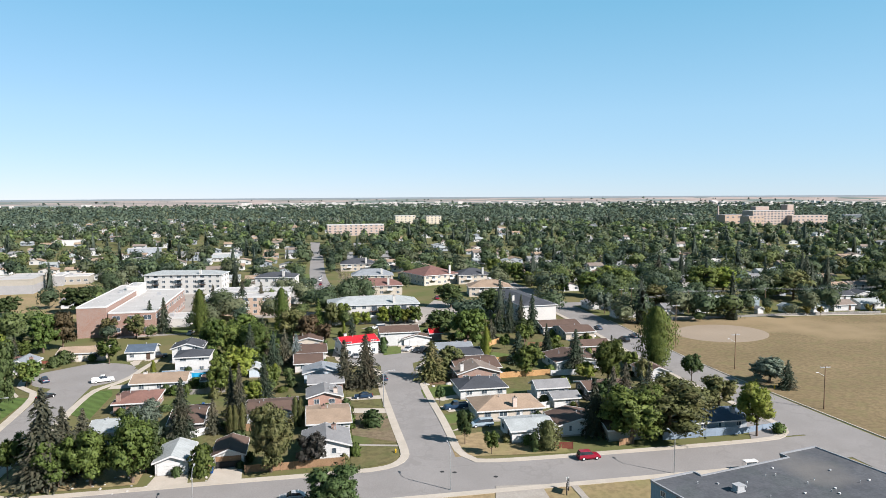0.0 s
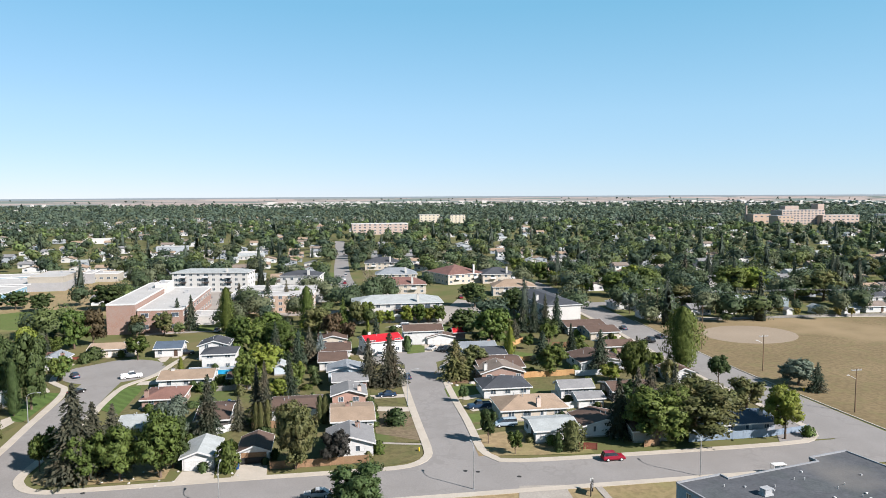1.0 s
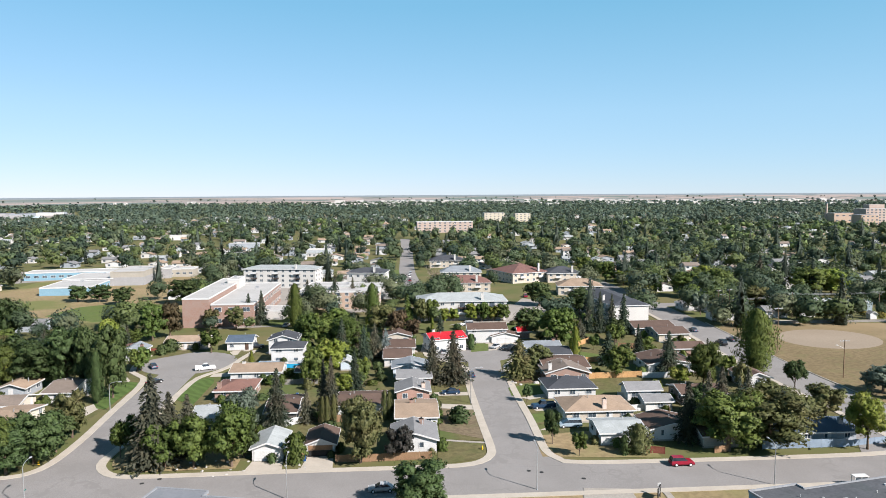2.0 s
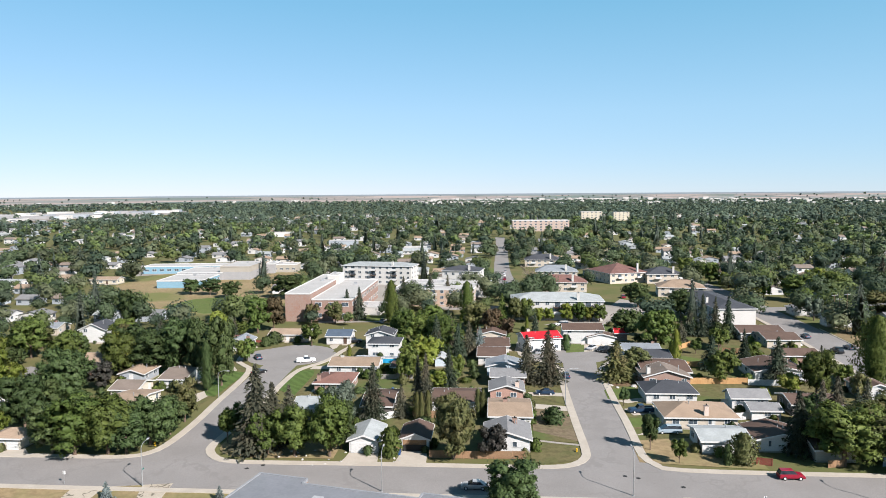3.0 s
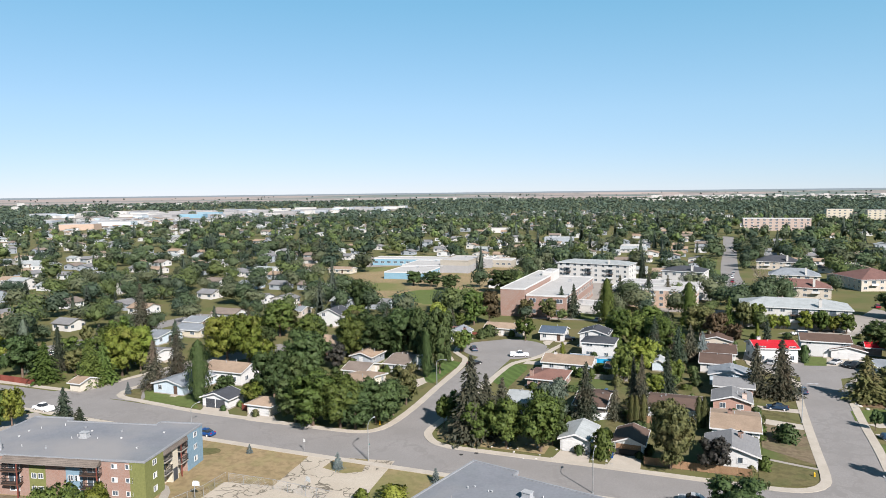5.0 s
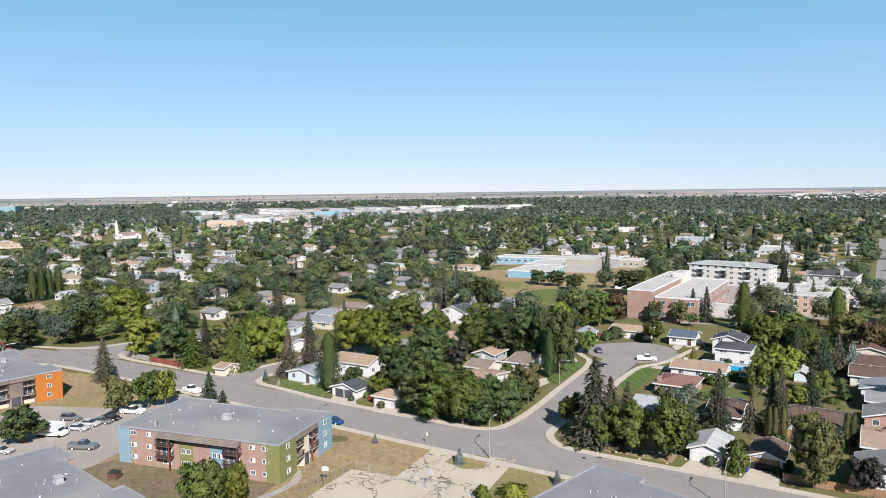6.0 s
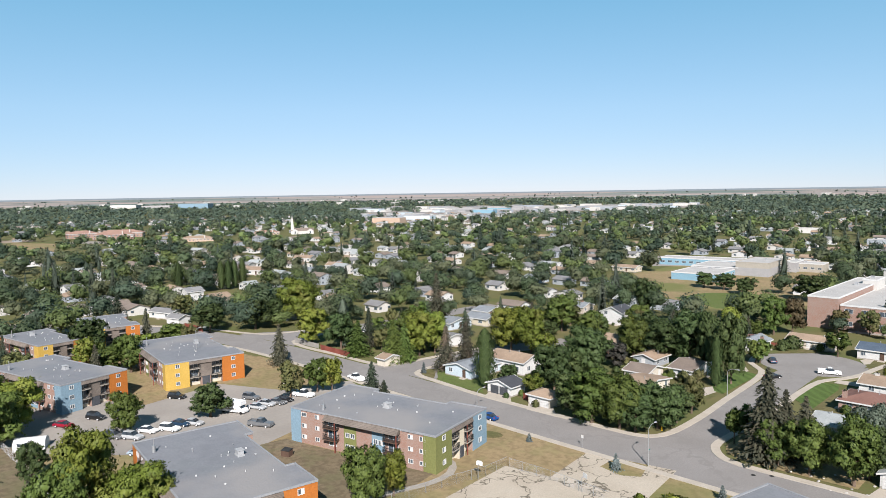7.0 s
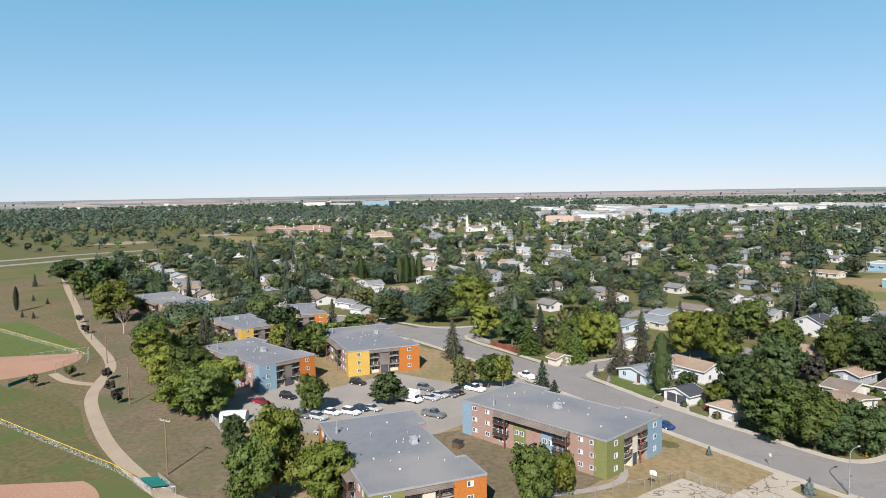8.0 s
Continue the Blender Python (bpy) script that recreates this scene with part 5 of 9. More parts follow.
        for q in (-1, 1):
            for z in floors[:1]:
                add_window(e, s * (a - rec + 0.04), q * mid * 0.3, z + 0.7, turn, 1.8, 1.2)
            if centre == "shake" or q < 0:
                continue
            part("balcony_post", Geo().box(s * (a + 0.2) - 0.08, q * mid * 0.2 - 0.08, -0.2, s * (a + 0.2) + 0.08, q * mid * 0.2 + 0.08, h - 1.0), "wood_red", e)
        part("entry_door", door_mesh(1.8 if centre == "shake" else 1.1, 2.1), "door_dark", e, at=pose(s * (a - (0.17 if centre == "shake" else 0.13)), 0, 0.1, 0, 0, turn))
    for s in (-1, 1):
        turn = 0 if s < 0 else 180
        y = s * b
        part("colour_panel", Geo().box(-a + 0.02, y - 0.08 if s < 0 else y - 0.02, -0.1, -a + 2.6, y + 0.02 if s < 0 else y + 0.08, h - 0.16), far_end, e)
        part("colour_panel", Geo().box(a - 2.6, y - 0.08 if s < 0 else y - 0.02, -0.1, a - 0.02, y + 0.02 if s < 0 else y + 0.08, h - 0.16), near_other if s < 0 else near_end, e)
        for u, kind in ((-0.40, "w"), (-0.30, "w"), (-0.185, "b"), (-0.06, "g"), (0.045, "n"), (0.135, "l"), (0.235, "b"), (0.345, "w"), (0.42, "w")):
            x = u * lx
            y = s * b - (notch if s > 0 and abs(x) < a - bay else 0)
            if kind in "gl":
                part("colour_panel", Geo().box(x - 1.5, y - 0.06 if s < 0 else y - 0.02, -0.1, x + 1.5, y + 0.02 if s < 0 else y + 0.06, h - 0.9), "panel_green" if kind == "g" else "panel_blue", e)
            for z in floors if s < 0 else ():
                if kind == "w":
                    add_window(e, x, y, z + 0.9, turn, 1.2 if abs(u) > 0.39 else 1.0, 0.8)
                elif kind in "gl":
                    for q in (-0.62, 0.62):
                        add_window(e, x + q, y + 0.06 * s, z + 0.8, turn, 0.9, 0.9)
                elif kind == "b":
                    if z > 1:
                        balcony(e, x, y, z, turn, 3.2, 1.3)
                    else:
                        add_window(e, x, y, z + 0.7, turn, 1.8, 1.2)
            if kind == "b" and s < 0:
                for q in (1.5,):
                    part("balcony_post", Geo().box(x + q - 0.08, y + s * 1.25 - 0.08, -0.2, x + q + 0.08, y + s * 1.25 + 0.08, h - 0.9), "wood_red", e)
        if s > 0:
            continue
        part("mansard", Geo().add([(-0.23 * lx, y, h - 0.85), (0.28 * lx, y, h - 0.85), (0.28 * lx, y, h - 0.02), (-0.23 * lx, y, h - 0.02),
                                   (-0.23 * lx, y + s * 1.4, h - 0.85), (0.28 * lx, y + s * 1.4, h - 0.85), (0.28 * lx, y + s * 0.5, h - 0.02), (-0.23 * lx, y + s * 0.5, h - 0.02)],
                                  [(0, 1, 2, 3), (4, 7, 6, 5), (0, 4, 5, 1), (1, 5, 6, 2), (2, 6, 7, 3), (3, 7, 4, 0)]), "shake", e)
    roof_units(e, lx * 0.9, ly * 0.85, h, rng, 18, 1)
    part("boiler_flue", Geo().tube((-0.3 * lx, -0.4 * ly, h), (-0.3 * lx, -0.4 * ly, h + 1.1), 0.3, 0.3, 10).tube((-0.3 * lx, -0.4 * ly, h + 1.1), (-0.3 * lx, -0.4 * ly, h + 2.3), 0.07, 0.07, 6), "steel", e)
    return e


WORDS_PANEL = {"panel_orange": "orange", "panel_yellow": "yellow", "panel_green": "olive green", "panel_blue": "light blue"}


def block(name, cx, cy, lx, ly, h, wall, roof="roof_flat_pale", rot=0, label="", storeys=2, sides="sew", step=3.2, win=(1.6, 1.3), balconies="", category="building", parapet="trim_white", units=10, skip=0.0, group=""):
    """A flat-roofed building with rows of windows and, on the named sides, balconies."""
    rng = random.Random(int(cx * 13 + cy * 7))
    e = thing(name, cx, cy, rot, label, category, group)
    take(cx, cy, lx / 2, ly / 2, rot)
    clear_front(cx, cy, lx, ly + math.hypot(cx, cy) * 0.09)
    a, b = lx / 2, ly / 2
    part("wall", Geo().box(-a, -b, -0.3, a, b, h - 0.2), wall, e)
    part("roof", Geo().box(-a + 0.1, -b + 0.1, h - 0.2, a - 0.1, b - 0.1, h - 0.05), roof, e)
    g = Geo()
    for s in (-1, 1):
        g.box(-a - 0.1, s * b - 0.18, h - 0.35, a + 0.1, s * b + 0.1, h + 0.2) if s > 0 else g.box(-a - 0.1, s * b - 0.1, h - 0.35, a + 0.1, s * b + 0.18, h + 0.2)
        g.box(s * a - 0.1 - (0.08 if s > 0 else 0), -b + 0.19, h - 0.35, s * a + 0.1 + (0.08 if s < 0 else 0), b - 0.19, h + 0.2)
    if math.hypot(cx, cy) < 1000:
        part("parapet", g, parapet, e)
    spec = {"s": (0, -b, 0, a), "n": (0, b, 180, a), "e": (a, 0, 90, b), "w": (-a, 0, -90, b)}
    fh = h / storeys
    for side in sides:
        x, y, turn, half = spec[side]
        n = max(1, int(half * 2 / step))
        c, s = math.cos(radians(turn)), math.sin(radians(turn))
        for k in range(n):
            u = (k + 0.5) / n * 2 * half - half
            for f in range(storeys):
                if rng.random() < skip:
                    continue
                if side in balconies and k % 3 == 1:
                    if f > 0:
                        balcony(e, x + c * u, y + s * u, f * fh + 0.1, turn, step * 0.95, 1.5, solid=True)
                else:
                    add_window(e, x + c * u, y + s * u, f * fh + fh * 0.35, turn, *win)
    roof_units(e, lx * 0.85, ly * 0.85, h - 0.05, rng, units, 1 if units else 0)
    return e


# ================================================================ the setting
build_ground()
patch("field_east", [(118, 60), (420, 20), (420, 215), (228, 243), (146, 254), (126, 256), (117, 246), (115.4, 222), (113.8, 200), (113.5, 178), (114.2, 140)], "field_grass", "dry tan playing field beside the avenue", "field")
patch("dry_verge", rect(-190, 20, 100, 111), "dry_grass", "dry grass round the apartment blocks", "grass")
patch("dry_verge_west", [(-520, 20), (-190, 20), (-190, 110), (-240, 104), (-280, 84), (-330, 45), (-520, 40)], "dry_grass", "dry grass round the western apartment blocks", "grass")
patch("park_meadow", [(-520, -120), (-100, -120), (-100, 22), (-120, 24), (-260, 26), (-520, 30)], "park_grass", "park grass beside a winding path", "grass")
patch("dry_strip", [(-500, 22.5), (-430, 21), (-360, 20.5), (-300, 19), (-255, 20.8), (-238, 21.5), (-222, 20.5), (-206, 16), (-192, 13), (-172, 12.4), (-148, 13.6), (-121, 18.5), (-108, 24), (-118, 36), (-180, 36), (-270, 42), (-500, 44)], "strip_grass", "strip of dry grass beside the path", "grass")
patch("far_park", [(-560, -160), (-1100, -260), (-1150, 200), (-800, 190), (-690, 110), (-600, 60)], "worn_lawn", "open park grass beyond the highway", "grass")
band("road_highway_near", [(-560, -160), (-600, -60), (-622, 0), (-640, 45), (-650, 110)], 12, "lot", "pale highway lanes beyond the park")
band("road_highway_far", [(-610, -160), (-650, -60), (-672, 0), (-690, 45), (-700, 110)], 12, "lot", "pale highway lanes beyond the park")
patch("far_infield_a", disc(-830, 95, 28, 28), "infield_sand", "sandy infield of a far ball diamond", "infield")
patch("far_infield_b", disc(-905, 215, 28, 28), "infield_sand", "sandy infield of a far ball diamond", "infield")
take(-440, -12, 180, 40)
take(-655, 0, 70, 110)
patch("infield_near", disc(-128, -10, 19, 19), "clay", "reddish clay infield of a ball diamond", "infield")
patch("infield_far", disc(-248, -6, 21, 21), "clay", "reddish clay infield of a ball diamond", "infield")
patch("outfield_far", [(-330, -30), (-262, -12), (-252, 12), (-262, 16), (-330, 0)], "lawn", "green outfield grass", "grass")
patch("outfield_near", [(-200, -40), (-150, -20), (-134, 11), (-150, 9), (-200, -8)], "worn_lawn", "green and brown outfield grass", "grass")
patch("park_lawn", [(-222, -8), (-210, 0.5), (-196, 7.6), (-184, 10), (-163, 9.5), (-143, 12.2), (-146, 7.0), (-150, 4.5), (-182, -6.5)], "worn_lawn", "patchy green park lawn beside the gravel path", "grass")
patch("sand_infield", disc(145, 224, 17.5, 15, 25), "infield_sand", "sandy round infield in the dry field", "infield")
patch("school_ground", [(-206, 366), (-160, 303), (-125, 278), (-98, 280), (-92, 330), (-100, 400), (-135, 450), (-205, 425)], "dry_grass", "dry tan and green school playing field", "grass")
take(-150, 328, 66, 27, -41)
take(-150, 375, 42, 26, 4)
patch("school_lawn", [(-146, 296), (-120, 281), (-101, 284), (-104, 322), (-128, 330), (-142, 318)], "lawn", "watered green school lawn", "grass")
patch("apartment_lot", [(-66.72, 261.26), (-43.63, 264.38), (-57.04, 374.6), (-89.63, 392.96)], "lot", "paved parking lot between apartment buildings", "parking", keep=True)
patch("lawn_apartments", [(-51.69, 266.15), (-40.94, 265.92), (-43.41, 289.78), (-52.26, 291.74)], "lawn", "bright green lawn", "grass")
patch("lawn_far", [(-5.84, 352.65), (3.75, 350.45), (5.81, 451.64), (-8.29, 455.02)], "lawn", "bright green lawn", "grass")
patch("lot_centre", [(19.13, 260.41), (47.5, 263.47), (81.49, 297.37), (58.6, 324.65), (42.92, 283.82)], "lot", "paved parking lot behind houses", "parking", keep=True)
patch("school_lot", [(-216.52, 408.32), (-186.41, 431.3), (-202.68, 487.27), (-245.56, 471.3)], "lot", "paved school parking", "parking", keep=True)

AVENUE = [(-330, 50), (-300, 75), (-272, 97), (-245, 111), (-215, 118), (-170, 119.8), (-130, 119.4), (-80, 117.8), (0, 117.5), (60, 117.4), (106, 118)]
band("road_main", AVENUE, 12.2, "asphalt", "wide grey asphalt street with sealed cracks")
band("road_collector", [(110, 20), (107.5, 80), (107, 119), (106.3, 145), (105.8, 175), (106.2, 200), (107.6, 222), (109, 245), (109.6, 270), (110, 300), (110.5, 330), (109, 360), (106, 430), (104, 620)], 13.4, "asphalt", "curving grey asphalt avenue")
band("road_close_east", [(23.2, 118), (23.2, 145), (23.4, 165), (24.2, 190), (26, 210)], 9.4, "asphalt", "grey asphalt side street")
patch("close_east_head", disc(23.5, 216, 13.5, 14.5), "asphalt", "asphalt turning head of a side street", "road", keep=True)
band("road_close_west", [(-60.0, 118), (-60.0, 140), (-60.6, 165), (-61.4, 185), (-61.8, 205)], 9.8, "asphalt", "grey asphalt side street")
patch("close_west_head", disc(-62, 209, 13.5, 14.0), "asphalt", "asphalt turning circle of a side street", "road", keep=True)
band("road_north_west", [(-143, 120), (-142.5, 140), (-139, 165), (-130, 190)], 9.6, "asphalt", "grey asphalt side street")
band("road_far_west", [(-222, 116), (-208, 140), (-200, 175), (-196, 230)], 10.0, "asphalt", "grey asphalt side street")
band("road_far_centre", [(10, 330), (8, 380), (6, 450), (8, 620), (8, 760)], 10, "asphalt", "straight street lined with parked cars")
band("road_side_east", [(112, 299), (128, 299), (160, 302), (200, 306)], 9, "asphalt", "grey asphalt side street")
band("road_far_cross", [(-30, 296), (20, 300), (75, 303), (106, 306)], 9, "lot", "pale cross street")

band("park_path", [(-112, 24), (-121, 18.5), (-148, 13.6), (-172, 12.4), (-192, 13.0), (-206, 16), (-222, 20.5), (-238, 21.5), (-255, 20.8), (-300, 19), (-360, 20.5), (-430, 21), (-500, 22.5)], 3.0, "path_gravel", "winding gravel path through a park", category="path")
band("path_branch", [(-206, 15), (-214, 9), (-226, 6)], 2.6, "path_gravel", "short gravel path to the ball diamond", category="path")
band("field_walk", [(134, 259), (180, 252), (232, 245), (320, 231), (420, 216)], 2.2, "concrete", "pale walk along the field's edge", category="path")

patch("car_park", [(-183, 44), (-160, 35), (-150, 38), (-124, 61), (-121, 70), (-132, 108), (-146, 112), (-152, 95), (-170, 87), (-166, 66), (-183, 58)], "lot", "gravelly pale parking lot of the apartment blocks", "parking", keep=True)
patch("court", [(-78.95, 95.11), (-70, 96.66), (-71.65, 110.66), (-55.19, 113.7), (-53.65, 101.16), (-52.54, 96.23), (-76.72, 77.12), (-77.65, 77.81)], "court", "old pale concrete court with branching cracks", "paving", keep=True)
patch("court_island", [(-66.19, 106.35), (-66.21, 111.4), (-60.15, 112.73), (-58.52, 107.16), (-61.46, 105.33)], "dry_grass", "patch of dry grass in the paving", "grass")
patch("block_lawn", [(-123, 63), (-86, 59.5), (-84.5, 76), (-86.5, 86), (-103, 79.5), (-121, 76)], "strip_grass", "dry tan grass between apartment blocks", "grass")
patch("green_patch", disc(-92.0, 105.6, 3.0, 1.9, 20), "worn_lawn", "greener grass beside the apartment block", "grass")
band("court_path", [(-91.8, 90.92), (-87.16, 89.61), (-84.16, 86.09), (-83.69, 80.83), (-85.13, 75.68), (-87.07, 68.77)], 1.5, "concrete_old", "curving concrete path to the apartment door", category="path")

for name, pts in (("junction_close_east", [(6, 122.8), (38, 122.8), (30.5, 126.0), (28.2, 140), (18.4, 140), (16.6, 126.5)]), ("junction_close_west", [(-78, 123.4), (-43, 122.6), (-50.0, 123.6), (-54.6, 128), (-55.4, 142), (-65.0, 142), (-66.4, 127)]),
                  ("junction_north_west", [(-157, 126), (-129, 126), (-137, 143), (-148.5, 143)]), ("junction_collector", [(88, 124.6), (104, 124.6), (104, 146), (99.4, 146)]),
                  ("junction_far_west", [(-226, 124), (-194, 126), (-203, 146), (-211, 146)])):
    patch(name, pts, "asphalt", "asphalt mouth of a side street", "road")


def kerb(name, pts, width=1.7, h=0.15):
    band(name, pts, width, "concrete", "pale concrete sidewalk with a raised kerb", z=h, thick=h + 0.05, category="sidewalk")


kerb("pavement_centre", [(-45.5, 224), (-47.6, 213), (-48.6, 205), (-51, 198), (-54.5, 191.5), (-55.2, 180), (-54.9, 165), (-55.0, 150), (-55.3, 140), (-55.6, 132), (-54.6, 128.3), (-52.2, 125.3), (-49.2, 124.0), (-44.6, 123.7), (-20, 124.0), (0, 124.0), (10.5, 124.2), (14.9, 125.7), (17.2, 128.8), (17.85, 133), (17.85, 145), (17.9, 160), (18.2, 180), (19.0, 196), (15.0, 203), (10.0, 208), (8.4, 216), (11.5, 226)])
kerb("pavement_east", [(38, 226), (39, 217), (36.5, 207), (32, 200), (29.8, 190), (28.9, 165), (28.8, 150), (28.4, 138), (28.2, 130.5), (29.8, 125.9), (34, 123.9), (60, 123.3), (88, 123.5), (95, 124.9), (98.8, 129.5), (99.0, 137), (98.8, 145), (98.3, 165), (98.4, 185), (99.4, 210), (101.2, 240), (102.2, 280)])
kerb("pavement_west", [(-78, 218), (-77, 209), (-75, 199), (-69.6, 192.5), (-67.6, 184), (-66.7, 172), (-66.0, 160), (-65.0, 147), (-64.7, 138), (-65.0, 131), (-66.4, 127.2), (-70, 125.1), (-82, 124.8), (-111, 125.0), (-120, 125.9), (-131, 127.1), (-136.6, 128.0), (-139.6, 131.5), (-139.4, 142), (-134, 165)])
kerb("pavement_north_west", [(-145, 166), (-148.6, 142), (-150, 131), (-156, 127.9), (-175, 127.9), (-190, 127.4), (-200, 130), (-203, 140)])
kerb("pavement_south", [(-240, 100), (-210, 111), (-170, 113), (-130, 112.2), (-80, 111.0), (0, 110.9), (60, 110.9), (90, 110.9)], 1.5)
kerb("pavement_far_west", [(-213, 143), (-216, 132), (-224, 127), (-240, 122), (-262, 112), (-284, 95), (-314, 72)], 1.5)
kerb("kerb_field", [(115.2, 105), (114.0, 140), (113.0, 175), (113.2, 200), (114.7, 222), (116.2, 245), (116.7, 256)], 0.35)

band("yard_walk", [(7.9, 138.2), (12, 136.9), (17.2, 135.6)], 0.9, "concrete_old", "narrow concrete walk across a front lawn", category="path", keep=False)
# driveways and yard lawns
for name, pts in (("driveway_garage_white", [(-28.4, 123.2), (-21.2, 123.2), (-21.9, 129.2), (-27.6, 129.2)]),
                  ("driveway_garage_brown", [(-18.4, 123.2), (-12.2, 123.2), (-12.6, 130.8), (-17.5, 130.8)]),
                  ("driveway_close_a", [(31.34, 154.63), (38.78, 156.49), (39.79, 163.36), (29.91, 159.24)]),
                  ("driveway_close_b", [(31.52, 163.58), (40.2, 167.98), (40.07, 170.39), (29.43, 165.46)]),
                  ("driveway_close_c", [(28.99, 141.71), (38.18, 144.27), (40.72, 147.09), (35.91, 147.2)]),
                  ("driveway_close_d", [(8.58, 168.83), (18.51, 168.56), (18.13, 171.48), (8.73, 171.74)]),
                  ("driveway_close_e", [(8.67, 158.08), (18.28, 157.01), (18.14, 160.4), (8.65, 162.39)]),
                  ("driveway_head", [(28.4, 216.66), (36.1, 218.7), (37.05, 227.56), (29.71, 227.13)]),
                  ("driveway_red_roof", [(6.86, 216.63), (16.54, 210.1), (18.13, 221.08), (8.07, 230.12)]),
                  ("driveway_west_a", [(-51.05, 217.14), (-45.2, 226.56), (-49.21, 232.02), (-53.27, 221.77)]),
                  ("driveway_west_b", [(-51.78, 191.9), (-43.22, 192.17), (-45.81, 196.24), (-51.53, 195.42)]),
                  ("driveway_west_c", [(-72.14, 189.94), (-71.84, 181.89), (-74.71, 189.26), (-75.11, 194.94)]),
                  ("driveway_west_d", [(-68.96, 174.52), (-70.91, 160), (-75.13, 164.21), (-70.44, 174.12)]),
                  ("driveway_twin_a", [(-109.91, 124.4), (-100.88, 124.19), (-105.89, 129.55), (-112.29, 129.88)]),
                  ("driveway_twin_b", [(-96.14, 123.62), (-87.84, 123.73), (-93.45, 129.74), (-99.65, 129.23)])):
    patch(name, pts, "concrete", "pale concrete driveway", "driveway")
for name, pts, m in (("yard_lawn_corner", [(6.82, 124.78), (15.92, 127.57), (16.71, 133.94), (7.76, 137.57)], "worn_lawn"),
                     ("yard_lawn_mid", [(8.13, 138.21), (16.72, 136.73), (16.99, 157.04), (9.27, 157.23)], "worn_lawn"),
                     ("yard_lawn_up", [(8.76, 172.23), (17.9, 171.98), (17.74, 188.22), (10.37, 188.44)], "worn_lawn"),
                     ("yard_lawn_east_a", [(27.63, 166.9), (36.09, 168.09), (36.04, 178.15), (27.83, 174.22)], "lawn"),
                     ("yard_lawn_east_b", [(27.99, 148.88), (29.45, 145.19), (37.48, 148.65), (37.91, 154.47), (29.22, 153.48)], "worn_lawn"),
                     ("yard_soil_east", [(29.51, 178.34), (38.44, 179.15), (38.29, 189.4), (29.07, 187.88)], "soil"),
                     ("yard_dry_east", [(26.94, 127.33), (49.18, 124.96), (49.38, 131.13), (39.01, 140.8), (27.53, 138.42)], "dry_grass"),
                     ("yard_dry_west", [(-53.9, 142), (-53.9, 132), (-53.2, 129.6), (-51.9, 127.8), (-49.4, 126.4), (-45.5, 125.9), (-30, 126.2), (-30, 133), (-46, 142)], "dry_grass"),
                     ("lawn_head_east", [(22.68, 215.14), (28.4, 216.66), (29.9, 228.71), (23.88, 227.12)], "lawn"),
                     ("lawn_striped_a", [(-68.42, 164.39), (-68.44, 187.46), (-74.71, 189.26), (-74.2, 171.32), (-70.87, 165.36)], "striped_lawn"),
                     ("lawn_striped_b", [(-54.22, 170.97), (-48.93, 165.96), (-49.07, 186.04), (-50.35, 190.93), (-55.8, 189.48)], "striped_lawn"),
                     ("lawn_circle_back", [(-76.76, 212.13), (-63.12, 224.65), (-66.06, 231.55), (-79.39, 222.3)], "worn_lawn"),
                     ("lawn_circle_east", [(-49.95, 212.45), (-44.35, 222.33), (-45.5, 232.98), (-50.28, 227.98)], "worn_lawn"),
                     ("lawn_avenue", [(-127.48, 126.56), (-112.15, 127), (-121.09, 135.48), (-138.21, 136.59)], "lawn"),
                     ("lawn_avenue_bed", [(-135.8, 127.79), (-130.8, 128.26), (-137.43, 135.81), (-139.69, 133.73)], "worn_lawn"),
                     ("yard_lawn_back", [(50.99, 203.17), (57.31, 196.29), (63.55, 206.27), (55.4, 213.92)], "lawn"),
                     ("yard_lawn_shed", [(49.98, 149.48), (59.99, 153.11), (63.17, 161.41), (52.99, 158.64)], "worn_lawn"),
                     ("yard_lawn_rear", [(-35.83, 192.84), (-22.41, 192.44), (-23.49, 202.12), (-35.09, 202.49)], "lawn")):
    patch(name, pts, m, "yard grass beside a house", "lawn")
patch("corner_lawn", [(8.6, 158.8), (17.0, 156.8), (17.2, 137.5), (8.4, 143.5)], "strip_grass", "dry tan lawn on a street corner", "lawn")
patch("front_lawn", [(28.8, 152.4), (37.0, 153.4), (38.0, 148.2), (28.2, 146.4)], "lawn", "olive green front lawn", "lawn")
patch("yards_west", [(-134, 130), (-70, 130), (-68, 190), (-80, 225), (-128, 225)], "worn_lawn", "shaded yard grass under trees", "lawn", z=0.02)
patch("yards_centre", [(-52, 130), (14, 130), (17, 230), (-46, 230)], "worn_lawn", "yard grass between houses", "lawn", z=0.022)
patch("yards_east", [(30, 130), (97, 130), (113, 270), (42, 270)], "worn_lawn", "yard grass between houses", "lawn", z=0.024)

# ================================================================ apartment blocks near by
walkup(-104.4, 89.2, 12.5, 34.6, 18.5, near_end="panel_blue", near_other="panel_green", far_end="panel_blue")
walkup(-104.0, 52.5, -9.5, 34.5, 18.5, near_end="panel_orange", near_other="panel_green", far_end="panel_orange")
walkup(-189.3, 87.6, -9.5, 34.5, 20.5, near_end="panel_orange", near_other="panel_yellow", far_end="panel_blue", centre="shake")
walkup(-190.5, 54.4, 12.5, 32.5, 16.5, near_end="panel_orange", near_other="panel_blue", far_end="panel_orange", centre="shake")
walkup(-238.0, 64.5, 8, 26, 14, near_end="panel_orange", near_other="panel_yellow", far_end="panel_orange", centre="shake")
walkup(-312.0, 53.0, 10, 40, 17, near_end="panel_blue", near_other="panel_orange", far_end="panel_orange", centre="shake")
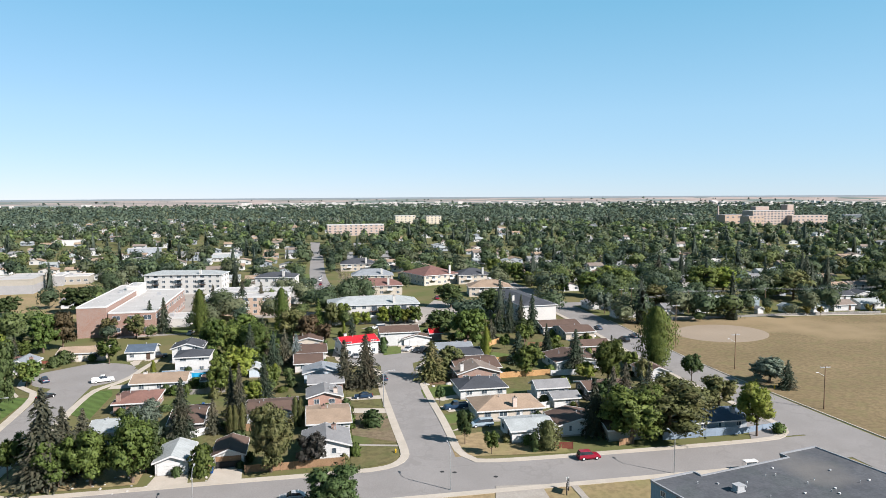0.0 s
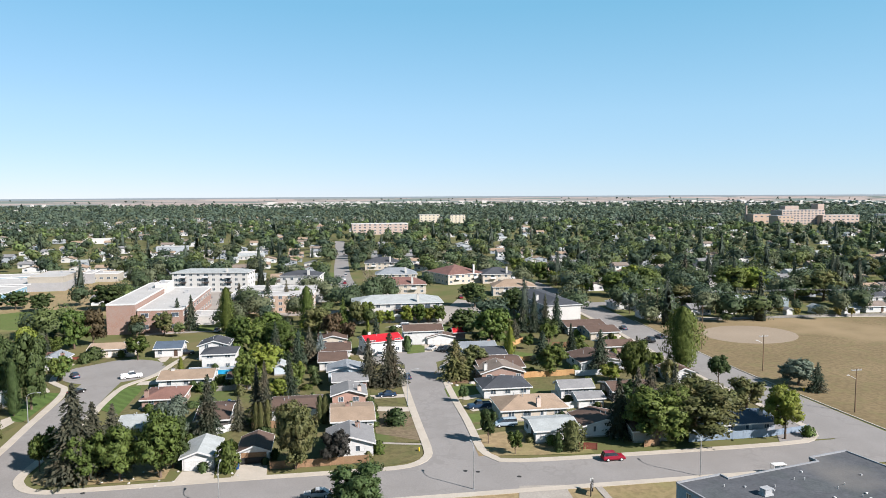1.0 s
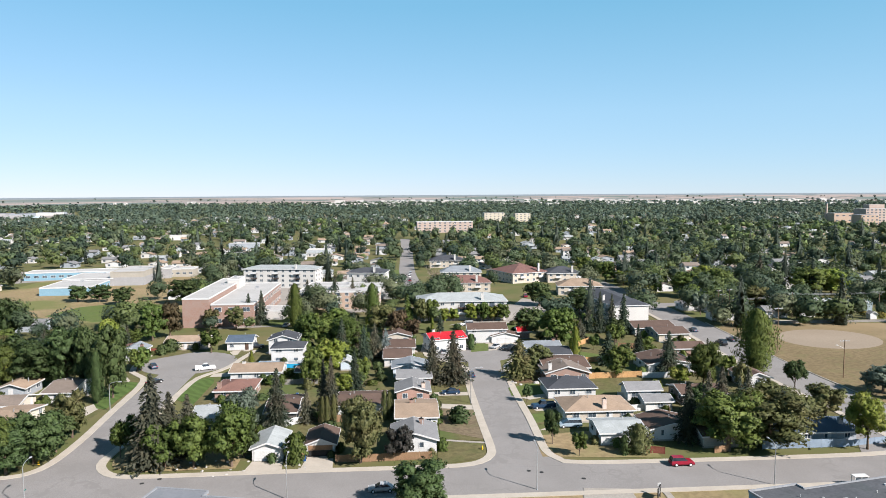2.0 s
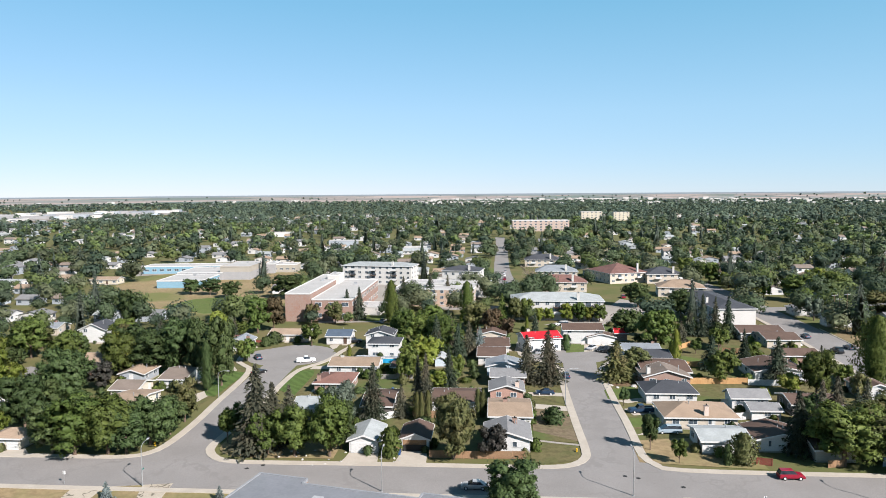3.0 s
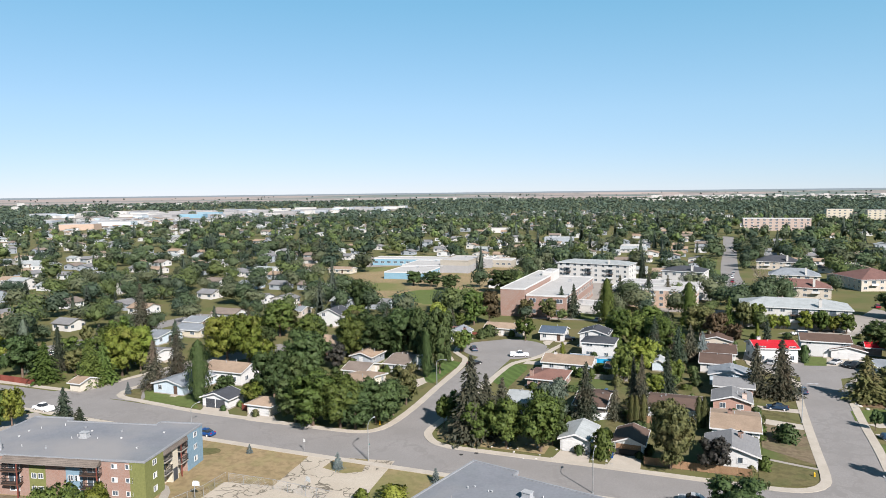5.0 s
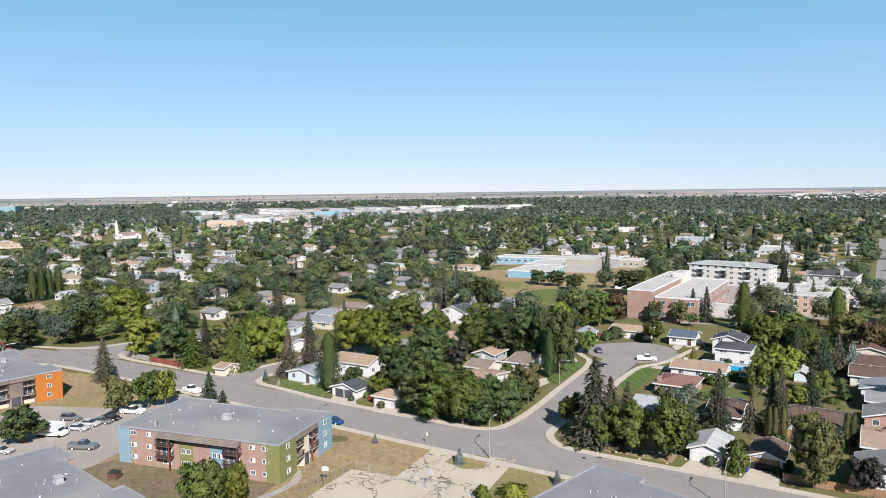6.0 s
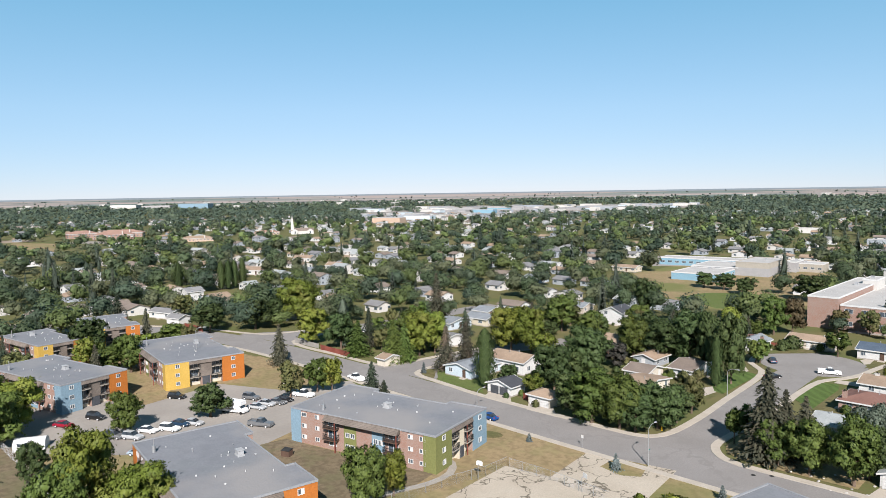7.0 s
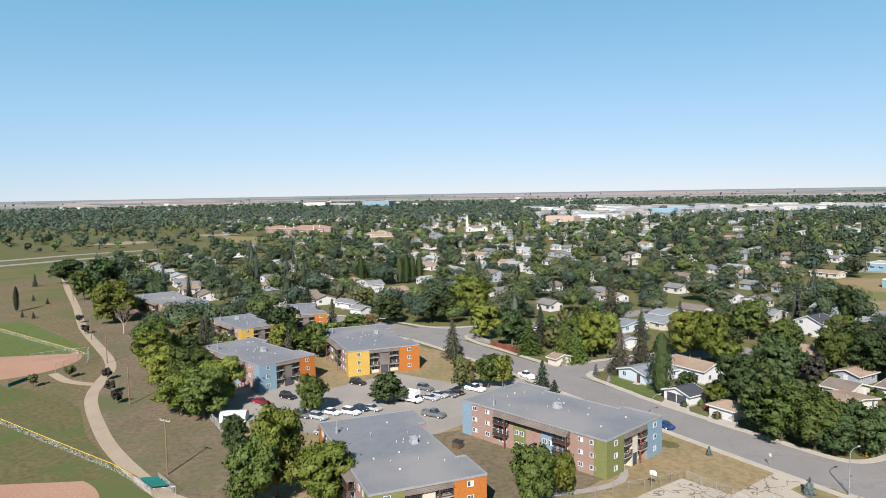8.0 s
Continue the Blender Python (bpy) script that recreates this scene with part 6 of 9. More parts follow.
walkup(-250.0, 88.0, -9.5, 26, 15, near_end="panel_orange", near_other="panel_yellow", far_end="panel_blue", centre="shake")
walkup(68.95, 88.9, 12.2, 34.6, 18.5, near_end="panel_orange", near_other="panel_blue", far_end="panel_blue", cover="roof_flat_dark")
walkup(-21.0, 89.4, -13.0, 34.5, 18.5, near_end="panel_orange", near_other="panel_green", far_end="panel_blue")

# ================================================================ houses between the two side streets
garage(-24.8, 134.0, 6.6, 10, "y", 2.5, 1.2, "pale", "white", ("s", 5.0, 1, "trim_white"), label="white garage with pale shingled gable roof by the street")
half_open = garage(-15.1, 135.2, 6.4, 9.2, "y", 2.4, 1.2, "brown", "white", ("s", 4.6, 1, "wood_fence"), label="white garage with brown roof and half-open door")
# black sheet before the door's lower half, painted in as the shaded opening
part("door_opening", Geo().box(-2.25, -4.36, 0.0, 2.25, -4.30, 1.25), "pipe_black", half_open, "black sheet standing for the shade under the raised door")
house(2.86, 135.65, 9.49, 10.17, "y", 2.7, 1.5, "grey", "white", front="e", stack=(1.5, 2))
house(3.71, 151.09, 9.63, 13.41, "x", 2.7, 1.1, "tan", "white", front="e", stack=(-1, 1))
house(3.32, 167.76, 8.79, 8.9, "y", 2.8, 1.3, "grey", "rose", front="e", stack=(2.5, -3), stack_mat="brick_pale")
house(3.89, 180.42, 9.38, 9.5, "x", 2.8, 1.2, "grey", "rose", front="e")
house(3.34, 190.53, 10.85, 8.78, "y", 2.8, 1.3, "blue_grey", "pale_blue", front="e")
house(-0.31, 204.47, 8.6, 13.19, "x", 2.8, 1.2, "brown", "stucco", front="e")
house(0.67, 217.83, 9.38, 13.23, "x", 2.8, 1.2, "brown", "stucco", front="e", stack=(3, 0))
house(-0.3, 233.1, 9.77, 9.31, "y", 2.8, 1.3, "brown", "beige", front="e")
house(-8.49, 159.82, 11.6, 11.66, "x", 2.7, 1.0, "brown", "white", front="n")
house(-39.95, 173.71, 9.88, 11.38, "x", 2.7, 1.4, "red_brown", "brick", hip=True, front="w", stack=(-3.5, -4.2), label="bungalow with reddish brown hip roof and brick chimney")
house(-38.14, 191.17, 14.16, 11.12, "x", 2.7, 1.2, "tan", "white", front="w", stack=(-4, 0), stack_mat="stucco")
house(-25.79, 157.16, 7.55, 14.03, "x", 2.7, 1.1, "brown", "dark_wall", front="n")
house(-40.01, 152.75, 8.84, 9.5, "x", 2.7, 1.3, "pale", "white", front="w", label="white bungalow with pale grey roof under tall trees")
house(-32.64, 208.61, 10.07, 9.5, "x", 4.9, 1.3, "dark", "white", hip=True, front="w", windows="se", label="two-storey white house with charcoal hip roof")
house(-36.04, 222.16, 9.68, 9.5, "y", 4.6, 1.5, "dark", "white", front="w")
house(-50.7, 228.16, 8.75, 9.5, "x", 2.9, 1.5, "slate", "white", front="s")
house(-68.23, 231.38, 14.09, 9.5, "x", 2.7, 1.2, "tan", "beige", front="s", label="long bungalow with tan roof and pale brick front")
house(-80.5, 216.59, 7.5, 9.5, "y", 2.9, 1.5, "blue_grey", "white", front="e", stack=(3.2, -3))
garage(-84.96, 221.44, 5.41, 6.5, "x", 2.6, 1.0, "maroon", "rose", ("e", 2.6, 1, "trim_white"))
garage(-21.61, 197.98, 3.96, 6.5, "y", 2.4, 1.0, "pale", "pale_blue", None, label="small pale shed with light roof")
garage(-14.85, 198.42, 4.1, 6.5, "y", 2.4, 1.0, "pale", "pale_blue", None, label="small garden shed with pale roof")
garage(-26.21, 190.7, 3.97, 7.6, "x", 2.2, 0.5, "brown", "brick_tan", None, label="low brown pool shed")

# ================================================================ houses east of the first side street
house(14.6, 219.6, 12.4, 9.5, "x", 4.4, 1.5, "red", "white", rot=16, front="s", stack=(-3, 2), stack_mat="stucco", label="white two-storey house with bright red metal roof")
house(29.41, 231.58, 13.73, 9.5, "x", 4.8, 1.5, "brown", "white", front="s", label="white two-storey house with brown gable roof")
garage(35.14, 229.32, 9.82, 6.5, "y", 2.7, 1.2, "brown", "white", ("s", 2.4, 2, "trim_white"))
garage(42.76, 236.34, 4.9, 6.5, "x", 2.6, 1.4, "red", "brick", None, label="small shed with a bright red roof")
house(44.19, 212.57, 11.73, 10.17, "x", 2.8, 1.1, "blue_grey", "grey_wall", front="w", stack=(4, 0))
house(45.67, 203.64, 10.14, 11.64, "x", 2.8, 1.2, "dark", "white", front="w")
house(45.32, 189.83, 13.01, 15.25, "x", 2.8, 1.3, "brown", "grey_wall", front="w")
house(44.17, 181.83, 12.4, 9.5, "y", 2.8, 1.8, "taupe", "brick", front="w", stack=(-4.5, -3), stack_mat="stucco", label="brick bungalow with taupe gable roof")
house(41.75, 168.28, 12.59, 10.43, "x", 2.7, 1.8, "dark", "white", hip=True, front="w", label="white bungalow with charcoal hip roof")
house(43.5, 151.08, 15.74, 11.26, "x", 2.7, 1.9, "tan", "beige", hip=True, front="w", stack=(1.0, -4.6), stack_mat="brick_pale", label="beige bungalow with tan hip roof and stone chimney")
house(43.95, 136.05, 9.89, 9.5, "x", 2.8, 1.0, "pale", "white", front="w", windows="e", label="white house with pale metal roof")
garage(58.33, 162.53, 9, 5.91, "x", 2.8, 1.5, "grey", "white", None, windows="s", label="white garage with pale grey gable roof")
garage(58.87, 154.7, 7.14, 6.5, "x", 2.5, 0.9, "grey", "white", None, windows="s", label="small white garden shed")
house(54.93, 137.91, 10.36, 9.5, "y", 2.6, 1.2, "brown", "white", front="s", windows="w")
house(71.14, 160.27, 11.23, 9.47, "x", 2.7, 1.2, "brown", "dark_wall", front="s")
house(90.73, 172.57, 7.5, 9.5, "y", 2.8, 1.4, "brown", "white", front="e")
house(91.48, 230.2, 11.31, 13.3, "x", 2.8, 1.2, "brown", "beige", front="e")
house(89.03, 241.35, 15.12, 14.32, "x", 2.8, 1.3, "brown", "stucco", front="e")
house(87.71, 206.81, 11.11, 9.98, "x", 2.8, 1.2, "brown", "brick", front="e")
house(74.86, 190.34, 14.29, 13.28, "y", 2.8, 1.4, "brown", "white", front="s")
house(84.15, 133.84, 13.37, 9.5, "x", 2.5, 1.5, "slate", "grey_wall", front="e", stack=(4.2, -2), stack_mat="grey_wall", label="blue-grey corner house with slate roof")
garage(62.65, 131.85, 8.28, 6.41, "x", 2.5, 1.1, "brown", "beige", None)

# ================================================================ houses west of the second side street
garage(-108.42, 131.27, 8.4, 6.5, "y", 2.5, 1.3, "dark", "white", ("s", 2.5, 2, "door_dark"), label="white double garage with charcoal roof and dark doors")
garage(-95.53, 130.2, 7.14, 6.5, "x", 2.5, 1.2, "tan", "cream", ("s", 2.5, 2, "trim_white"), label="cream double garage with tan hip roof", hip=True)
house(-120.52, 150, 13.18, 9.5, "x", 3.6, 1.6, "tan", "white", front="s", label="white split-level house with tan gable roof")
house(-126.96, 139.7, 10.29, 13.58, "y", 2.7, 1.3, "blue_grey", "pale_blue", front="s", label="pale blue bungalow with blue-grey roof")
house(-89.51, 164.91, 7.5, 9.5, "x", 2.7, 1.3, "taupe", "cream", front="e")
house(-83.82, 154.4, 8.02, 14.3, "x", 2.6, 1.0, "tan", "cream", front="e")
house(-81.89, 176.9, 7.61, 14.48, "x", 2.8, 1.2, "taupe", "white", front="e")
house(-134.26, 227.45, 9.92, 9.5, "y", 4.6, 2.2, "dark", "white", front="s", label="white house with steep charcoal gable")
house(-109.8, 185.7, 7.5, 11.84, "x", 4.4, 1.4, "tan", "white", front="s")
house(-171.82, 194.62, 11.47, 9.5, "x", 2.8, 1.4, "blue_grey", "stucco_cream", front="e", stack=(3.5, 1))
house(-180.5, 207.74, 8.51, 10.58, "x", 2.8, 1.3, "blue_grey", "stucco_cream", front="e")
house(-174.64, 182.03, 7.5, 12.55, "x", 2.8, 1.2, "blue_grey", "pale_blue", front="e")
house(-156.57, 159.91, 7.5, 12.03, "x", 2.8, 1.2, "grey", "white", front="e")
house(-95.19, 179.42, 7.5, 9.5, "y", 2.7, 1.2, "tan", "grey_wall", front="s")
garage(-151.22, 129.96, 4.41, 6.66, "x", 2.5, 1.0, "tan", "cream", None)

# foundation shrubs along the house fronts
rng_shrub = random.Random(21)
SHRUBS = [(cx, cy, hx, hy) for cx, cy, hx, hy, c, s in TAKEN if 3 < hx < 8.5 and 3 < hy < 8.5 and abs(s) < 0.01 and cy > 128]

# ================================================================ larger buildings beyond the houses
block("brick_building", -75.6, 296.0, 9.8, 63, 11.0, "brick", "roof_flat_pale", 0, "large red brick building with flat pale roof", 2, "", units=9)
block("brick_building", -62.4, 296.5, 15.8, 62, 8.6, "brick", "roof_flat_pale", 0, "red brick building wing with flat pale roof", 2, "es", 5.0, (2.6, 1.6), units=16)
block("roof_house", -72.0, 316.0, 5, 12, 12.6, "stucco", "roof_flat_pale", 0, "white rooftop plant room on the brick building", 1, "", units=2)
block("apartment_building", -25.5, 307.5, 35, 12, 7.6, "brick_tan", "roof_flat_pale", -4, "three-storey tan brick apartment building with white balconies", 3, "se", 3.8, (1.5, 1.3), "s", units=6)
block("office_building", -22.0, 337.0, 42, 14, 6.3, "stucco", "roof_flat_pale", -6, "white two-storey flat-roofed building", 2, "se", 4.5, (1.6, 1.3), units=6)
block("shop_building", -50.48, 285.13, 11, 12, 3.6, "stucco", "roof_flat_pale", -6, "low white building with flat roof", 1, "", units=2)


def hip_block(cx, cy, lx, ly, h, roof, wall, rot=0, storeys=3, up=2.0, label="", balconies="s", hip=True):
    """A low apartment house with a shingled hip or gable roof."""
    e = thing("apartment_building", cx, cy, rot, label, "building", "low apartment houses")
    take(cx, cy, lx / 2, ly / 2, rot)
    clear_front(cx, cy, lx, ly + math.hypot(cx, cy) * 0.09)
    part("wall", wall_geo(lx, ly, -0.3, h, up, hip, "x"), wall, e)
    part("roof", roof_geo(lx, ly, h, up, hip, axis="x"), "roof_" + roof, e)
    part("fascia", fascia_geo(lx, ly, h, up, hip, "x"), "trim_white", e)
    a, b = lx / 2 - 0.5, ly / 2 - 0.5
    fh = h / storeys
    for x, y, turn, half, side in ((0, -b, 0, a, "s"), (a, 0, 90, b, "e") if cx < 20 else (-a, 0, -90, b, "w")):
        n = max(1, int(half * 2 / 3.6))
        c, s = math.cos(radians(turn)), math.sin(radians(turn))
        for k in range(n):
            u = (k + 0.5) / n * 2 * half - half
            for f in range(storeys):
                if side in balconies and k % 3 == 1:
                    if f:
                        balcony(e, x + c * u, y + s * u, f * fh + 0.1, turn, 3.2, 1.4, solid=f % 2 == 1)
                else:
                    add_window(e, x + c * u, y + s * u, f * fh + fh * 0.35, turn, 1.5, 1.3)
    chimney(e, a * 0.45, -b + 0.8, h + up + 0.8, "stucco", 1.0, 0.9, base=h - 1)
    return e


hip_block(-61.5, 380.0, 40, 15, 10.2, "pale", "stucco", -9, 4, 1.6, "white four-storey apartment building with balconies")
hip_block(-15.0, 357.0, 20, 15, 10.2, "dark", "stucco", -9, 3, 2.0, "white three-storey building with dark hip roof", balconies="")
hip_block(25.2, 278.0, 36, 17, 7.6, "pale", "stucco", -1, 3, 2.4, "long white three-storey apartment house with pale roof")
hip_block(34.21, 353.61, 26, 14, 4.8, "maroon", "beige", -3, 2, 3.2, "beige apartment house with maroon hip roof")
hip_block(36.21, 400.22, 24, 14, 4.8, "blue_grey", "beige", -3, 2, 3.2, "apartment house with blue-grey hip roof")
hip_block(33.14, 469.13, 24, 16, 4.8, "dark", "beige", -3, 2, 3.4, "apartment house with charcoal hip roof")
hip_block(69.27, 392.46, 24, 26, 5.6, "maroon", "beige", 20, 2, 4.2, "beige apartment house with maroon hip roof")
hip_block(92.12, 387.09, 20, 17, 5.2, "dark", "beige", 0, 2, 3.2, "beige apartment house with charcoal hip roof")
hip_block(88.84, 336.95, 22, 15, 4.6, "tan", "beige", -8, 2, 3.0, "apartment house with tan hip roof")
hip_block(84.5, 272.5, 43, 15, 8.0, "dark", "stucco", -86, 3, 1.6, "white apartment house with a long dark roof and balconies", hip=True)

# school with blue walls
block("school_building", -166.5, 371.5, 24, 29, 4.0, "school_blue", "roof_flat_pale", 4, "low school wing with pale blue walls", 1, "e", 4.2, (2.4, 1.2), units=4)
block("school_building", -192.0, 432.0, 54, 16, 4.6, "school_blue", "roof_flat_pale", 8, "long blue-walled school wing with white windows", 1, "s", 4.5, (2.6, 1.3), units=6)
block("school_building", -170.0, 406.0, 26, 30, 4.3, "block_grey", "roof_flat_pale", 4, "pale grey school link building", 1, "", units=7)
gym = block("gymnasium", -149.5, 409.5, 17.5, 33, 7.6, "block_tan", "roof_flat_pale", 3, "gymnasium of grey block with a tan upper band", 1, "", units=3, parapet="block_tan")
part("lower_wall", Geo().box(-8.83, -16.58, -0.3, 8.83, 16.58, 4.6), "block_grey", gym)
block("school_building", -131.0, 436.0, 15, 12, 5.0, "block_tan", "roof_flat_pale", 3, "low tan brick school annex", 1, "s", 3.4, (2.0, 1.2), units=2)
block("school_building", -139.0, 432.0, 6, 16, 6.0, "block_grey", "roof_flat_pale", 3, "grey block school annex beside the gymnasium", 1, "", units=1)

# far landmarks
block("hospital", 711.47, 982.31, 72, 28, 22.5, "hospital_brick", "roof_flat_pale", 0, "large pinkish tan hospital building with rows of windows", 6, "s", 6.0, (3.4, 1.9), units=2)
block("hospital_tower", 724.98, 1022.28, 24, 14, 28.0, "hospital_brick", "roof_flat_pale", 0, "tan penthouse storey of the hospital", 6, "", units=0)
block("hospital_tower", 765.59, 1009.23, 11, 16, 31.0, "hospital_brick", "roof_flat_pale", 0, "tan hospital stair tower", 6, "", units=0)
block("hospital_wing", 765.77, 965.12, 62, 18, 15.0, "hospital_brick", "roof_flat_pale", 0, "tan and brown hospital wing", 3, "s", 7.0, (3.6, 2.0), units=1)
block("hospital_wing", 665.42, 955.61, 26, 22, 15.0, "brick_tan", "roof_flat", 0, "brown brick hospital entrance wing", 3, "s", 6.0, (3.0, 1.8), units=1)
block("hospital_wing", 683.17, 1035.72, 40, 26, 15.0, "brick_tan", "roof_flat", 0, "low brown brick hospital wing", 2, "s", 9.0, (4.0, 2.0), units=1)
stack = thing("chimney", 662.96, 1042.22, 0, "tall tan brick boiler chimney", "chimney")
part("shaft", Geo().tube((0, 0, 0), (0, 0, 29), 1.9, 1.4, 12), "hospital_brick", stack)
part("rim", Geo().tube((0, 0, 29.0), (0, 0, 29.8), 1.6, 1.6, 12), "block_grey", stack)
block("apartment_building", 59.44, 882.12, 70, 20, 13.5, "hospital_brick", "roof_flat_pale", 2, "long tan brick apartment block", 4, "s", 6.0, (2.6, 1.6), units=2)
block("apartment_building", 160.12, 1156.82, 34, 20, 16.0, "stucco_cream", "roof_flat_pale", 2, "pale concrete apartment tower block", 4, "s", 6.0, (2.6, 1.6), units=0)
block("apartment_building", 213.06, 1186.82, 26, 18, 14.0, "stucco_cream", "roof_flat_pale", 2, "pale concrete apartment tower block", 4, "s", 6.0, (2.6, 1.6), units=0)
hip_block(-842.0, 309.0, 44, 25, 5.4, "salmon", "brick", 66, 2, 3.4, "two-storey brick care home with salmon shingle roof", balconies="s")
hip_block(-878.0, 331.0, 52, 25, 5.4, "salmon", "brick", 60, 2, 3.4, "brick care home wing with salmon shingle roof", balconies="")
hip_block(-902.0, 294.0, 36, 25, 5.4, "salmon", "brick", 74, 2, 3.4, "brick care home wing with salmon shingle roof", balconies="")
hip_block(-714.0, 348.0, 34, 17, 3.6, "tan", "brick_tan", 64, 1, 2.4, "low tan brick clinic with a broad tan roof", balconies="")
hip_block(-742.0, 450.0, 30, 17, 3.4, "salmon", "brick_tan", 58, 1, 2.6, "low brick hall with a salmon hip roof", balconies="")
patch("care_field", [(-722, 172), (-684, 198), (-812, 240), (-880, 214)], "dry_grass", "open dry tan sports field", "grass", z=0.2)
patch("care_lot", [(-806, 244), (-738, 286), (-752, 304), (-838, 268)], "lot", "pale gravel lot before the care home", "parking", z=0.2)
patch("care_lawn", [(-1150, 400), (-1005, 410), (-985, 446), (-1110, 455)], "worn_lawn", "open pale green lawn among trees", "grass", z=0.2)
take(-775, 207, 92, 26, -14)
take(-785, 275, 56, 22, 32)
take(-1062, 428, 82, 26, 4)


def church(x, y, rot):
    e = thing("church", x, y, rot, "white church with gabled wings and a tall spire", "church")
    take(x, y, 17, 12, rot)
    clear_front(x, y, 34, 95)
    part("wall", wall_geo(28, 13, -0.3, 4.2, 3.2, False, "x"), "stucco", e)
    part("roof", roof_geo(28, 13, 4.2, 3.2, False, axis="x"), "roof_taupe", e)
    for dx in (-8.5, 9.5):
        part("gable_wing", Geo().add([(p[0] + dx, p[1] - 5.2, p[2]) for p in wall_geo(8.5, 8, -0.3, 4.0, 3.0, False, "y").v], wall_geo(8.5, 8, -0.3, 4.0, 3.0, False, "y").f), "stucco", e, "white gabled wing")
        g = roof_geo(8.5, 8, 4.0, 3.0, False, axis="y")
        part("gable_roof", Geo().add([(p[0] + dx, p[1] - 5.2, p[2]) for p in g.v], g.f), "roof_taupe", e)
        part("window", Geo().box(dx - 0.8, -8.9, 1.0, dx + 0.8, -8.7, 3.6), "window_glass", e)
    part("tower", Geo().box(-13.5, -5.0, -0.3, -10.1, -1.6, 11.0), "stucco", e)
    part("belfry", Geo().box(-13.9, -5.4, 11.0, -9.7, -1.2, 11.5).box(-13.1, -4.6, 11.5, -10.5, -2.0, 14.0), "stucco", e)
    part("spire", Geo().tube((-11.8, -3.3, 14.0), (-11.8, -3.3, 23.0), 1.6, 0.1, 8), "stucco", e)


church(-722.0, 487.0, 56)

# houses along the field's north side and beyond the apartment blocks
garage(125.5, 262.0, 10.5, 7, "x", 2.6, 1.2, "taupe", "white", None, windows="s")
house(179.94, 278.8, 24, 11, "x", 2.9, 1.4, "pale", "stucco", front="s", label="long white bungalow with pale roof by the field")
garage(161.54, 265.93, 6.5, 6.5, "y", 2.6, 1.3, "pale", "white", ("s", 2.4, 2, "trim_white"))
garage(176.7, 267.13, 7.5, 7, "y", 2.6, 1.3, "pale", "white", ("s", 5.0, 1, "trim_white"))
garage(183.16, 256.97, 3.6, 3.6, "y", 2.3, 1.0, "grey", "white", None, label="small white shed by the field")
garage(197.6, 258.43, 6, 6, "y", 2.5, 1.3, "pale", "white", ("s", 2.4, 1, "trim_white"))
garage(209.37, 255.77, 8, 6.5, "x", 2.5, 1.2, "pale", "white", None, windows="s")
house(222.09, 258.71, 11, 9, "x", 2.8, 1.6, "taupe", "white", front="s")
house(237.17, 260.11, 13, 9, "x", 2.8, 1.5, "pale", "white", front="s")
house(241.75, 281.83, 13, 9, "x", 2.8, 1.6, "dark", "white", front="s")
house(254.53, 282.69, 12, 9, "y", 2.8, 1.6, "dark", "white", front="s")
house(279.84, 312.93, 14, 9, "x", 2.8, 1.5, "taupe", "stucco", front="s")
house(264.09, 311.97, 13, 9, "x", 2.8, 1.5, "tan", "rose", front="s")
house(243.75, 354.81, 14, 9, "x", 2.8, 1.5, "pale", "white", front="s")
house(124.12, 285.78, 12, 9, "y", 2.8, 1.5, "grey", "white", front="s")
house(256.67, 436.31, 16, 10, "x", 2.8, 1.6, "pale", "white", front="s")
house(237.78, 421.31, 14, 10, "y", 2.8, 1.6, "dark", "white", front="s")
house(-61.55, 558.85, 20, 12, "x", 3.2, 2.0, "pale", "stucco", front="s")
house(-316.25, 101.23, 15, 9, "x", 2.8, 1.4, "taupe", "white", front="s", label="white bungalow with taupe roof by the curving street")
house(-279.77, 121.9, 14, 8, "x", 2.8, 1.2, "grey", "white", front="s", rot=15)
garage(-263.13, 119.09, 8, 6.5, "x", 2.6, 1.3, "grey", "white", ("s", 2.4, 2, "trim_white"), rot=15)
house(-368.23, 143.87, 10, 9, "y", 2.8, 1.6, "taupe", "white", front="s")
house(-335.69, 139.63, 11, 9, "x", 2.8, 1.3, "taupe", "stucco", front="s")
house(-317.25, 150.69, 9, 9, "y", 4.4, 1.8, "grey", "white", front="s")
house(-535.51, 73.87, 14, 10, "x", 3.0, 1.6, "pale", "white", front="s")
garage(-441.92, 105.79, 9, 8, "x", 2.8, 1.5, "blue_grey", "pale_blue", ("s", 2.4, 2, "trim_white"))
house(-312.48, 84.07, 12, 9, "x", 2.8, 1.4, "taupe", "beige", front="s")
house(-227.38, 301.26, 12, 9, "x", 2.8, 1.5, "blue_grey", "pale_blue", front="s")
house(-263.39, 267.04, 11, 9, "y", 2.8, 1.5, "tan", "beige", front="s")
house(-282.79, 261.38, 11, 9, "x", 4.4, 1.6, "taupe", "stucco", front="s")
house(-261.89, 362.21, 14, 9, "x", 2.8, 1.4, "pale", "white", front="s")
house(-160.38, 239.07, 13, 9, "x", 2.8, 1.4, "blue_grey", "beige", front="s", stack=(3, 0))
house(-214.88, 374.52, 16, 9, "x", 2.8, 1.3, "tan", "stucco_cream", front="s")
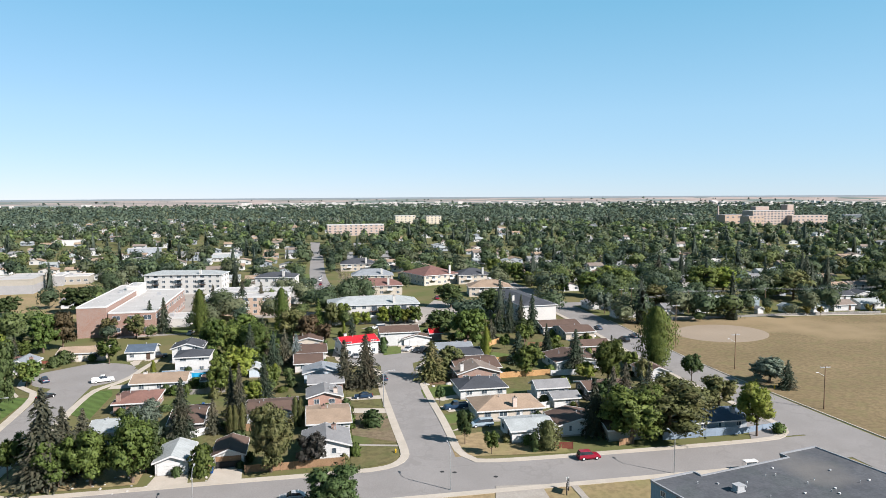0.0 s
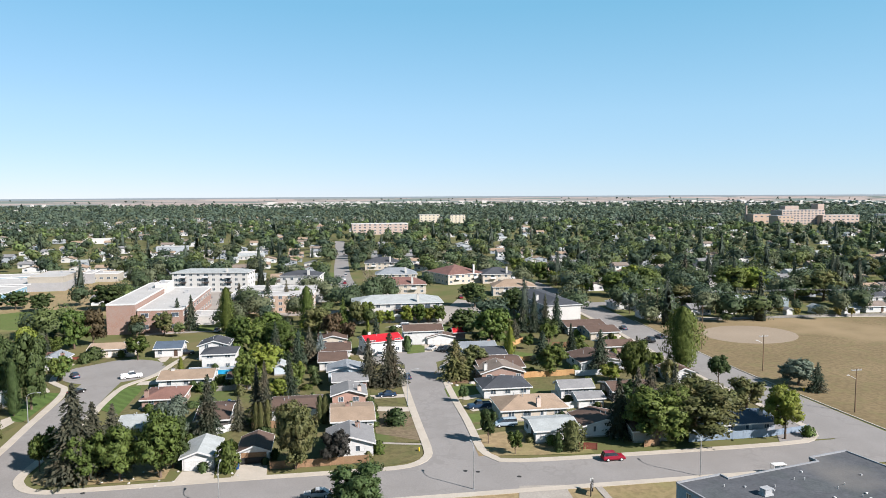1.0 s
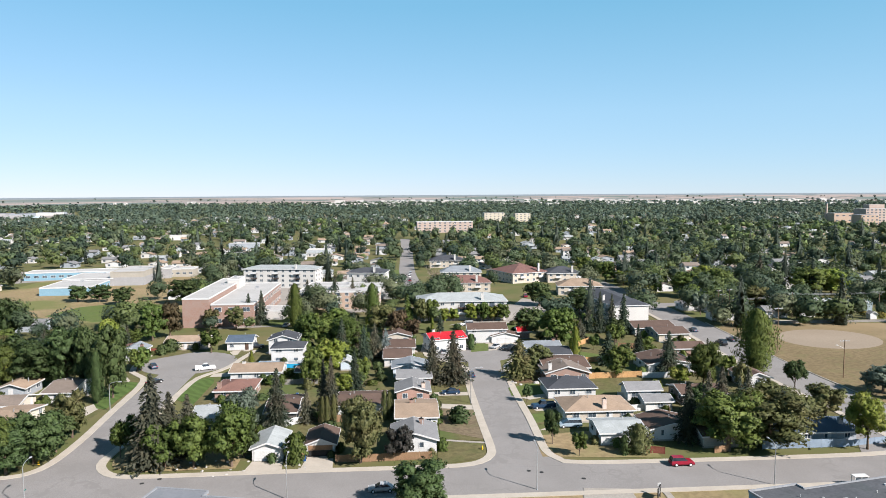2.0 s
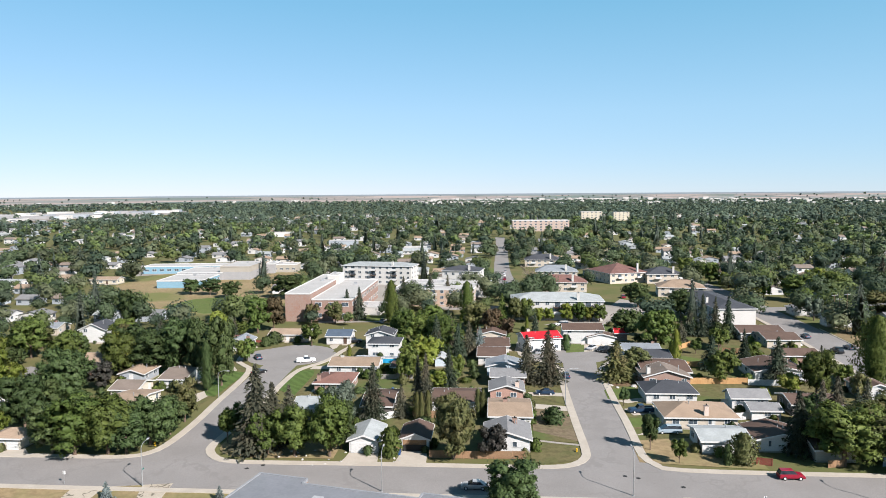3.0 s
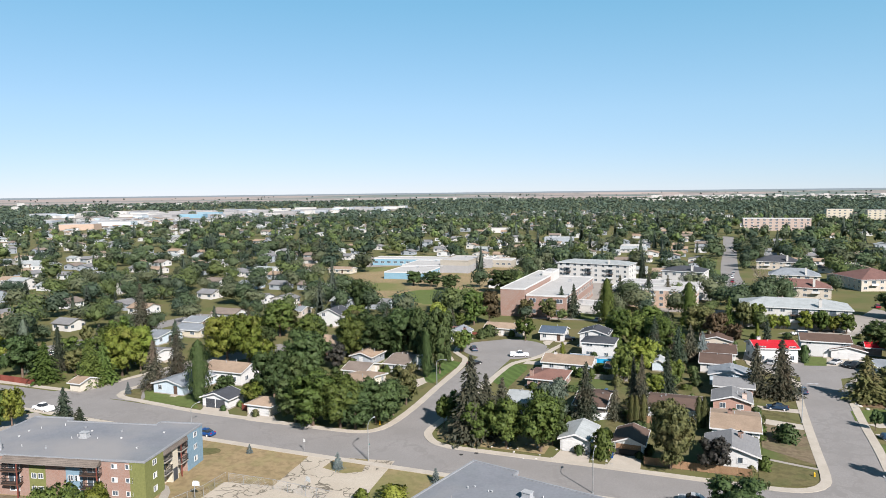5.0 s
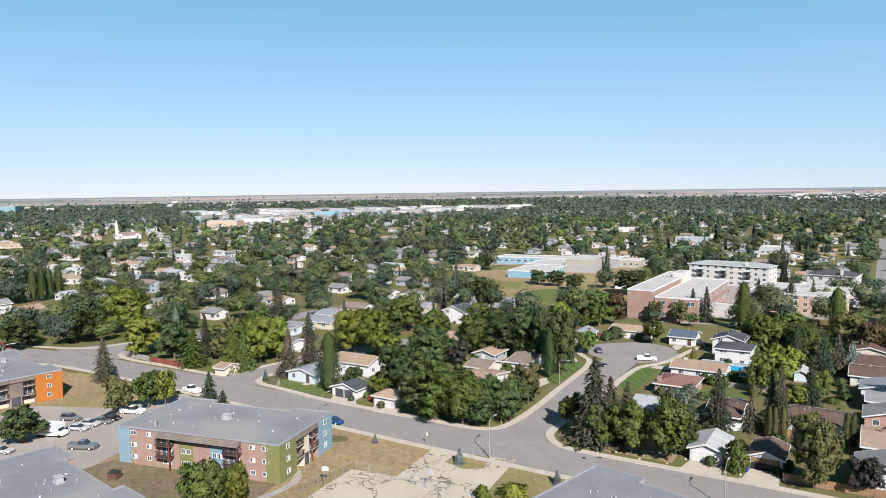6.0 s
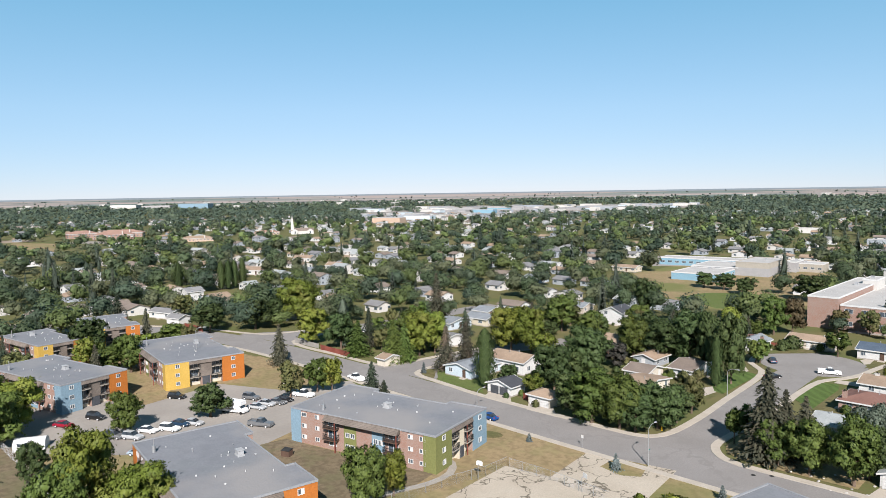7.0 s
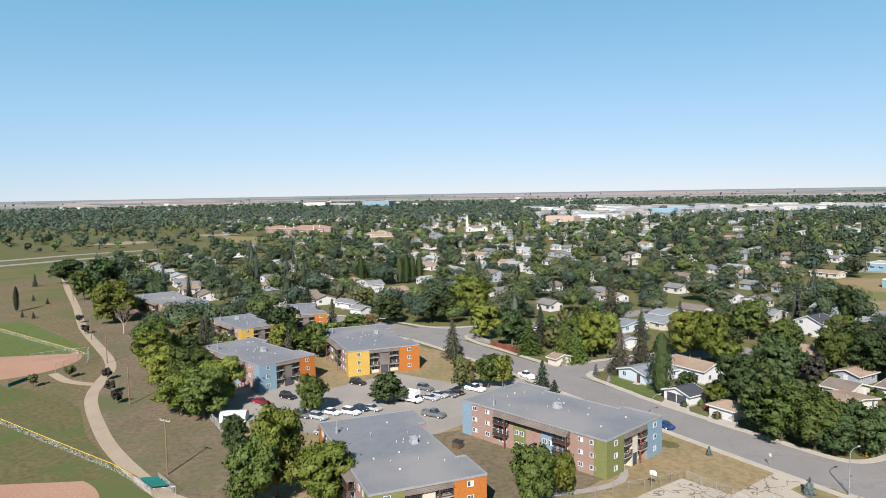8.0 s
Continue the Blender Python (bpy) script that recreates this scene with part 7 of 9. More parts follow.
for q, roof in zip([(-478.75, 347.31), (-367.47, 275.55), (-444.97, 345), (-359.06, 245.22), (-429.78, 291.13), (-568.1, 275.16), (-578.96, 236.45), (-423.03, 237), (-386.41, 226.75), (-425.36, 252.02), (-420.06, 336.49)], ("pale", "tan", "pale", "blue_grey", "tan", "pale", "pale", "grey", "tan", "pale", "pale")):
    house(q[0], q[1], 16, 11, "x", 3.0, 1.8, roof, "stucco", front="s", rot=25, windows="s")

# ================================================================ cars
car("suv", 51.4, 121.3, 0, "red")
car("sedan", -3.1, 114.4, 180, "silver")
car("sedan", -98.4, 112.9, 180, "blue")
car("sedan", -155.13, 99.29, 185, "white")
car("pickup", -55.07, 200.24, 18, "white", "parked in the turning circle")
car("sedan", -70.78, 203.76, 120, "navy", "parked by the kerb")
car("sedan", -64.65, 186.45, 60, "black", "parked by the kerb")
car("pickup", -46.27, 227.18, 10, "black", "parked in a driveway")
car("sedan", 19.55, 186.41, 95, "navy", "parked by the kerb")
car("sedan", 12.83, 170.16, 180, "navy", "parked in a driveway")
car("pickup", 33.37, 157.04, 185, "navy", "parked in a driveway")
car("van", 36.23, 143.61, 180, "sky", "parked in a driveway")
car("suv", 14.25, 214.29, 80, "silver", "parked in a driveway")
car("sedan", 31.1, 220.17, 235, "silver", "parked in a driveway")
car("sedan", 33.79, 218.09, 235, "black", "parked in a driveway")
car("pickup", 35.42, 217.15, 235, "black", "parked in a driveway")
car("van", 25.63, 259.15, 180, "white", "parked in a lot")
car("van", 105.0, 218.5, 92, "black")
car("sedan", 111.0, 223.5, 92, "navy")
car("sedan", 105.2, 240.5, 90, "navy")
car("sedan", 96.89, 228.51, 100, "white", "parked beside a house")
for q, (kind, colour) in zip([(-150.88, 85.46), (-143.12, 82.42), (-143.87, 85.4), (-142.87, 87.68), (-143.54, 90.05), (-143.37, 95.45)], (("suv", "grey"), ("sedan", "silver"), ("sedan", "silver"), ("sedan", "grey"), ("sedan", "black"), ("pickup", "white"))):
    car(kind, q[0], q[1], 22, colour, "parked in the apartment lot")
for q, (kind, colour) in zip([(-163.47, 47.26), (-163.79, 54.02), (-163.77, 59.05), (-148.81, 49.57), (-147.92, 52.25), (-144.5, 54.52)], (("sedan", "red"), ("suv", "black"), ("suv", "navy"), ("suv", "grey"), ("suv", "grey"), ("suv", "silver"))):
    car(kind, q[0], q[1], 26, colour, "parked in the apartment lot")
for q, (kind, colour) in zip([(-143.68, 61.98), (-146.21, 58.27), (-145.08, 64.99), (-143.6, 67.14), (-131.74, 76.66), (-153.57, 37.17), (-134.24, 51.76)], (("suv", "white"), ("sedan", "white"), ("sedan", "navy"), ("sedan", "silver"), ("pickup", "grey"), ("suv", "white"), ("sedan", "sky"))):
    car(kind, q[0], q[1], 28, colour, "parked in the apartment lot")
car("suv", -165.45, 73.51, 30, "black", "parked by the apartment block")
car("pickup", -145.6, 113.56, 175, "white")
car("suv", -231.2, 95.06, 20, "black")
car("sedan", -192.42, 155.01, 100, "white")
for q, colour in zip([(-88.11, 320.2), (-68.91, 353.67), (-63.76, 350.67), (-59.24, 349.64), (-42.22, 264.07), (-57.81, 269.62)], ("white", "grey", "silver", "navy", "silver", "white")):
    car("sedan", q[0], q[1], 80, colour, "parked between buildings")
for q, colour in zip([(6.84, 412.52), (6.81, 394.21), (7.51, 370.51), (7.83, 429.37), (13.3, 369.17), (60.56, 327.89), (72.39, 304.26)], ("white", "red", "navy", "silver", "navy", "red", "maroon")):
    car("suv", q[0], q[1], 90, colour, "parked on a far street")

# ================================================================ trees that stand out
for cx, cy, hx, hy in SHRUBS:
    for k in range(rng_shrub.choice([0, 1, 2, 2])):
        side = rng_shrub.choice(["s", "s", "e" if cx < 20 else "w"])
        u = rng_shrub.uniform(-0.8, 0.8)
        x, y = (cx + u * hx, cy - hy - 0.5) if side == "s" else (cx + (hx + 0.5) * (1 if side == "e" else -1), cy + u * hy)
        if is_free(x, y, 0.1):
            size = rng_shrub.uniform(1.0, 2.2)
            tree("shrub", x, y, size * rng_shrub.uniform(0.8, 1.3), size, rng_shrub.choice(["leaf_green", "leaf_dark", "leaf_olive", "leaf_green"]))
# by the avenue, between the side streets
tree("spruce", -45.43, 128.86, 17.83, 10.41, "spruce_brown")
tree("spruce", -43.71, 133.15, 13.08, 7.24, "spruce_brown")
tree("spruce", -41.19, 136.14, 11.65, 7.17, "spruce_brown")
tree("round", -53.1, 133.36, 7.3, 4.94, "leaf_green")
tree("round", -50.33, 134.8, 8.28, 6.1, "leaf_green")
tree("wide", -43.13, 127.98, 8.96, 7.91, "leaf_green")
tree("wide", -37.67, 127.32, 10.2, 8.92, "leaf_green")
tree("wide", -30.82, 127.17, 12.32, 9.96, "leaf_green")
tree("wide", -29.6, 131.5, 9.6, 6.4, "leaf_dark")
tree("wide", -32.61, 142.46, 10.51, 8.78, "leaf_silver")
tree("spruce", -26.17, 148.69, 13.29, 6.35, "spruce_dark")
tree("wide", -7.33, 127.23, 13.17, 9.24, "leaf_olive")
tree("wide", 0.13, 127.9, 7.02, 6.54, "leaf_purple")
tree("shrub", -19.45, 128.31, 5.42, 3.81, "leaf_green")
tree("spruce", -17.15, 157.07, 13.09, 3.86, "spruce_brown")
tree("spruce", -15.16, 154.99, 14.21, 4.07, "spruce_brown")
for q in ([(-16.5, 148.46), (-15.52, 148.44), (-14.19, 149.9), (-3.27, 151.93), (-2.27, 151.9)]):
    tree("cedar", q[0], q[1], 6.5, 1.5, "leaf_olive")
tree("wide", -22.15, 180.88, 10.5, 8.13, "leaf_green")
tree("wide", -12.96, 170.37, 6.39, 6.97, "leaf_bright")
tree("spruce", -10.87, 170.32, 12.03, 4.74, "spruce_dark")
tree("wide", -10, 180.54, 7.5, 6.2, "leaf_green")
tree("spruce", 8.86, 180, 13.13, 6.77, "spruce_brown")
tree("spruce", 14.3, 179.84, 14.45, 8.83, "spruce_brown")
tree("spruce", 32.35, 183.74, 11.0, 9.6, "leaf_olive")
tree("wide", 38.53, 190.6, 7.9, 8.57, "leaf_olive")
tree("round", 30.39, 161.83, 4.46, 2.92, "leaf_dark")
tree("round", 30.23, 133.64, 7.32, 3.97, "leaf_dark")
tree("round", 34.05, 127.18, 4.85, 3.57, "leaf_green")
tree("cedar", 45.5, 127.77, 5.62, 4.85, "leaf_olive")
tree("shrub", 42.61, 127, 3.77, 1.68, "leaf_dark")
tree("spruce", 57.4, 132.8, 12.6, 6.4, "spruce_dark")
tree("wide", 63.2, 127.4, 12.4, 14.5, "leaf_green")
tree("wide", 72.3, 129.2, 12.4, 19.5, "leaf_olive")
tree("spruce", 61.99, 133.85, 14.61, 5.52, "spruce_brown")
tree("round", 90.11, 125.89, 11.18, 9.25, "leaf_bright")
tree("shrub", 95.72, 126.45, 2.15, 2.57, "leaf_green")
tree("poplar", 96.98, 181.46, 18.0, 9.2, "leaf_green")
tree("round", 98.96, 165.79, 8.28, 6.23, "leaf_dark")
tree("wide", 94.71, 146.53, 7.4, 9.6, "leaf_olive")
tree("wide", 118.96, 161.55, 7.4, 11.5, "leaf_silver")
tree("spruce", 119.6, 155.3, 7.75, 4.9, "spruce_dark")
tree("wide", 77.44, 170.36, 12.5, 8.92, "leaf_green")
tree("spruce", 71.1, 147.09, 11.83, 5.82, "spruce_brown")
tree("spruce", 73.45, 183.23, 12.48, 7.27, "spruce_dark")
tree("spruce", 60.62, 196.06, 10.1, 6.65, "spruce_dark")
tree("wide", 59.07, 183.15, 8.69, 9.35, "leaf_green")
tree("cedar", 52.15, 205.19, 6.11, 2.41, "leaf_bright")
tree("cedar", 52.25, 201.45, 10.28, 2.71, "leaf_bright")
tree("spruce", 71.39, 241.28, 15.37, 5.29, "spruce_dark")
tree("spruce", 75.35, 240.41, 14.35, 4.88, "spruce_dark")
tree("spruce", 79.31, 239.54, 14.75, 5.69, "spruce_dark")
tree("spruce", 67.42, 242.15, 12.32, 4.88, "spruce_dark")
tree("wide", 51.19, 221.65, 13.07, 12.95, "leaf_green")
tree("wide", 44.68, 236.94, 10.88, 11.76, "leaf_dark")
tree("wide", 62.05, 301.75, 11.3, 14.97, "leaf_dark")
tree("wide", 73.52, 277, 11.68, 11.59, "leaf_dark")
tree("poplar", -38.0, 258.5, 17.0, 4.6, "leaf_green")
tree("spruce", -57.2, 269.48, 12.47, 5.77, "spruce_dark")
tree("spruce", -52.11, 268.37, 13.5, 6.18, "spruce_dark")
tree("spruce", -38.91, 302.07, 13.69, 5.63, "spruce_brown")
tree("spruce", -27.53, 306.64, 14.48, 6.71, "spruce_dark")
tree("spruce", -20.2, 312.46, 13.1, 4.91, "spruce_brown")
tree("poplar", -9.59, 259.04, 16.53, 5.33, "leaf_green")
tree("thin_spruce", 3.69, 267.24, 11.5, 5.0, "leaf_green")
tree("bare", 17.97, 347.2, 16.79, 11.7, "twig")
tree("wide", -59.87, 259.76, 9.01, 7.92, "leaf_olive")
tree("wide", -69.66, 261.9, 8.02, 7.53, "leaf_olive")
tree("wide", -84.04, 242.44, 13.7, 10.85, "leaf_green")
tree("wide", -79.18, 245.58, 13.93, 9.2, "leaf_autumn")
tree("bare", -92.26, 266.83, 10.04, 5.96, "twig")
tree("wide", -97.68, 322.34, 12.16, 15.94, "leaf_dark")
tree("round", -58.96, 221.7, 7.67, 8.08, "leaf_green")
tree("shrub", -72.28, 224.55, 3.93, 4.72, "leaf_dark")
tree("round", -73.68, 199.58, 6.8, 5.95, "leaf_green")
tree("wide", -19.07, 190.83, 10.8, 10.51, "leaf_bright")
tree("wide", -15.66, 216.04, 12.2, 13.0, "leaf_green")
tree("wide", -23.5, 220.12, 11.0, 10.23, "leaf_green")
tree("wide", -30.0, 232.0, 11.0, 10.5, "leaf_green")
tree("wide", -20.5, 240.0, 11.5, 12.0, "leaf_green")
tree("spruce", -17.0, 208.5, 13.5, 6.0, "spruce_dark")
tree("spruce", -12.8, 214.5, 12.0, 5.2, "spruce_brown")
tree("spruce", -10.32, 207.77, 10.84, 5.6, "spruce_dark")
tree("spruce", -7.19, 210.6, 11.01, 5.69, "spruce_brown")
tree("spruce", -3.95, 213.52, 8.62, 4.43, "spruce_blue")
tree("wide", 5.02, 236.13, 7.66, 6.44, "leaf_autumn")
tree("wide", -5.38, 247.87, 10.94, 11.82, "leaf_olive")
for q, h, leaf in (((8.5, 266.5), 10.5, "leaf_olive"), ((12.6, 268.6), 9.5, "leaf_green"), ((17.5, 266.0), 6.0, "leaf_bright"), ((21.6, 268.4), 5.4, "leaf_bright"), ((28.2, 267.6), 7.6, "leaf_bright"), ((32.6, 267.2), 7.8, "leaf_green"), ((36.8, 267.0), 6.4, "leaf_bright"), ((40.6, 266.8), 7.6, "leaf_green")):
    tree("wide", q[0], q[1], h, min(h * 0.85, 6.5), leaf)
tree("wide", -0.56, 237.35, 10.53, 7.58, "leaf_autumn")
tree("shrub", 13.02, 148.49, 3.49, 4.39, "leaf_dark")
tree("shrub", 8.63, 157.25, 2.63, 1.81, "leaf_olive")
tree("shrub", 8.67, 151.25, 2.16, 1.74, "leaf_green")
tree("shrub", 8.47, 147.86, 1.24, 1.7, "leaf_green")
tree("shrub", 5.97, 128.61, 1.85, 1.49, "leaf_olive")
tree("shrub", 23.04, 218.75, 5.03, 2.64, "leaf_dark")
tree("round", 61.77, 215.08, 4.59, 3.63, "leaf_green")
# the near pine by the avenue's south side
tree("wide", 3.27, 106.42, 8.48, 10.74, "leaf_dark")
# west of the second side street: the row of full trees on the avenue
for q, h, w, kind in zip([(-85.05, 126.33), (-80.17, 125.5), (-74.09, 126.48), (-70.57, 126.75), (-68.2, 131.74), (-66.98, 137.44)], (10.0, 12.0, 11.5, 9.5, 10.5, 8.0), (10, 12.5, 12, 9.5, 11, 8.5), ("wide", "wide", "wide", "wide", "wide", "wide")):
    tree(kind, q[0], q[1], h, w, "leaf_green" if h > 11 else "leaf_dark")
tree("wide", -82.33, 130.08, 10.58, 9.77, "leaf_dark")
tree("wide", -67.47, 145.65, 10.23, 7.83, "leaf_olive")
tree("poplar", -72.29, 169.49, 12.46, 3.3, "leaf_dark")
tree("wide", -70.44, 174.12, 18.5, 9.48, "leaf_dark")
tree("wide", -79.3, 181.21, 17.03, 8.02, "leaf_dark")
tree("round", -73.07, 200.79, 6.53, 7.31, "leaf_green")
tree("shrub", -73.6, 220.08, 3.25, 3.4, "leaf_dark")
tree("spruce", -134.42, 136.63, 13.01, 7.25, "spruce_brown")
tree("spruce", -132.87, 143.17, 13.44, 6.91, "spruce_brown")
tree("poplar", -115.3, 131.2, 15, 4.97, "leaf_dark")
tree("wide", -100.09, 139.84, 12.5, 9.8, "leaf_dark")
tree("round", -101.08, 132.12, 6.14, 5.64, "leaf_bright")
tree("wide", -111.85, 136.62, 5.47, 5.9, "leaf_dark")
tree("spruce", -152.28, 132.76, 12.84, 8.72, "leaf_green")
tree("spruce", -150.67, 135.73, 11.57, 7.41, "leaf_green")
tree("wide", -152.28, 143.34, 14.31, 10.41, "leaf_bright")
tree("wide", -151.68, 149.27, 13.95, 9.18, "leaf_bright")
tree("spruce", -137.19, 130.61, 3.18, 1.9, "spruce_blue")
tree("wide", -135.19, 166.28, 14.77, 12.97, "leaf_bright")
tree("wide", -126.78, 165.25, 15.32, 11.16, "leaf_bright")
tree("wide", -101.55, 157.06, 14.0, 13.25, "leaf_dark")
tree("wide", -102.15, 181.96, 12.63, 11.65, "leaf_green")
tree("wide", -93.24, 184.33, 13.45, 13.29, "leaf_dark")
tree("wide", -86.78, 186.05, 15.93, 13.27, "leaf_dark")
tree("wide", -100.31, 169.16, 7.93, 7.19, "leaf_purple")
tree("wide", -134.88, 250.29, 13.68, 9.05, "leaf_dark")
for q in ([(-149.4, 334.61), (-138.81, 332.76), (-125.06, 323.62)]):
    tree("wide", q[0], q[1], 8.5, 11, "leaf_dark")
# by the apartment blocks
tree("wide", -145.08, 92.9, 9.74, 7.65, "leaf_olive")
tree("wide", -143.67, 99.83, 8.98, 7.9, "leaf_green")
tree("wide", -141.69, 102.93, 9.2, 6.11, "leaf_bright")
tree("spruce", -128.86, 105.34, 9.6, 5.68, "spruce_dark")
tree("spruce", -126.24, 106.82, 5.01, 3.87, "spruce_dark")
tree("wide", -145.56, 72.24, 8.13, 9.66, "leaf_dark")
tree("spruce", -175.37, 109.05, 12.44, 6.55, "spruce_brown")
tree("wide", -147.84, 54.47, 9.7, 7.61, "leaf_green")
tree("wide", -83.72, 66.61, 10.89, 8.39, "leaf_green")
tree("wide", -84.28, 72.97, 8.06, 5.07, "leaf_bright")
tree("wide", -110.69, 34.01, 15.7, 11.16, "leaf_bright")
tree("wide", -102.63, 38.72, 11.49, 10.74, "leaf_bright")
tree("wide", -107.63, 29.38, 12.33, 9.79, "leaf_green")
tree("wide", -135.16, 33.55, 7.85, 5.47, "leaf_dark")
for q, h, leaf in (((-216.22, 31.67), 12.5, "leaf_bright"), ((-188.92, 30.49), 12.5, "leaf_bright"), ((-179.86, 34.88), 13.0, "leaf_green"), ((-164.99, 29.35), 11.5, "leaf_bright"), ((-159.16, 33.02), 12.0, "leaf_green"), ((-166.7, 37.91), 12.5, "leaf_bright")):
    tree("wide", q[0], q[1], h, h * 1.04, leaf)
tree("wide", -224.34, 31.84, 13.72, 12.72, "leaf_green")
tree("wide", -303.75, 30.44, 18.0, 19.0, "leaf_bright")
tree("bare", -276.56, 30.65, 13.43, 8.6, "twig")
tree("wide", -227.98, 73.94, 13.41, 13.27, "leaf_dark")
tree("wide", -200.02, 76.09, 11.63, 10.29, "leaf_green")
tree("wide", -245.62, 49.36, 9.68, 11.48, "leaf_olive")
for q in ([(-312.33, 18.74), (-285.21, 18.71), (-209.08, 18.49), (-194.7, 17.69), (-183.05, 17.96)]):
    tree("round", q[0], q[1], 3.6, 3.2, "leaf_purple")
tree("round", -212.55, 0.95, 3.78, 2.97, "leaf_olive")
tree("round", -217.96, 9.78, 3.65, 3.43, "leaf_olive")
tree("spruce", -63.27, 106.85, 3.25, 2.24, "spruce_blue")
tree("spruce", -83.3, 107.86, 1.85, 1.35, "spruce_blue")
tree("spruce", -44.41, 107.39, 2.69, 1.86, "spruce_blue")
tree("shrub", -52.68, 96.13, 2.23, 2.34, "leaf_bright")
tree("shrub", -48.57, 99.14, 2.23, 4.13, "leaf_bright")

# boulevard elms by the field and along the far streets
for q, w, leaf in zip([(135.3, 319.5), (154.2, 324.6), (194.41, 316.76), (206.2, 318.2), (222.56, 287.34), (119.5, 333.2), (119.6, 362.3), (213.46, 293.03), (307.94, 364.03), (310.99, 335.69), (160.45, 358.34)], (18, 19, 20, 19, 21, 13, 12, 13, 18, 18, 16), ("leaf_green", "leaf_green", "leaf_green", "leaf_bright", "leaf_olive", "leaf_bright", "leaf_bright", "leaf_dark", "leaf_olive", "leaf_dark", "leaf_bright")):
    tree("wide", q[0], q[1], w * 0.72, w, leaf)
tree("spruce", 183.05, 341.15, 17.99, 10.16, "spruce_brown")
tree("wide", 147.9, 277.74, 11.77, 14.62, "leaf_olive")
tree("wide", 164.15, 256.78, 6.95, 5.51, "leaf_dark")
tree("wide", 154.16, 259.01, 8.81, 5.98, "leaf_dark")
tree("round", 121.7, 272.0, 9.3, 8.5, "leaf_silver")
for q, w in (((125.6, 332.0), 9.5), ((115.6, 381.2), 12.5), ((114.6, 425.2), 11), ((116.4, 403), 10)):
    tree("wide", q[0], q[1], w * 0.95, w, "leaf_green")
for q in ([(180.76, 258.62), (183.22, 251.18), (199.27, 248.95), (204.77, 247.72), (163.44, 259.69), (227.8, 248.1)]):
    tree("round", q[0], q[1], 4.0, 3.2, "leaf_yellow")
tree("wide", -236.32, 118.43, 10.8, 13.26, "leaf_dark")
tree("wide", -228.76, 132.59, 11.91, 13.74, "leaf_dark")
tree("wide", -234.44, 144.97, 10.16, 9.84, "leaf_dark")
tree("wide", -273.37, 126.35, 9.78, 9.7, "leaf_olive")
tree("spruce", -268.82, 98.5, 13.77, 9.11, "spruce_dark")
tree("spruce", -240.81, 97.44, 11.56, 4.58, "spruce_brown")
for q in ([(-338.51, 177.07), (-336.19, 180.01), (-338.45, 184.75), (-340.16, 190.36), (-351.78, 160.27)]):
    tree("poplar", q[0], q[1], 15, 4, "leaf_dark")
tree("wide", -229.11, 152.17, 17.96, 17.85, "leaf_bright")
tree("wide", -191.82, 131.83, 13.37, 13.25, "leaf_bright")
tree("wide", -178.14, 133.33, 13.13, 10.83, "leaf_dark")
tree("poplar", -178.93, 135.06, 15.6, 3.64, "leaf_silver")
tree("spruce", -188.73, 187.11, 19.04, 9.25, "spruce_brown")
tree("spruce", -167.06, 131.44, 11.32, 8.61, "leaf_green")
tree("spruce", -157.4, 138.76, 9.4, 9.44, "leaf_green")
tree("wide", -155.24, 148.09, 12.97, 13.69, "leaf_bright")
tree("wide", -141.18, 174.31, 13.07, 11.38, "leaf_bright")
tree("wide", -117.43, 183.43, 12.15, 11.21, "leaf_green")
tree("wide", -141.32, 201.99, 13.02, 12.89, "leaf_green")
tree("wide", -108.06, 191.12, 11.13, 9.42, "leaf_bright")
tree("wide", -145.3, 265.46, 12.9, 10.24, "leaf_dark")
tree("wide", -459.66, 23.62, 14.76, 22.85, "leaf_dark")
tree("wide", -432.6, 38.71, 17.36, 25.15, "leaf_dark")
tree("wide", -379.7, 25.05, 16.45, 13.63, "leaf_green")
tree("spruce", -458.14, 6.13, 7.36, 3.18, "spruce_dark")
tree("poplar", -360.94, -2.83, 11.26, 1.99, "spruce_dark")
for q in ([(-342.3, -0.82), (-336.13, 3.14), (-395.56, 4.2), (-378.62, 9.61)]):
    tree("spruce", q[0], q[1], 3.0, 1.8, "spruce_dark")

# ================================================================ poles, lamps, fences and small things
street_lamp(23, 112.89, 7.59, 0.19, 90)
street_lamp(-18.55, 112.38, 7.08, 0.19, 90)
street_lamp(17.01, 162.18, 8.66, 0.27, 0)
street_lamp(-66.93, 163.47, 6.82, 0.27, 0)
street_lamp(63.56, 111.49, 7.4, 0.2, 90)
street_lamp(-59.9, 112.25, 7.54, 0.21, 90)
street_lamp(-103.4, 114.82, 5.23, 0.24, 90)
street_lamp(-184.61, 88.31, 13.05, 0.31, 60)
wood_pole(118.52, 176.2, 10.33, 0.32, 0)
wood_pole(116.58, 138.85, 10.16, 0.26, 0)
wood_pole(116.29, 204.96, 14.3, 0.36, 0)
wood_pole(122.46, 258.1, 12.21, 0.45, 20, lamp=False)
wood_pole(120.72, 250.92, 11.89, 0.44, 20, lamp=False)
wood_pole(123.05, 250.41, 13.64, 0.44, 20, lamp=False)
wood_pole(155.48, 264.27, 9.91, 0.47, 80, lamp=False)
wood_pole(191.77, 264.87, 8.95, 0.48, 80, lamp=False)
wood_pole(222.71, 260.92, 9.25, 0.48, 80, lamp=False)
wood_pole(-130.61, 20.36, 10.34, 0.2, 30, lamp=False, note="grey wooden light pole in dry grass")
wood_pole(-180.83, 20.42, 10.45, 0.27, 30, cross=False, lamp=False, note="bare wooden pole in dry grass")
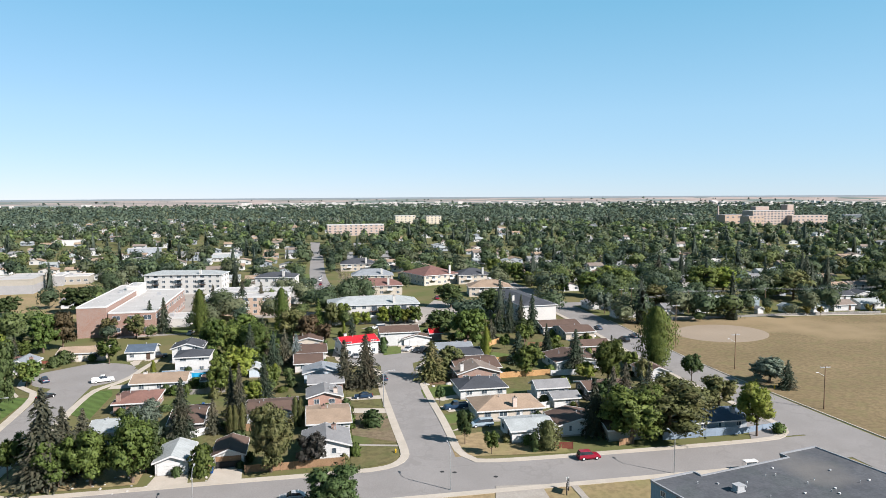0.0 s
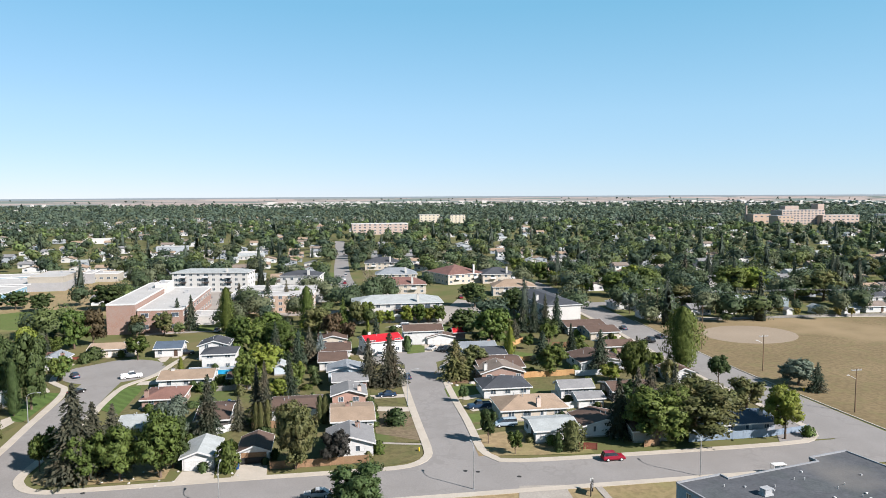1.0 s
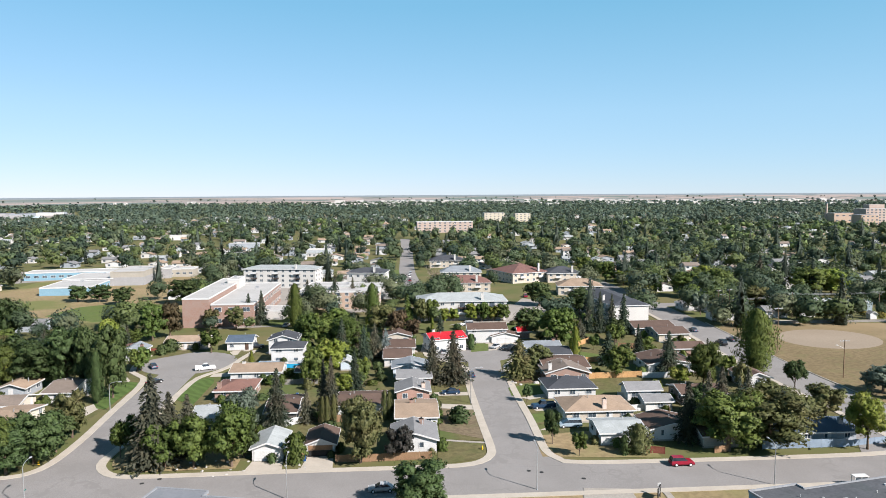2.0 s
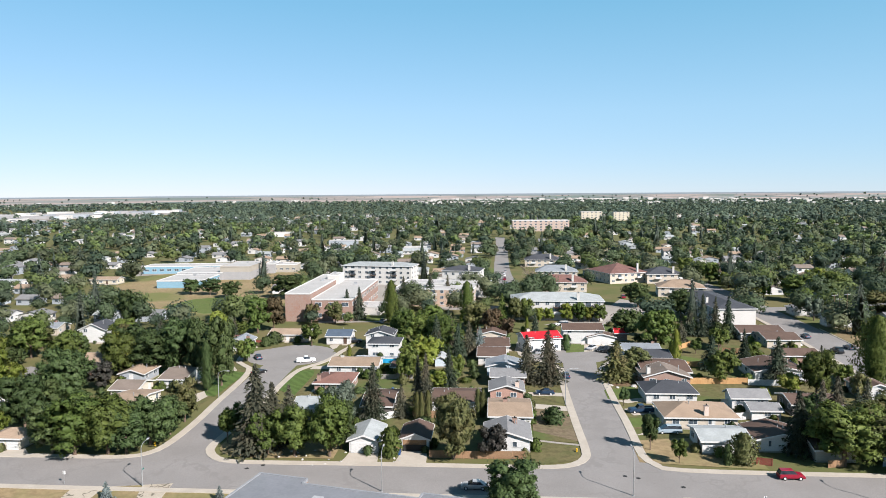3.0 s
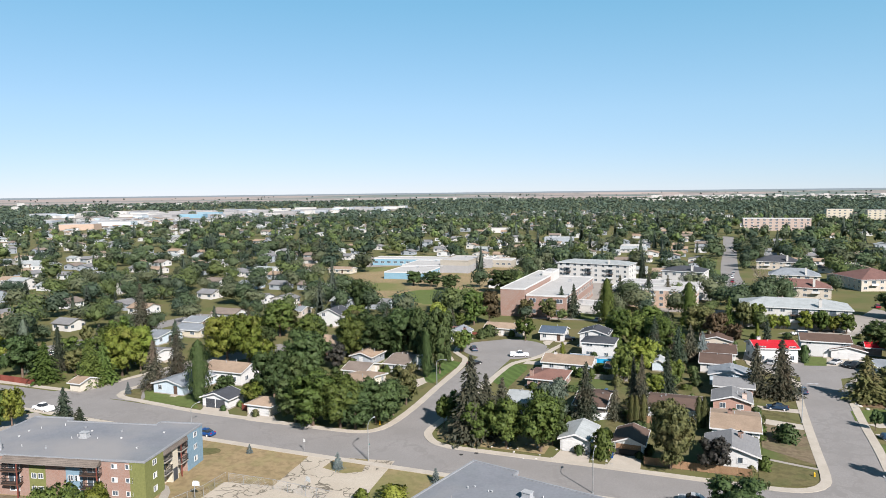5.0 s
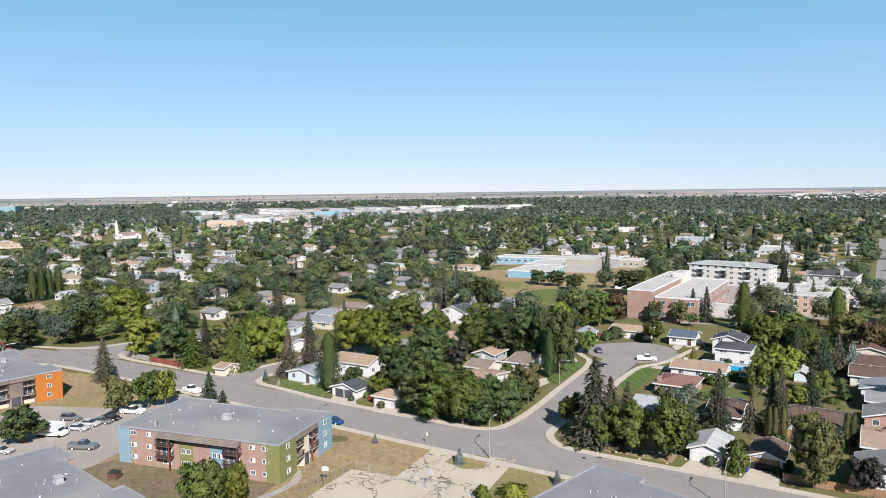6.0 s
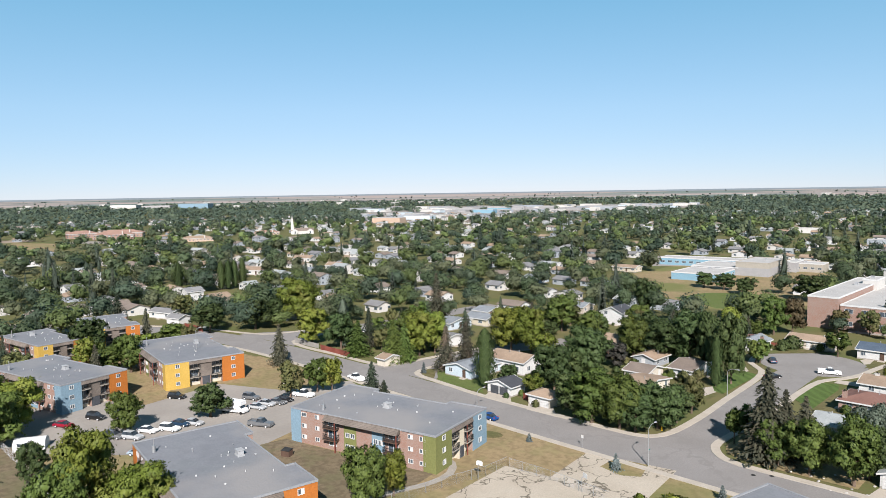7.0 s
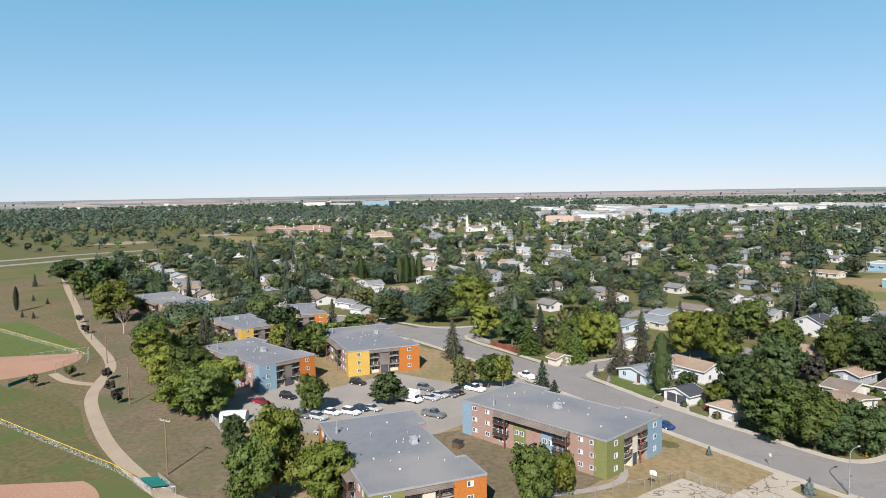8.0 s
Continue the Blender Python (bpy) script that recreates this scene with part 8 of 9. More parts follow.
wood_pole(-230.64, 20.51, 9.77, 0.34, 30, cross=False, lamp=False, note="bare wooden pole beside the path")
wood_pole(-272.54, 19.7, 10.97, 0.39, 30, cross=False, lamp=False, note="bare wooden pole beside the path")
wood_pole(-383.03, 20.68, 9.63, 0.55, 30, cross=False, lamp=False, note="bare wooden pole beside the path")
for z in (9.2, 9.6):
    wire([(*q, z) for q in [(123.05, 250.41), (155.48, 264.27), (191.77, 264.87), (222.71, 260.92), (244.06, 259.19)]], 0.5, 0.03)
sign(-73.92, 112.35, 180)
sign(-85.71, 128.39, 0)
sign(-60.07, 112.79, 90, 3.0, 0.7, 0.2, "windscreen_green", "green street name sign on a steel post")
sign(42.33, 108.57, 180)
hydrant(16.02, 131.85)
hydrant(116.77, 156.54)
bin_cart(-17.82, 128.84, 10)
bin_cart(38.44, 157.75, 30)
bin_cart(-25, 170.7, 0)
boulders(30.14, 177.79, 4, 1.6, 0.55)
boulders(35.64, 177.63, 2, 0.6, 0.7)
boulders(-38.04, 126.78, 8, 3.0, 0.3)
boulders(-31.74, 126.65, 10, 4.0, 0.3)
boulders(-19.17, 126.39, 10, 2.0, 0.25)

fence(-11.9, 127.6, -3.3, 127.6, 1.5, "wood_fence", "weathered brown board fence by a corner yard")
fence(-3.3, 127.6, 6.0, 128.0, 1.5, "wood_fence", "weathered brown board fence by a corner yard")
fence(-24.58, 148.66, -19.41, 152.32, 1.6, "trim_white", "white board fence behind a garage")
fence(-19.57, 129.16, -18.09, 130.84, 1.5, "wood_fence")
fence(65.2, 180.56, 74.85, 180.28, 1.6, "trim_white", "white board fence between back yards")
fence(50.24, 180.99, 65.3, 181.66, 1.7, "wood_new", "new orange-brown board fence between back yards")
fence(52.07, 197.75, 62.49, 200.08, 1.7, "wood_new", "new orange-brown board fence between back yards")
fence(54.24, 216.28, 63.03, 225.75, 1.7, "wood_new", "new yellowish board fence between back yards")
fence(70.45, 217.3, 78.65, 215.45, 1.6, "wood_fence")
fence(52.82, 163.02, 58.82, 161.09, 1.6, "trim_white", "white board fence by a garage")
fence(51.48, 152.14, 56.87, 153.19, 1.7, "trim_white", "white board fence by a house")
fence(62.67, 158.39, 60.34, 149.22, 1.6, "wood_fence")
fence(47.08, 127.74, 50.42, 126.84, 1.4, "wood_red", "reddish board fence on the avenue")
fence(60.07, 126.51, 63.36, 127.11, 1.4, "wood_fence")
fence(70.14, 127.67, 86.78, 127.61, 1.7, "fence_blue", "pale blue board fence round a corner lot")
fence(86.78, 127.61, 98.03, 129.56, 1.3, "fence_blue", "pale blue board fence round a corner lot")
fence(-182.54, 128.64, -167.01, 128.24, 1.7, "wood_red", "reddish brown board fence on the avenue")
fence(-197.42, 128.83, -184.42, 129.11, 1.6, "wood_grey", "weathered grey board fence on the avenue")
fence(-101.63, 129.49, -98.55, 128.73, 1.5, "wood_red", "dark board fence between garages")
fence(-29.91, 182.34, -21.35, 182.59, 1.4, "wood_grey", "weathered grey board fence in a back yard")
fence(-79.76, 222.21, -76.04, 223.17, 1.6, "wood_red", "reddish board fence beside a bungalow")
fence(-252.37, 116.54, -239.93, 117.36, 1.8, "wood_red", "orange-red board fence by a driveway")
fence(140.09, 251.62, 191.78, 250.62, 1.0, "wood_grey", "low weathered fence along the field")
fence(191.78, 250.62, 232.7, 247, 1.0, "wood_grey", "low weathered fence along the field")
fence(-17.77, 151.13, -11.56, 150.98, 1.6, "wood_fence")

wire_fence([(-82.51, 70.91), (-80.84, 80.67), (-78.69, 89.47), (-78.66, 95.11)], 1.8)
wire_fence([(-78.04, 95.13), (-69.16, 95.49), (-57.37, 94.73)], 1.8)
wire_fence([(-159.25, 34.27), (-134.85, 34.01), (-119.61, 32.87)], 1.8)
wire_fence([(-330, -16), (-302.74, -5.49), (-247.22, 14.6), (-242.67, 15.84)], 1.3, "outfield fence with a yellow top tube", "yellow_tube", 0.055)
wire_fence([(-215, -20), (-177.83, -4.42), (-137.74, 12.42), (-130.96, 14.56)], 1.3, "outfield fence with a yellow top tube", "yellow_tube", 0.055)
wire_fence([(-222.38, 6.56), (-231.99, 15.03), (-242.15, 16.58)], 3.5, "tall chain-link backstop of a ball diamond")
wire_fence([(-246.23, 0.81), (-246.88, 9.89), (-246.16, 16.11)], 2.6, "chain-link fence of a ball diamond")
wire_fence([(-129.49, 14.64), (-121.73, 16.62), (-120.55, 19.94), (-128.66, 18.44)], 1.6, "chain-link fence round a bench area")
patch("bench_screen", [(-129.71, 15.57), (-128.66, 18.44), (-123.45, 19.57), (-124.63, 16.19)], "windscreen_green", "dark green canvas beside the ball diamond", "canvas", z=0.9)
fence(-216.5, -4.75, -222.1, -0.21, 1.0, "windscreen_green", "green windscreen of a ball diamond")


def hoop(x, y, turn):
    e = thing("basketball_hoop", x, y, turn, "basketball hoop with a white backboard on a court", "hoop")
    part("pole", Geo().tube((0, 0, -0.2), (0, 0, 2.5), 0.06, 0.05, 8).tube((0, 0, 2.5), (0, -0.6, 2.7), 0.05, 0.04, 8), "steel", e)
    part("backboard", Geo().prism([(-0.6, -0.65), (0.6, -0.65), (0.6, -0.6), (-0.6, -0.6)], 2.3, 3.0).prism([(-0.4, -0.65), (0.4, -0.65), (0.4, -0.6), (-0.4, -0.6)], 3.0, 3.15), "trim_white", e)
    part("rim", Geo().tube((0, -0.88, 2.45), (0, -0.88, 2.47), 0.23, 0.23, 12, False), "panel_orange", e)


hoop(-62.64, 95.13, 160)
hoop(-78.64, 87.39, 200)


def bus_shelter(x, y, turn):
    e = thing("bus_shelter", x, y, turn, "glass bus shelter with white frame by the avenue", "shelter")
    post = Geo().box(-0.05, -0.05, -0.1, 0.05, 0.05, 2.3).mesh("post")
    for a in (-1.8, 0, 1.8):
        for b in (-0.8, 0.8):
            part("post", post, "trim_white", e, at=pose(a, b, 0))
    part("roof", Geo().box(-2.0, -1.0, 2.3, 2.0, 1.0, 2.42), "trim_white", e)
    part("glass_back", Geo().box(-1.75, 0.78, 0.2, 1.75, 0.8, 2.2), "window_glass", e)
    part("bench", Geo().box(-1.4, 0.2, 0.4, 1.4, 0.6, 0.46).box(-1.3, 0.3, 0, -1.2, 0.5, 0.4).box(1.2, 0.3, 0, 1.3, 0.5, 0.4), "wood_fence", e)
    return e


bus_shelter(77.38, 109.69, 180).scale = (0.62, 0.62, 0.85)


def entry_sign(x, y, turn):
    e = thing("entry_sign", x, y, turn, "black name board on two dark posts in dry grass", "sign")
    part("board", Geo().box(-1.1, -0.05, 0.75, 1.1, 0.05, 2.05), "pipe_black", e)
    for q in (-1, 1):
        part("post", Geo().box(q * 1.02 - 0.06, -0.09, -0.2, q * 1.02 + 0.06, 0.09, 2.15), "pipe_black", e)
    for k, w in enumerate((0.8, 0.55, 0.65)):
        part("text_bar", Geo().box(-w, -0.06, 1.72 - 0.34 * k, w, -0.052, 1.84 - 0.34 * k), "trim_grey", e)


entry_sign(42, 107.73, 60)
patch("entry_drive", [(30.93, 112.77), (38.7, 111.89), (38.13, 103.34), (28.87, 105.23)], "concrete_old", "pale concrete apron of a driveway", "driveway")
band("entry_walk", [(44.08, 111.51), (44.14, 109.59), (44.08, 103.17)], 1.2, "concrete_old", "narrow concrete walk to an apartment door", category="path")


def camper(x, y, turn):
    e = thing("camper_van", x, y, turn, "white camper van parked in the apartment lot", "camper", z=0.05)
    part("cab", loft([car_section(q, 1.0, 0.4, z) for q, z in ((1.6, 1.9), (2.3, 1.8), (2.6, 1.3), (3.3, 1.15), (3.4, 0.8))]), "paint_white", e)
    part("body", Geo().box(-3.3, -1.1, 0.5, 1.7, 1.1, 2.9).box(1.7, -1.05, 2.0, 2.7, 1.05, 2.85), "paint_white", e)
    part("stripe", Geo().box(-3.2, -1.12, 1.1, 1.6, 1.12, 1.3), "paint_tan", e)
    part("windscreen", Geo().add([(2.32, -0.85, 1.25), (2.32, 0.85, 1.25), (2.05, 0.8, 1.85), (2.05, -0.8, 1.85), (2.66, -0.85, 1.25), (2.66, 0.85, 1.25), (2.36, 0.8, 1.85), (2.36, -0.8, 1.85)],
                                 [(0, 1, 2, 3), (4, 7, 6, 5), (0, 4, 5, 1), (1, 5, 6, 2), (2, 6, 7, 3), (3, 7, 4, 0)]), "car_glass", e)
    for s in (-1, 1):
        part("side_window", Geo().box(-1.2, s * 1.1 - 0.02, 1.6, 0.2, s * 1.1 + 0.02, 2.2), "car_glass", e)
        for q in (-2.1, 2.6):
            part("wheel", CARS["van"]["wheel"], "rubber", e, at=pose(q, s * 0.9, 0.33))
    part("roof_unit", Geo().box(-1.6, -0.4, 2.9, -0.6, 0.4, 3.15), "trim_white", e)
    take(x, y, 3.5, 1.2, turn)


camper(-144.85, 77.51, 24)


def tent_garage(x, y, turn):
    e = thing("shelter_tent", x, y, turn, "white arched fabric car shelter", "tent")
    arch = [math.pi * k / 10 for k in range(11)]
    outer = [(2.41, 0.0)] + [(2.4 * math.cos(a), 1.0 + 1.9 * math.sin(a)) for a in arch] + [(-2.41, 0.0)]
    inner = [(-2.33, 0.0)] + [(2.33 * math.cos(a), 0.97 + 1.84 * math.sin(a)) for a in reversed(arch)] + [(2.33, 0.0)]
    g = loft([[(x, y0, z) for x, z in outer + inner] for y0 in (-4.0, 4.0)])
    part("cover", g, "trim_white", e)
    part("end_wall", Geo().add([(2.3 * math.cos(math.pi * k / 8), 3.9, 1.0 + 1.82 * math.sin(math.pi * k / 8)) for k in range(9)] + [(-2.3, 3.9, 0), (2.3, 3.9, 0)]
                               + [(2.3 * math.cos(math.pi * k / 8), 3.95, 1.0 + 1.82 * math.sin(math.pi * k / 8)) for k in range(9)] + [(-2.3, 3.95, 0), (2.3, 3.95, 0)],
                               [tuple(range(11)), tuple(range(21, 10, -1))] + [(k, 11 + k, 11 + (k + 1) % 11, (k + 1) % 11) for k in range(11)]), "trim_white", e)
    return e


tent_garage(-154.6, 38.6, 330).scale = (0.72, 0.72, 0.78)


def pool(x, y, lx, ly, turn):
    e = thing("swimming_pool", x, y, turn, "above-ground pool with a bright blue panelled wall", "pool")
    take(x, y, lx / 2, ly / 2, turn)
    n = 8
    for s in (-1, 1):
        for k in range(n):
            part("side_panel", Geo().box(-lx / 2 + lx * k / n + 0.04, s * ly / 2 - 0.05, 0, -lx / 2 + lx * (k + 1) / n - 0.04, s * ly / 2 + 0.05, 1.4), "pool_blue", e)
        part("end_panel", Geo().box(s * lx / 2 - 0.05, -ly / 2, 0, s * lx / 2 + 0.05, ly / 2, 1.4), "pool_blue", e)
    part("rim", Geo().box(-lx / 2 - 0.1, -ly / 2 - 0.12, 1.4, lx / 2 + 0.1, -ly / 2 + 0.12, 1.48).box(-lx / 2 - 0.1, ly / 2 - 0.12, 1.4, lx / 2 + 0.1, ly / 2 + 0.12, 1.48), "trim_white", e)
    part("cover", Geo().box(-lx / 2, -ly / 2 + 0.1, 1.25, lx / 2, ly / 2 - 0.1, 1.32), "water_cover", e)


pool(-33.39, 201.5, 14, 3.6, 0)


def waste_bin_box(x, y):
    e = thing("dumpster", x, y, 20, "dark steel dumpster on dry grass", "bin")
    part("body", Geo().box(-0.9, -0.7, 0, 0.9, 0.7, 1.2), "trim_brown", e)
    part("lid", Geo().add([(-0.95, -0.75, 1.2), (0.95, -0.75, 1.2), (0.95, 0.75, 1.35), (-0.95, 0.75, 1.35), (-0.95, -0.75, 1.26), (0.95, -0.75, 1.26), (0.95, 0.75, 1.41), (-0.95, 0.75, 1.41)],
                          [(0, 3, 2, 1), (4, 5, 6, 7), (0, 1, 5, 4), (1, 2, 6, 5), (2, 3, 7, 6), (3, 0, 4, 7)]), "pipe_black", e)


waste_bin_box(-112.82, 70.99)

hydrant(-67.12, 131.31)


def manhole(x, y):
    tagged(part("manhole_cover", Geo().tube((0, 0, 0.05), (0, 0, 0.075), 0.4, 0.4, 16).tube((0, 0, 0.075), (0, 0, 0.08), 0.3, 0.3, 16), "pipe_black", at=pose(x, y, 0)), "dark round iron manhole cover in the street", "manhole", "manhole covers")


for q in ([(-44.68, 120.78), (-42.22, 122.46), (23.09, 120.84), (25.23, 120.05), (32.01, 116.71)]):
    manhole(q[0], q[1])

# ================================================================ trees that fill the yards
rng_fill = random.Random(5)
take(-104, 60, 70, 52)
take(40, 80, 70, 32)
take(190, 150, 72, 90)
take(-180, 10, 120, 22)
take(57.5, 175.5, 8, 5)
take(57, 192.5, 6, 5)
take(59, 213, 7, 6, 40)
n_fill = 0
for attempt in range(4000):
    if n_fill >= 70:
        break
    a, r = rng_fill.uniform(-46, 92), math.sqrt(rng_fill.uniform(150 ** 2, 262 ** 2))
    x, y = -r * math.sin(radians(a)), r * math.cos(radians(a))
    if not is_free(x, y, 4.5) or -84 < x < 40 or abs(x - 107) < 22:
        continue
    if any((x - p) ** 2 + (y - q) ** 2 < (0.33 * (w + 6)) ** 2 for p, q, w in TREES):
        continue
    n_fill += 1
    k = rng_fill.random()
    if k < 0.72:
        w = rng_fill.uniform(5.5, 11)
        tree("wide" if k < 0.5 else "round", x, y, w * rng_fill.uniform(0.8, 1.15), w, rng_fill.choice(["leaf_green", "leaf_green", "leaf_dark", "leaf_dark", "leaf_olive", "leaf_bright"]))
    elif k < 0.92:
        tree("spruce", x, y, rng_fill.uniform(8, 14), rng_fill.uniform(4, 6), rng_fill.choice(["spruce_dark", "spruce_brown", "spruce_dark"]))
    else:
        tree("round", x, y, rng_fill.uniform(6, 9), rng_fill.uniform(5, 7), "leaf_olive")

# hedges, shrubs and small trees in the yards between the houses, none so tall that it hides a roof behind it
rng_yard = random.Random(12)


def view_free(x, y, h):
    r = math.hypot(x, y)
    reach = max(2.0, (h - 2.4) * r / 50)
    return all(is_free(x * (1 + d / r), y * (1 + d / r), -0.6) for d in np.arange(1.5, reach, 1.5))


n_yard = 0
for attempt in range(6000):
    if n_yard >= 150:
        break
    x0, x1, y0, y1 = rng_yard.choice([(-44, 6, 136, 232), (-44, 6, 136, 232), (44, 94, 136, 262), (44, 94, 136, 262), (-126, -74, 136, 230), (-46, 94, 232, 268)])
    x, y = rng_yard.uniform(x0, x1), rng_yard.uniform(y0, y1)
    k = rng_yard.random()
    if k < 0.5:
        kind, h, w = "shrub", rng_yard.uniform(1.2, 2.8), rng_yard.uniform(1.5, 3.2)
    elif k < 0.62:
        kind, h, w = "cedar", rng_yard.uniform(2.5, 5.0), rng_yard.uniform(1.0, 1.6)
    elif k < 0.86:
        h = rng_yard.uniform(4.0, 7.5)
        kind, w = rng_yard.choice(["round", "wide"]), h * rng_yard.uniform(0.7, 1.0)
    else:
        kind, h, w = "spruce", rng_yard.uniform(6, 11), rng_yard.uniform(3, 4.6)
    if not is_free(x, y, w * 0.36) or not view_free(x, y, h):
        continue
    if any((x - p) ** 2 + (y - q) ** 2 < (0.3 * (v + w)) ** 2 for p, q, v in TREES):
        continue
    n_yard += 1
    tree(kind, x, y, h, w, rng_yard.choice(["spruce_dark", "spruce_brown"]) if kind == "spruce" else rng_yard.choice(["leaf_green", "leaf_green", "leaf_dark", "leaf_dark", "leaf_olive", "leaf_bright"]))

# ================================================================ houses and woods beyond
rng_far = np.random.default_rng(3)


def free_mask(x, y, r):
    """For many points at once: which lie outside all taken rectangles."""
    keep = np.ones(len(x), bool)
    for cx, cy, hx, hy, c, s in TAKEN:
        dx, dy = x - cx, y - cy
        keep &= ~((np.abs(dx * c + dy * s) < hx + r) & (np.abs(dy * c - dx * s) < hy + r))
    return keep


def far_houses(r0, r1, count, name):
    """Many small houses of the town beyond, walls and roofs."""
    walls, roofs, glass = [Geo() for _ in range(3)], [Geo() for _ in range(4)], Geo()
    made = 0
    for attempt in range(count * 14):
        if made >= count:
            break
        a, r = rng_far.uniform(-48, 96), math.sqrt(rng_far.uniform(r0 ** 2, r1 ** 2))
        x, y = -r * math.sin(radians(a)), r * math.cos(radians(a))
        x, y = round(x / 15) * 15 + rng_far.uniform(-2, 2), round(y / 38) * 38 + rng_far.uniform(-4, 4)
        if not is_free(x, y, 9) or (y < 0.24 * -x and x < -560) or (rng_far.random() < 0.4 and not 42 < a < 78):
            continue
        made += 1
        lx, ly = rng_far.uniform(9, 13), rng_far.uniform(8, 10)
        ax = "x" if rng_far.random() < 0.6 else "y"
        eave = 2.8 if rng_far.random() < 0.87 else 4.8
        z = rise(math.hypot(x, y))
        for g, dst in ((wall_geo(lx, ly, 0, eave, 1.6, False, ax), walls[made % 3]), (roof_geo(lx, ly, eave, 1.6, False, axis=ax), roofs[int(rng_far.integers(4))])):
            dst.add([(p[0] + x, p[1] + y, p[2] + z) for p in g.v], g.f)
        for k in (-0.28, 0.28):
            for low in (0.0, 2.4)[:2 if eave > 4 else 1]:
                glass.box(x + k * lx - 0.8, y - ly / 2 + 0.42, z + eave - 1.7 - low, x + k * lx + 0.8, y - ly / 2 + 0.52, z + eave - 0.6 - low)
                side = x + (lx / 2 - 0.47) * (1 if x < 0 else -1)
                glass.box(side - 0.05, y + k * ly - 0.6, z + eave - 1.6 - low, side + 0.05, y + k * ly + 0.6, z + eave - 0.6 - low)
        take(x, y, 5, 5)
        for back in ((9, 19) if made % 2 == 0 else (9,)) if 42 < a < 78 else ((9, 18) if made % 4 == 0 else (9,) if made % 4 == 2 else ()):
            take(x * (1 - back / r), y * (1 - back / r), 6, 6)
    for g, m in zip(walls, ("stucco", "white", "grey_wall")):
        tagged(part(name + "_walls", g, m), "pale walls of many houses among far trees", "houses", kind="stuff")
    tagged(part(name + "_windows", glass, "window_glass"), "windows of many houses among far trees", "windows", kind="stuff")
    for g, m in zip(roofs, ("roof_taupe", "roof_grey", "roof_tan", "roof_pale")):
        tagged(part(name + "_roofs", g, m), "shingled roofs of many houses among far trees", "roofs", kind="stuff")


far_houses(290, 620, 460, "midtown")
far_houses(620, 1500, 950, "far_town")


def unit_ball():
    bm = bmesh.new()
    bmesh.ops.create_icosphere(bm, subdivisions=1, radius=1.0)
    bm.verts.index_update()
    ball = np.array([q.co[:] for q in bm.verts]), np.array([[q.index for q in p.verts] for p in bm.faces])
    bm.free()
    return ball


BALL = unit_ball()


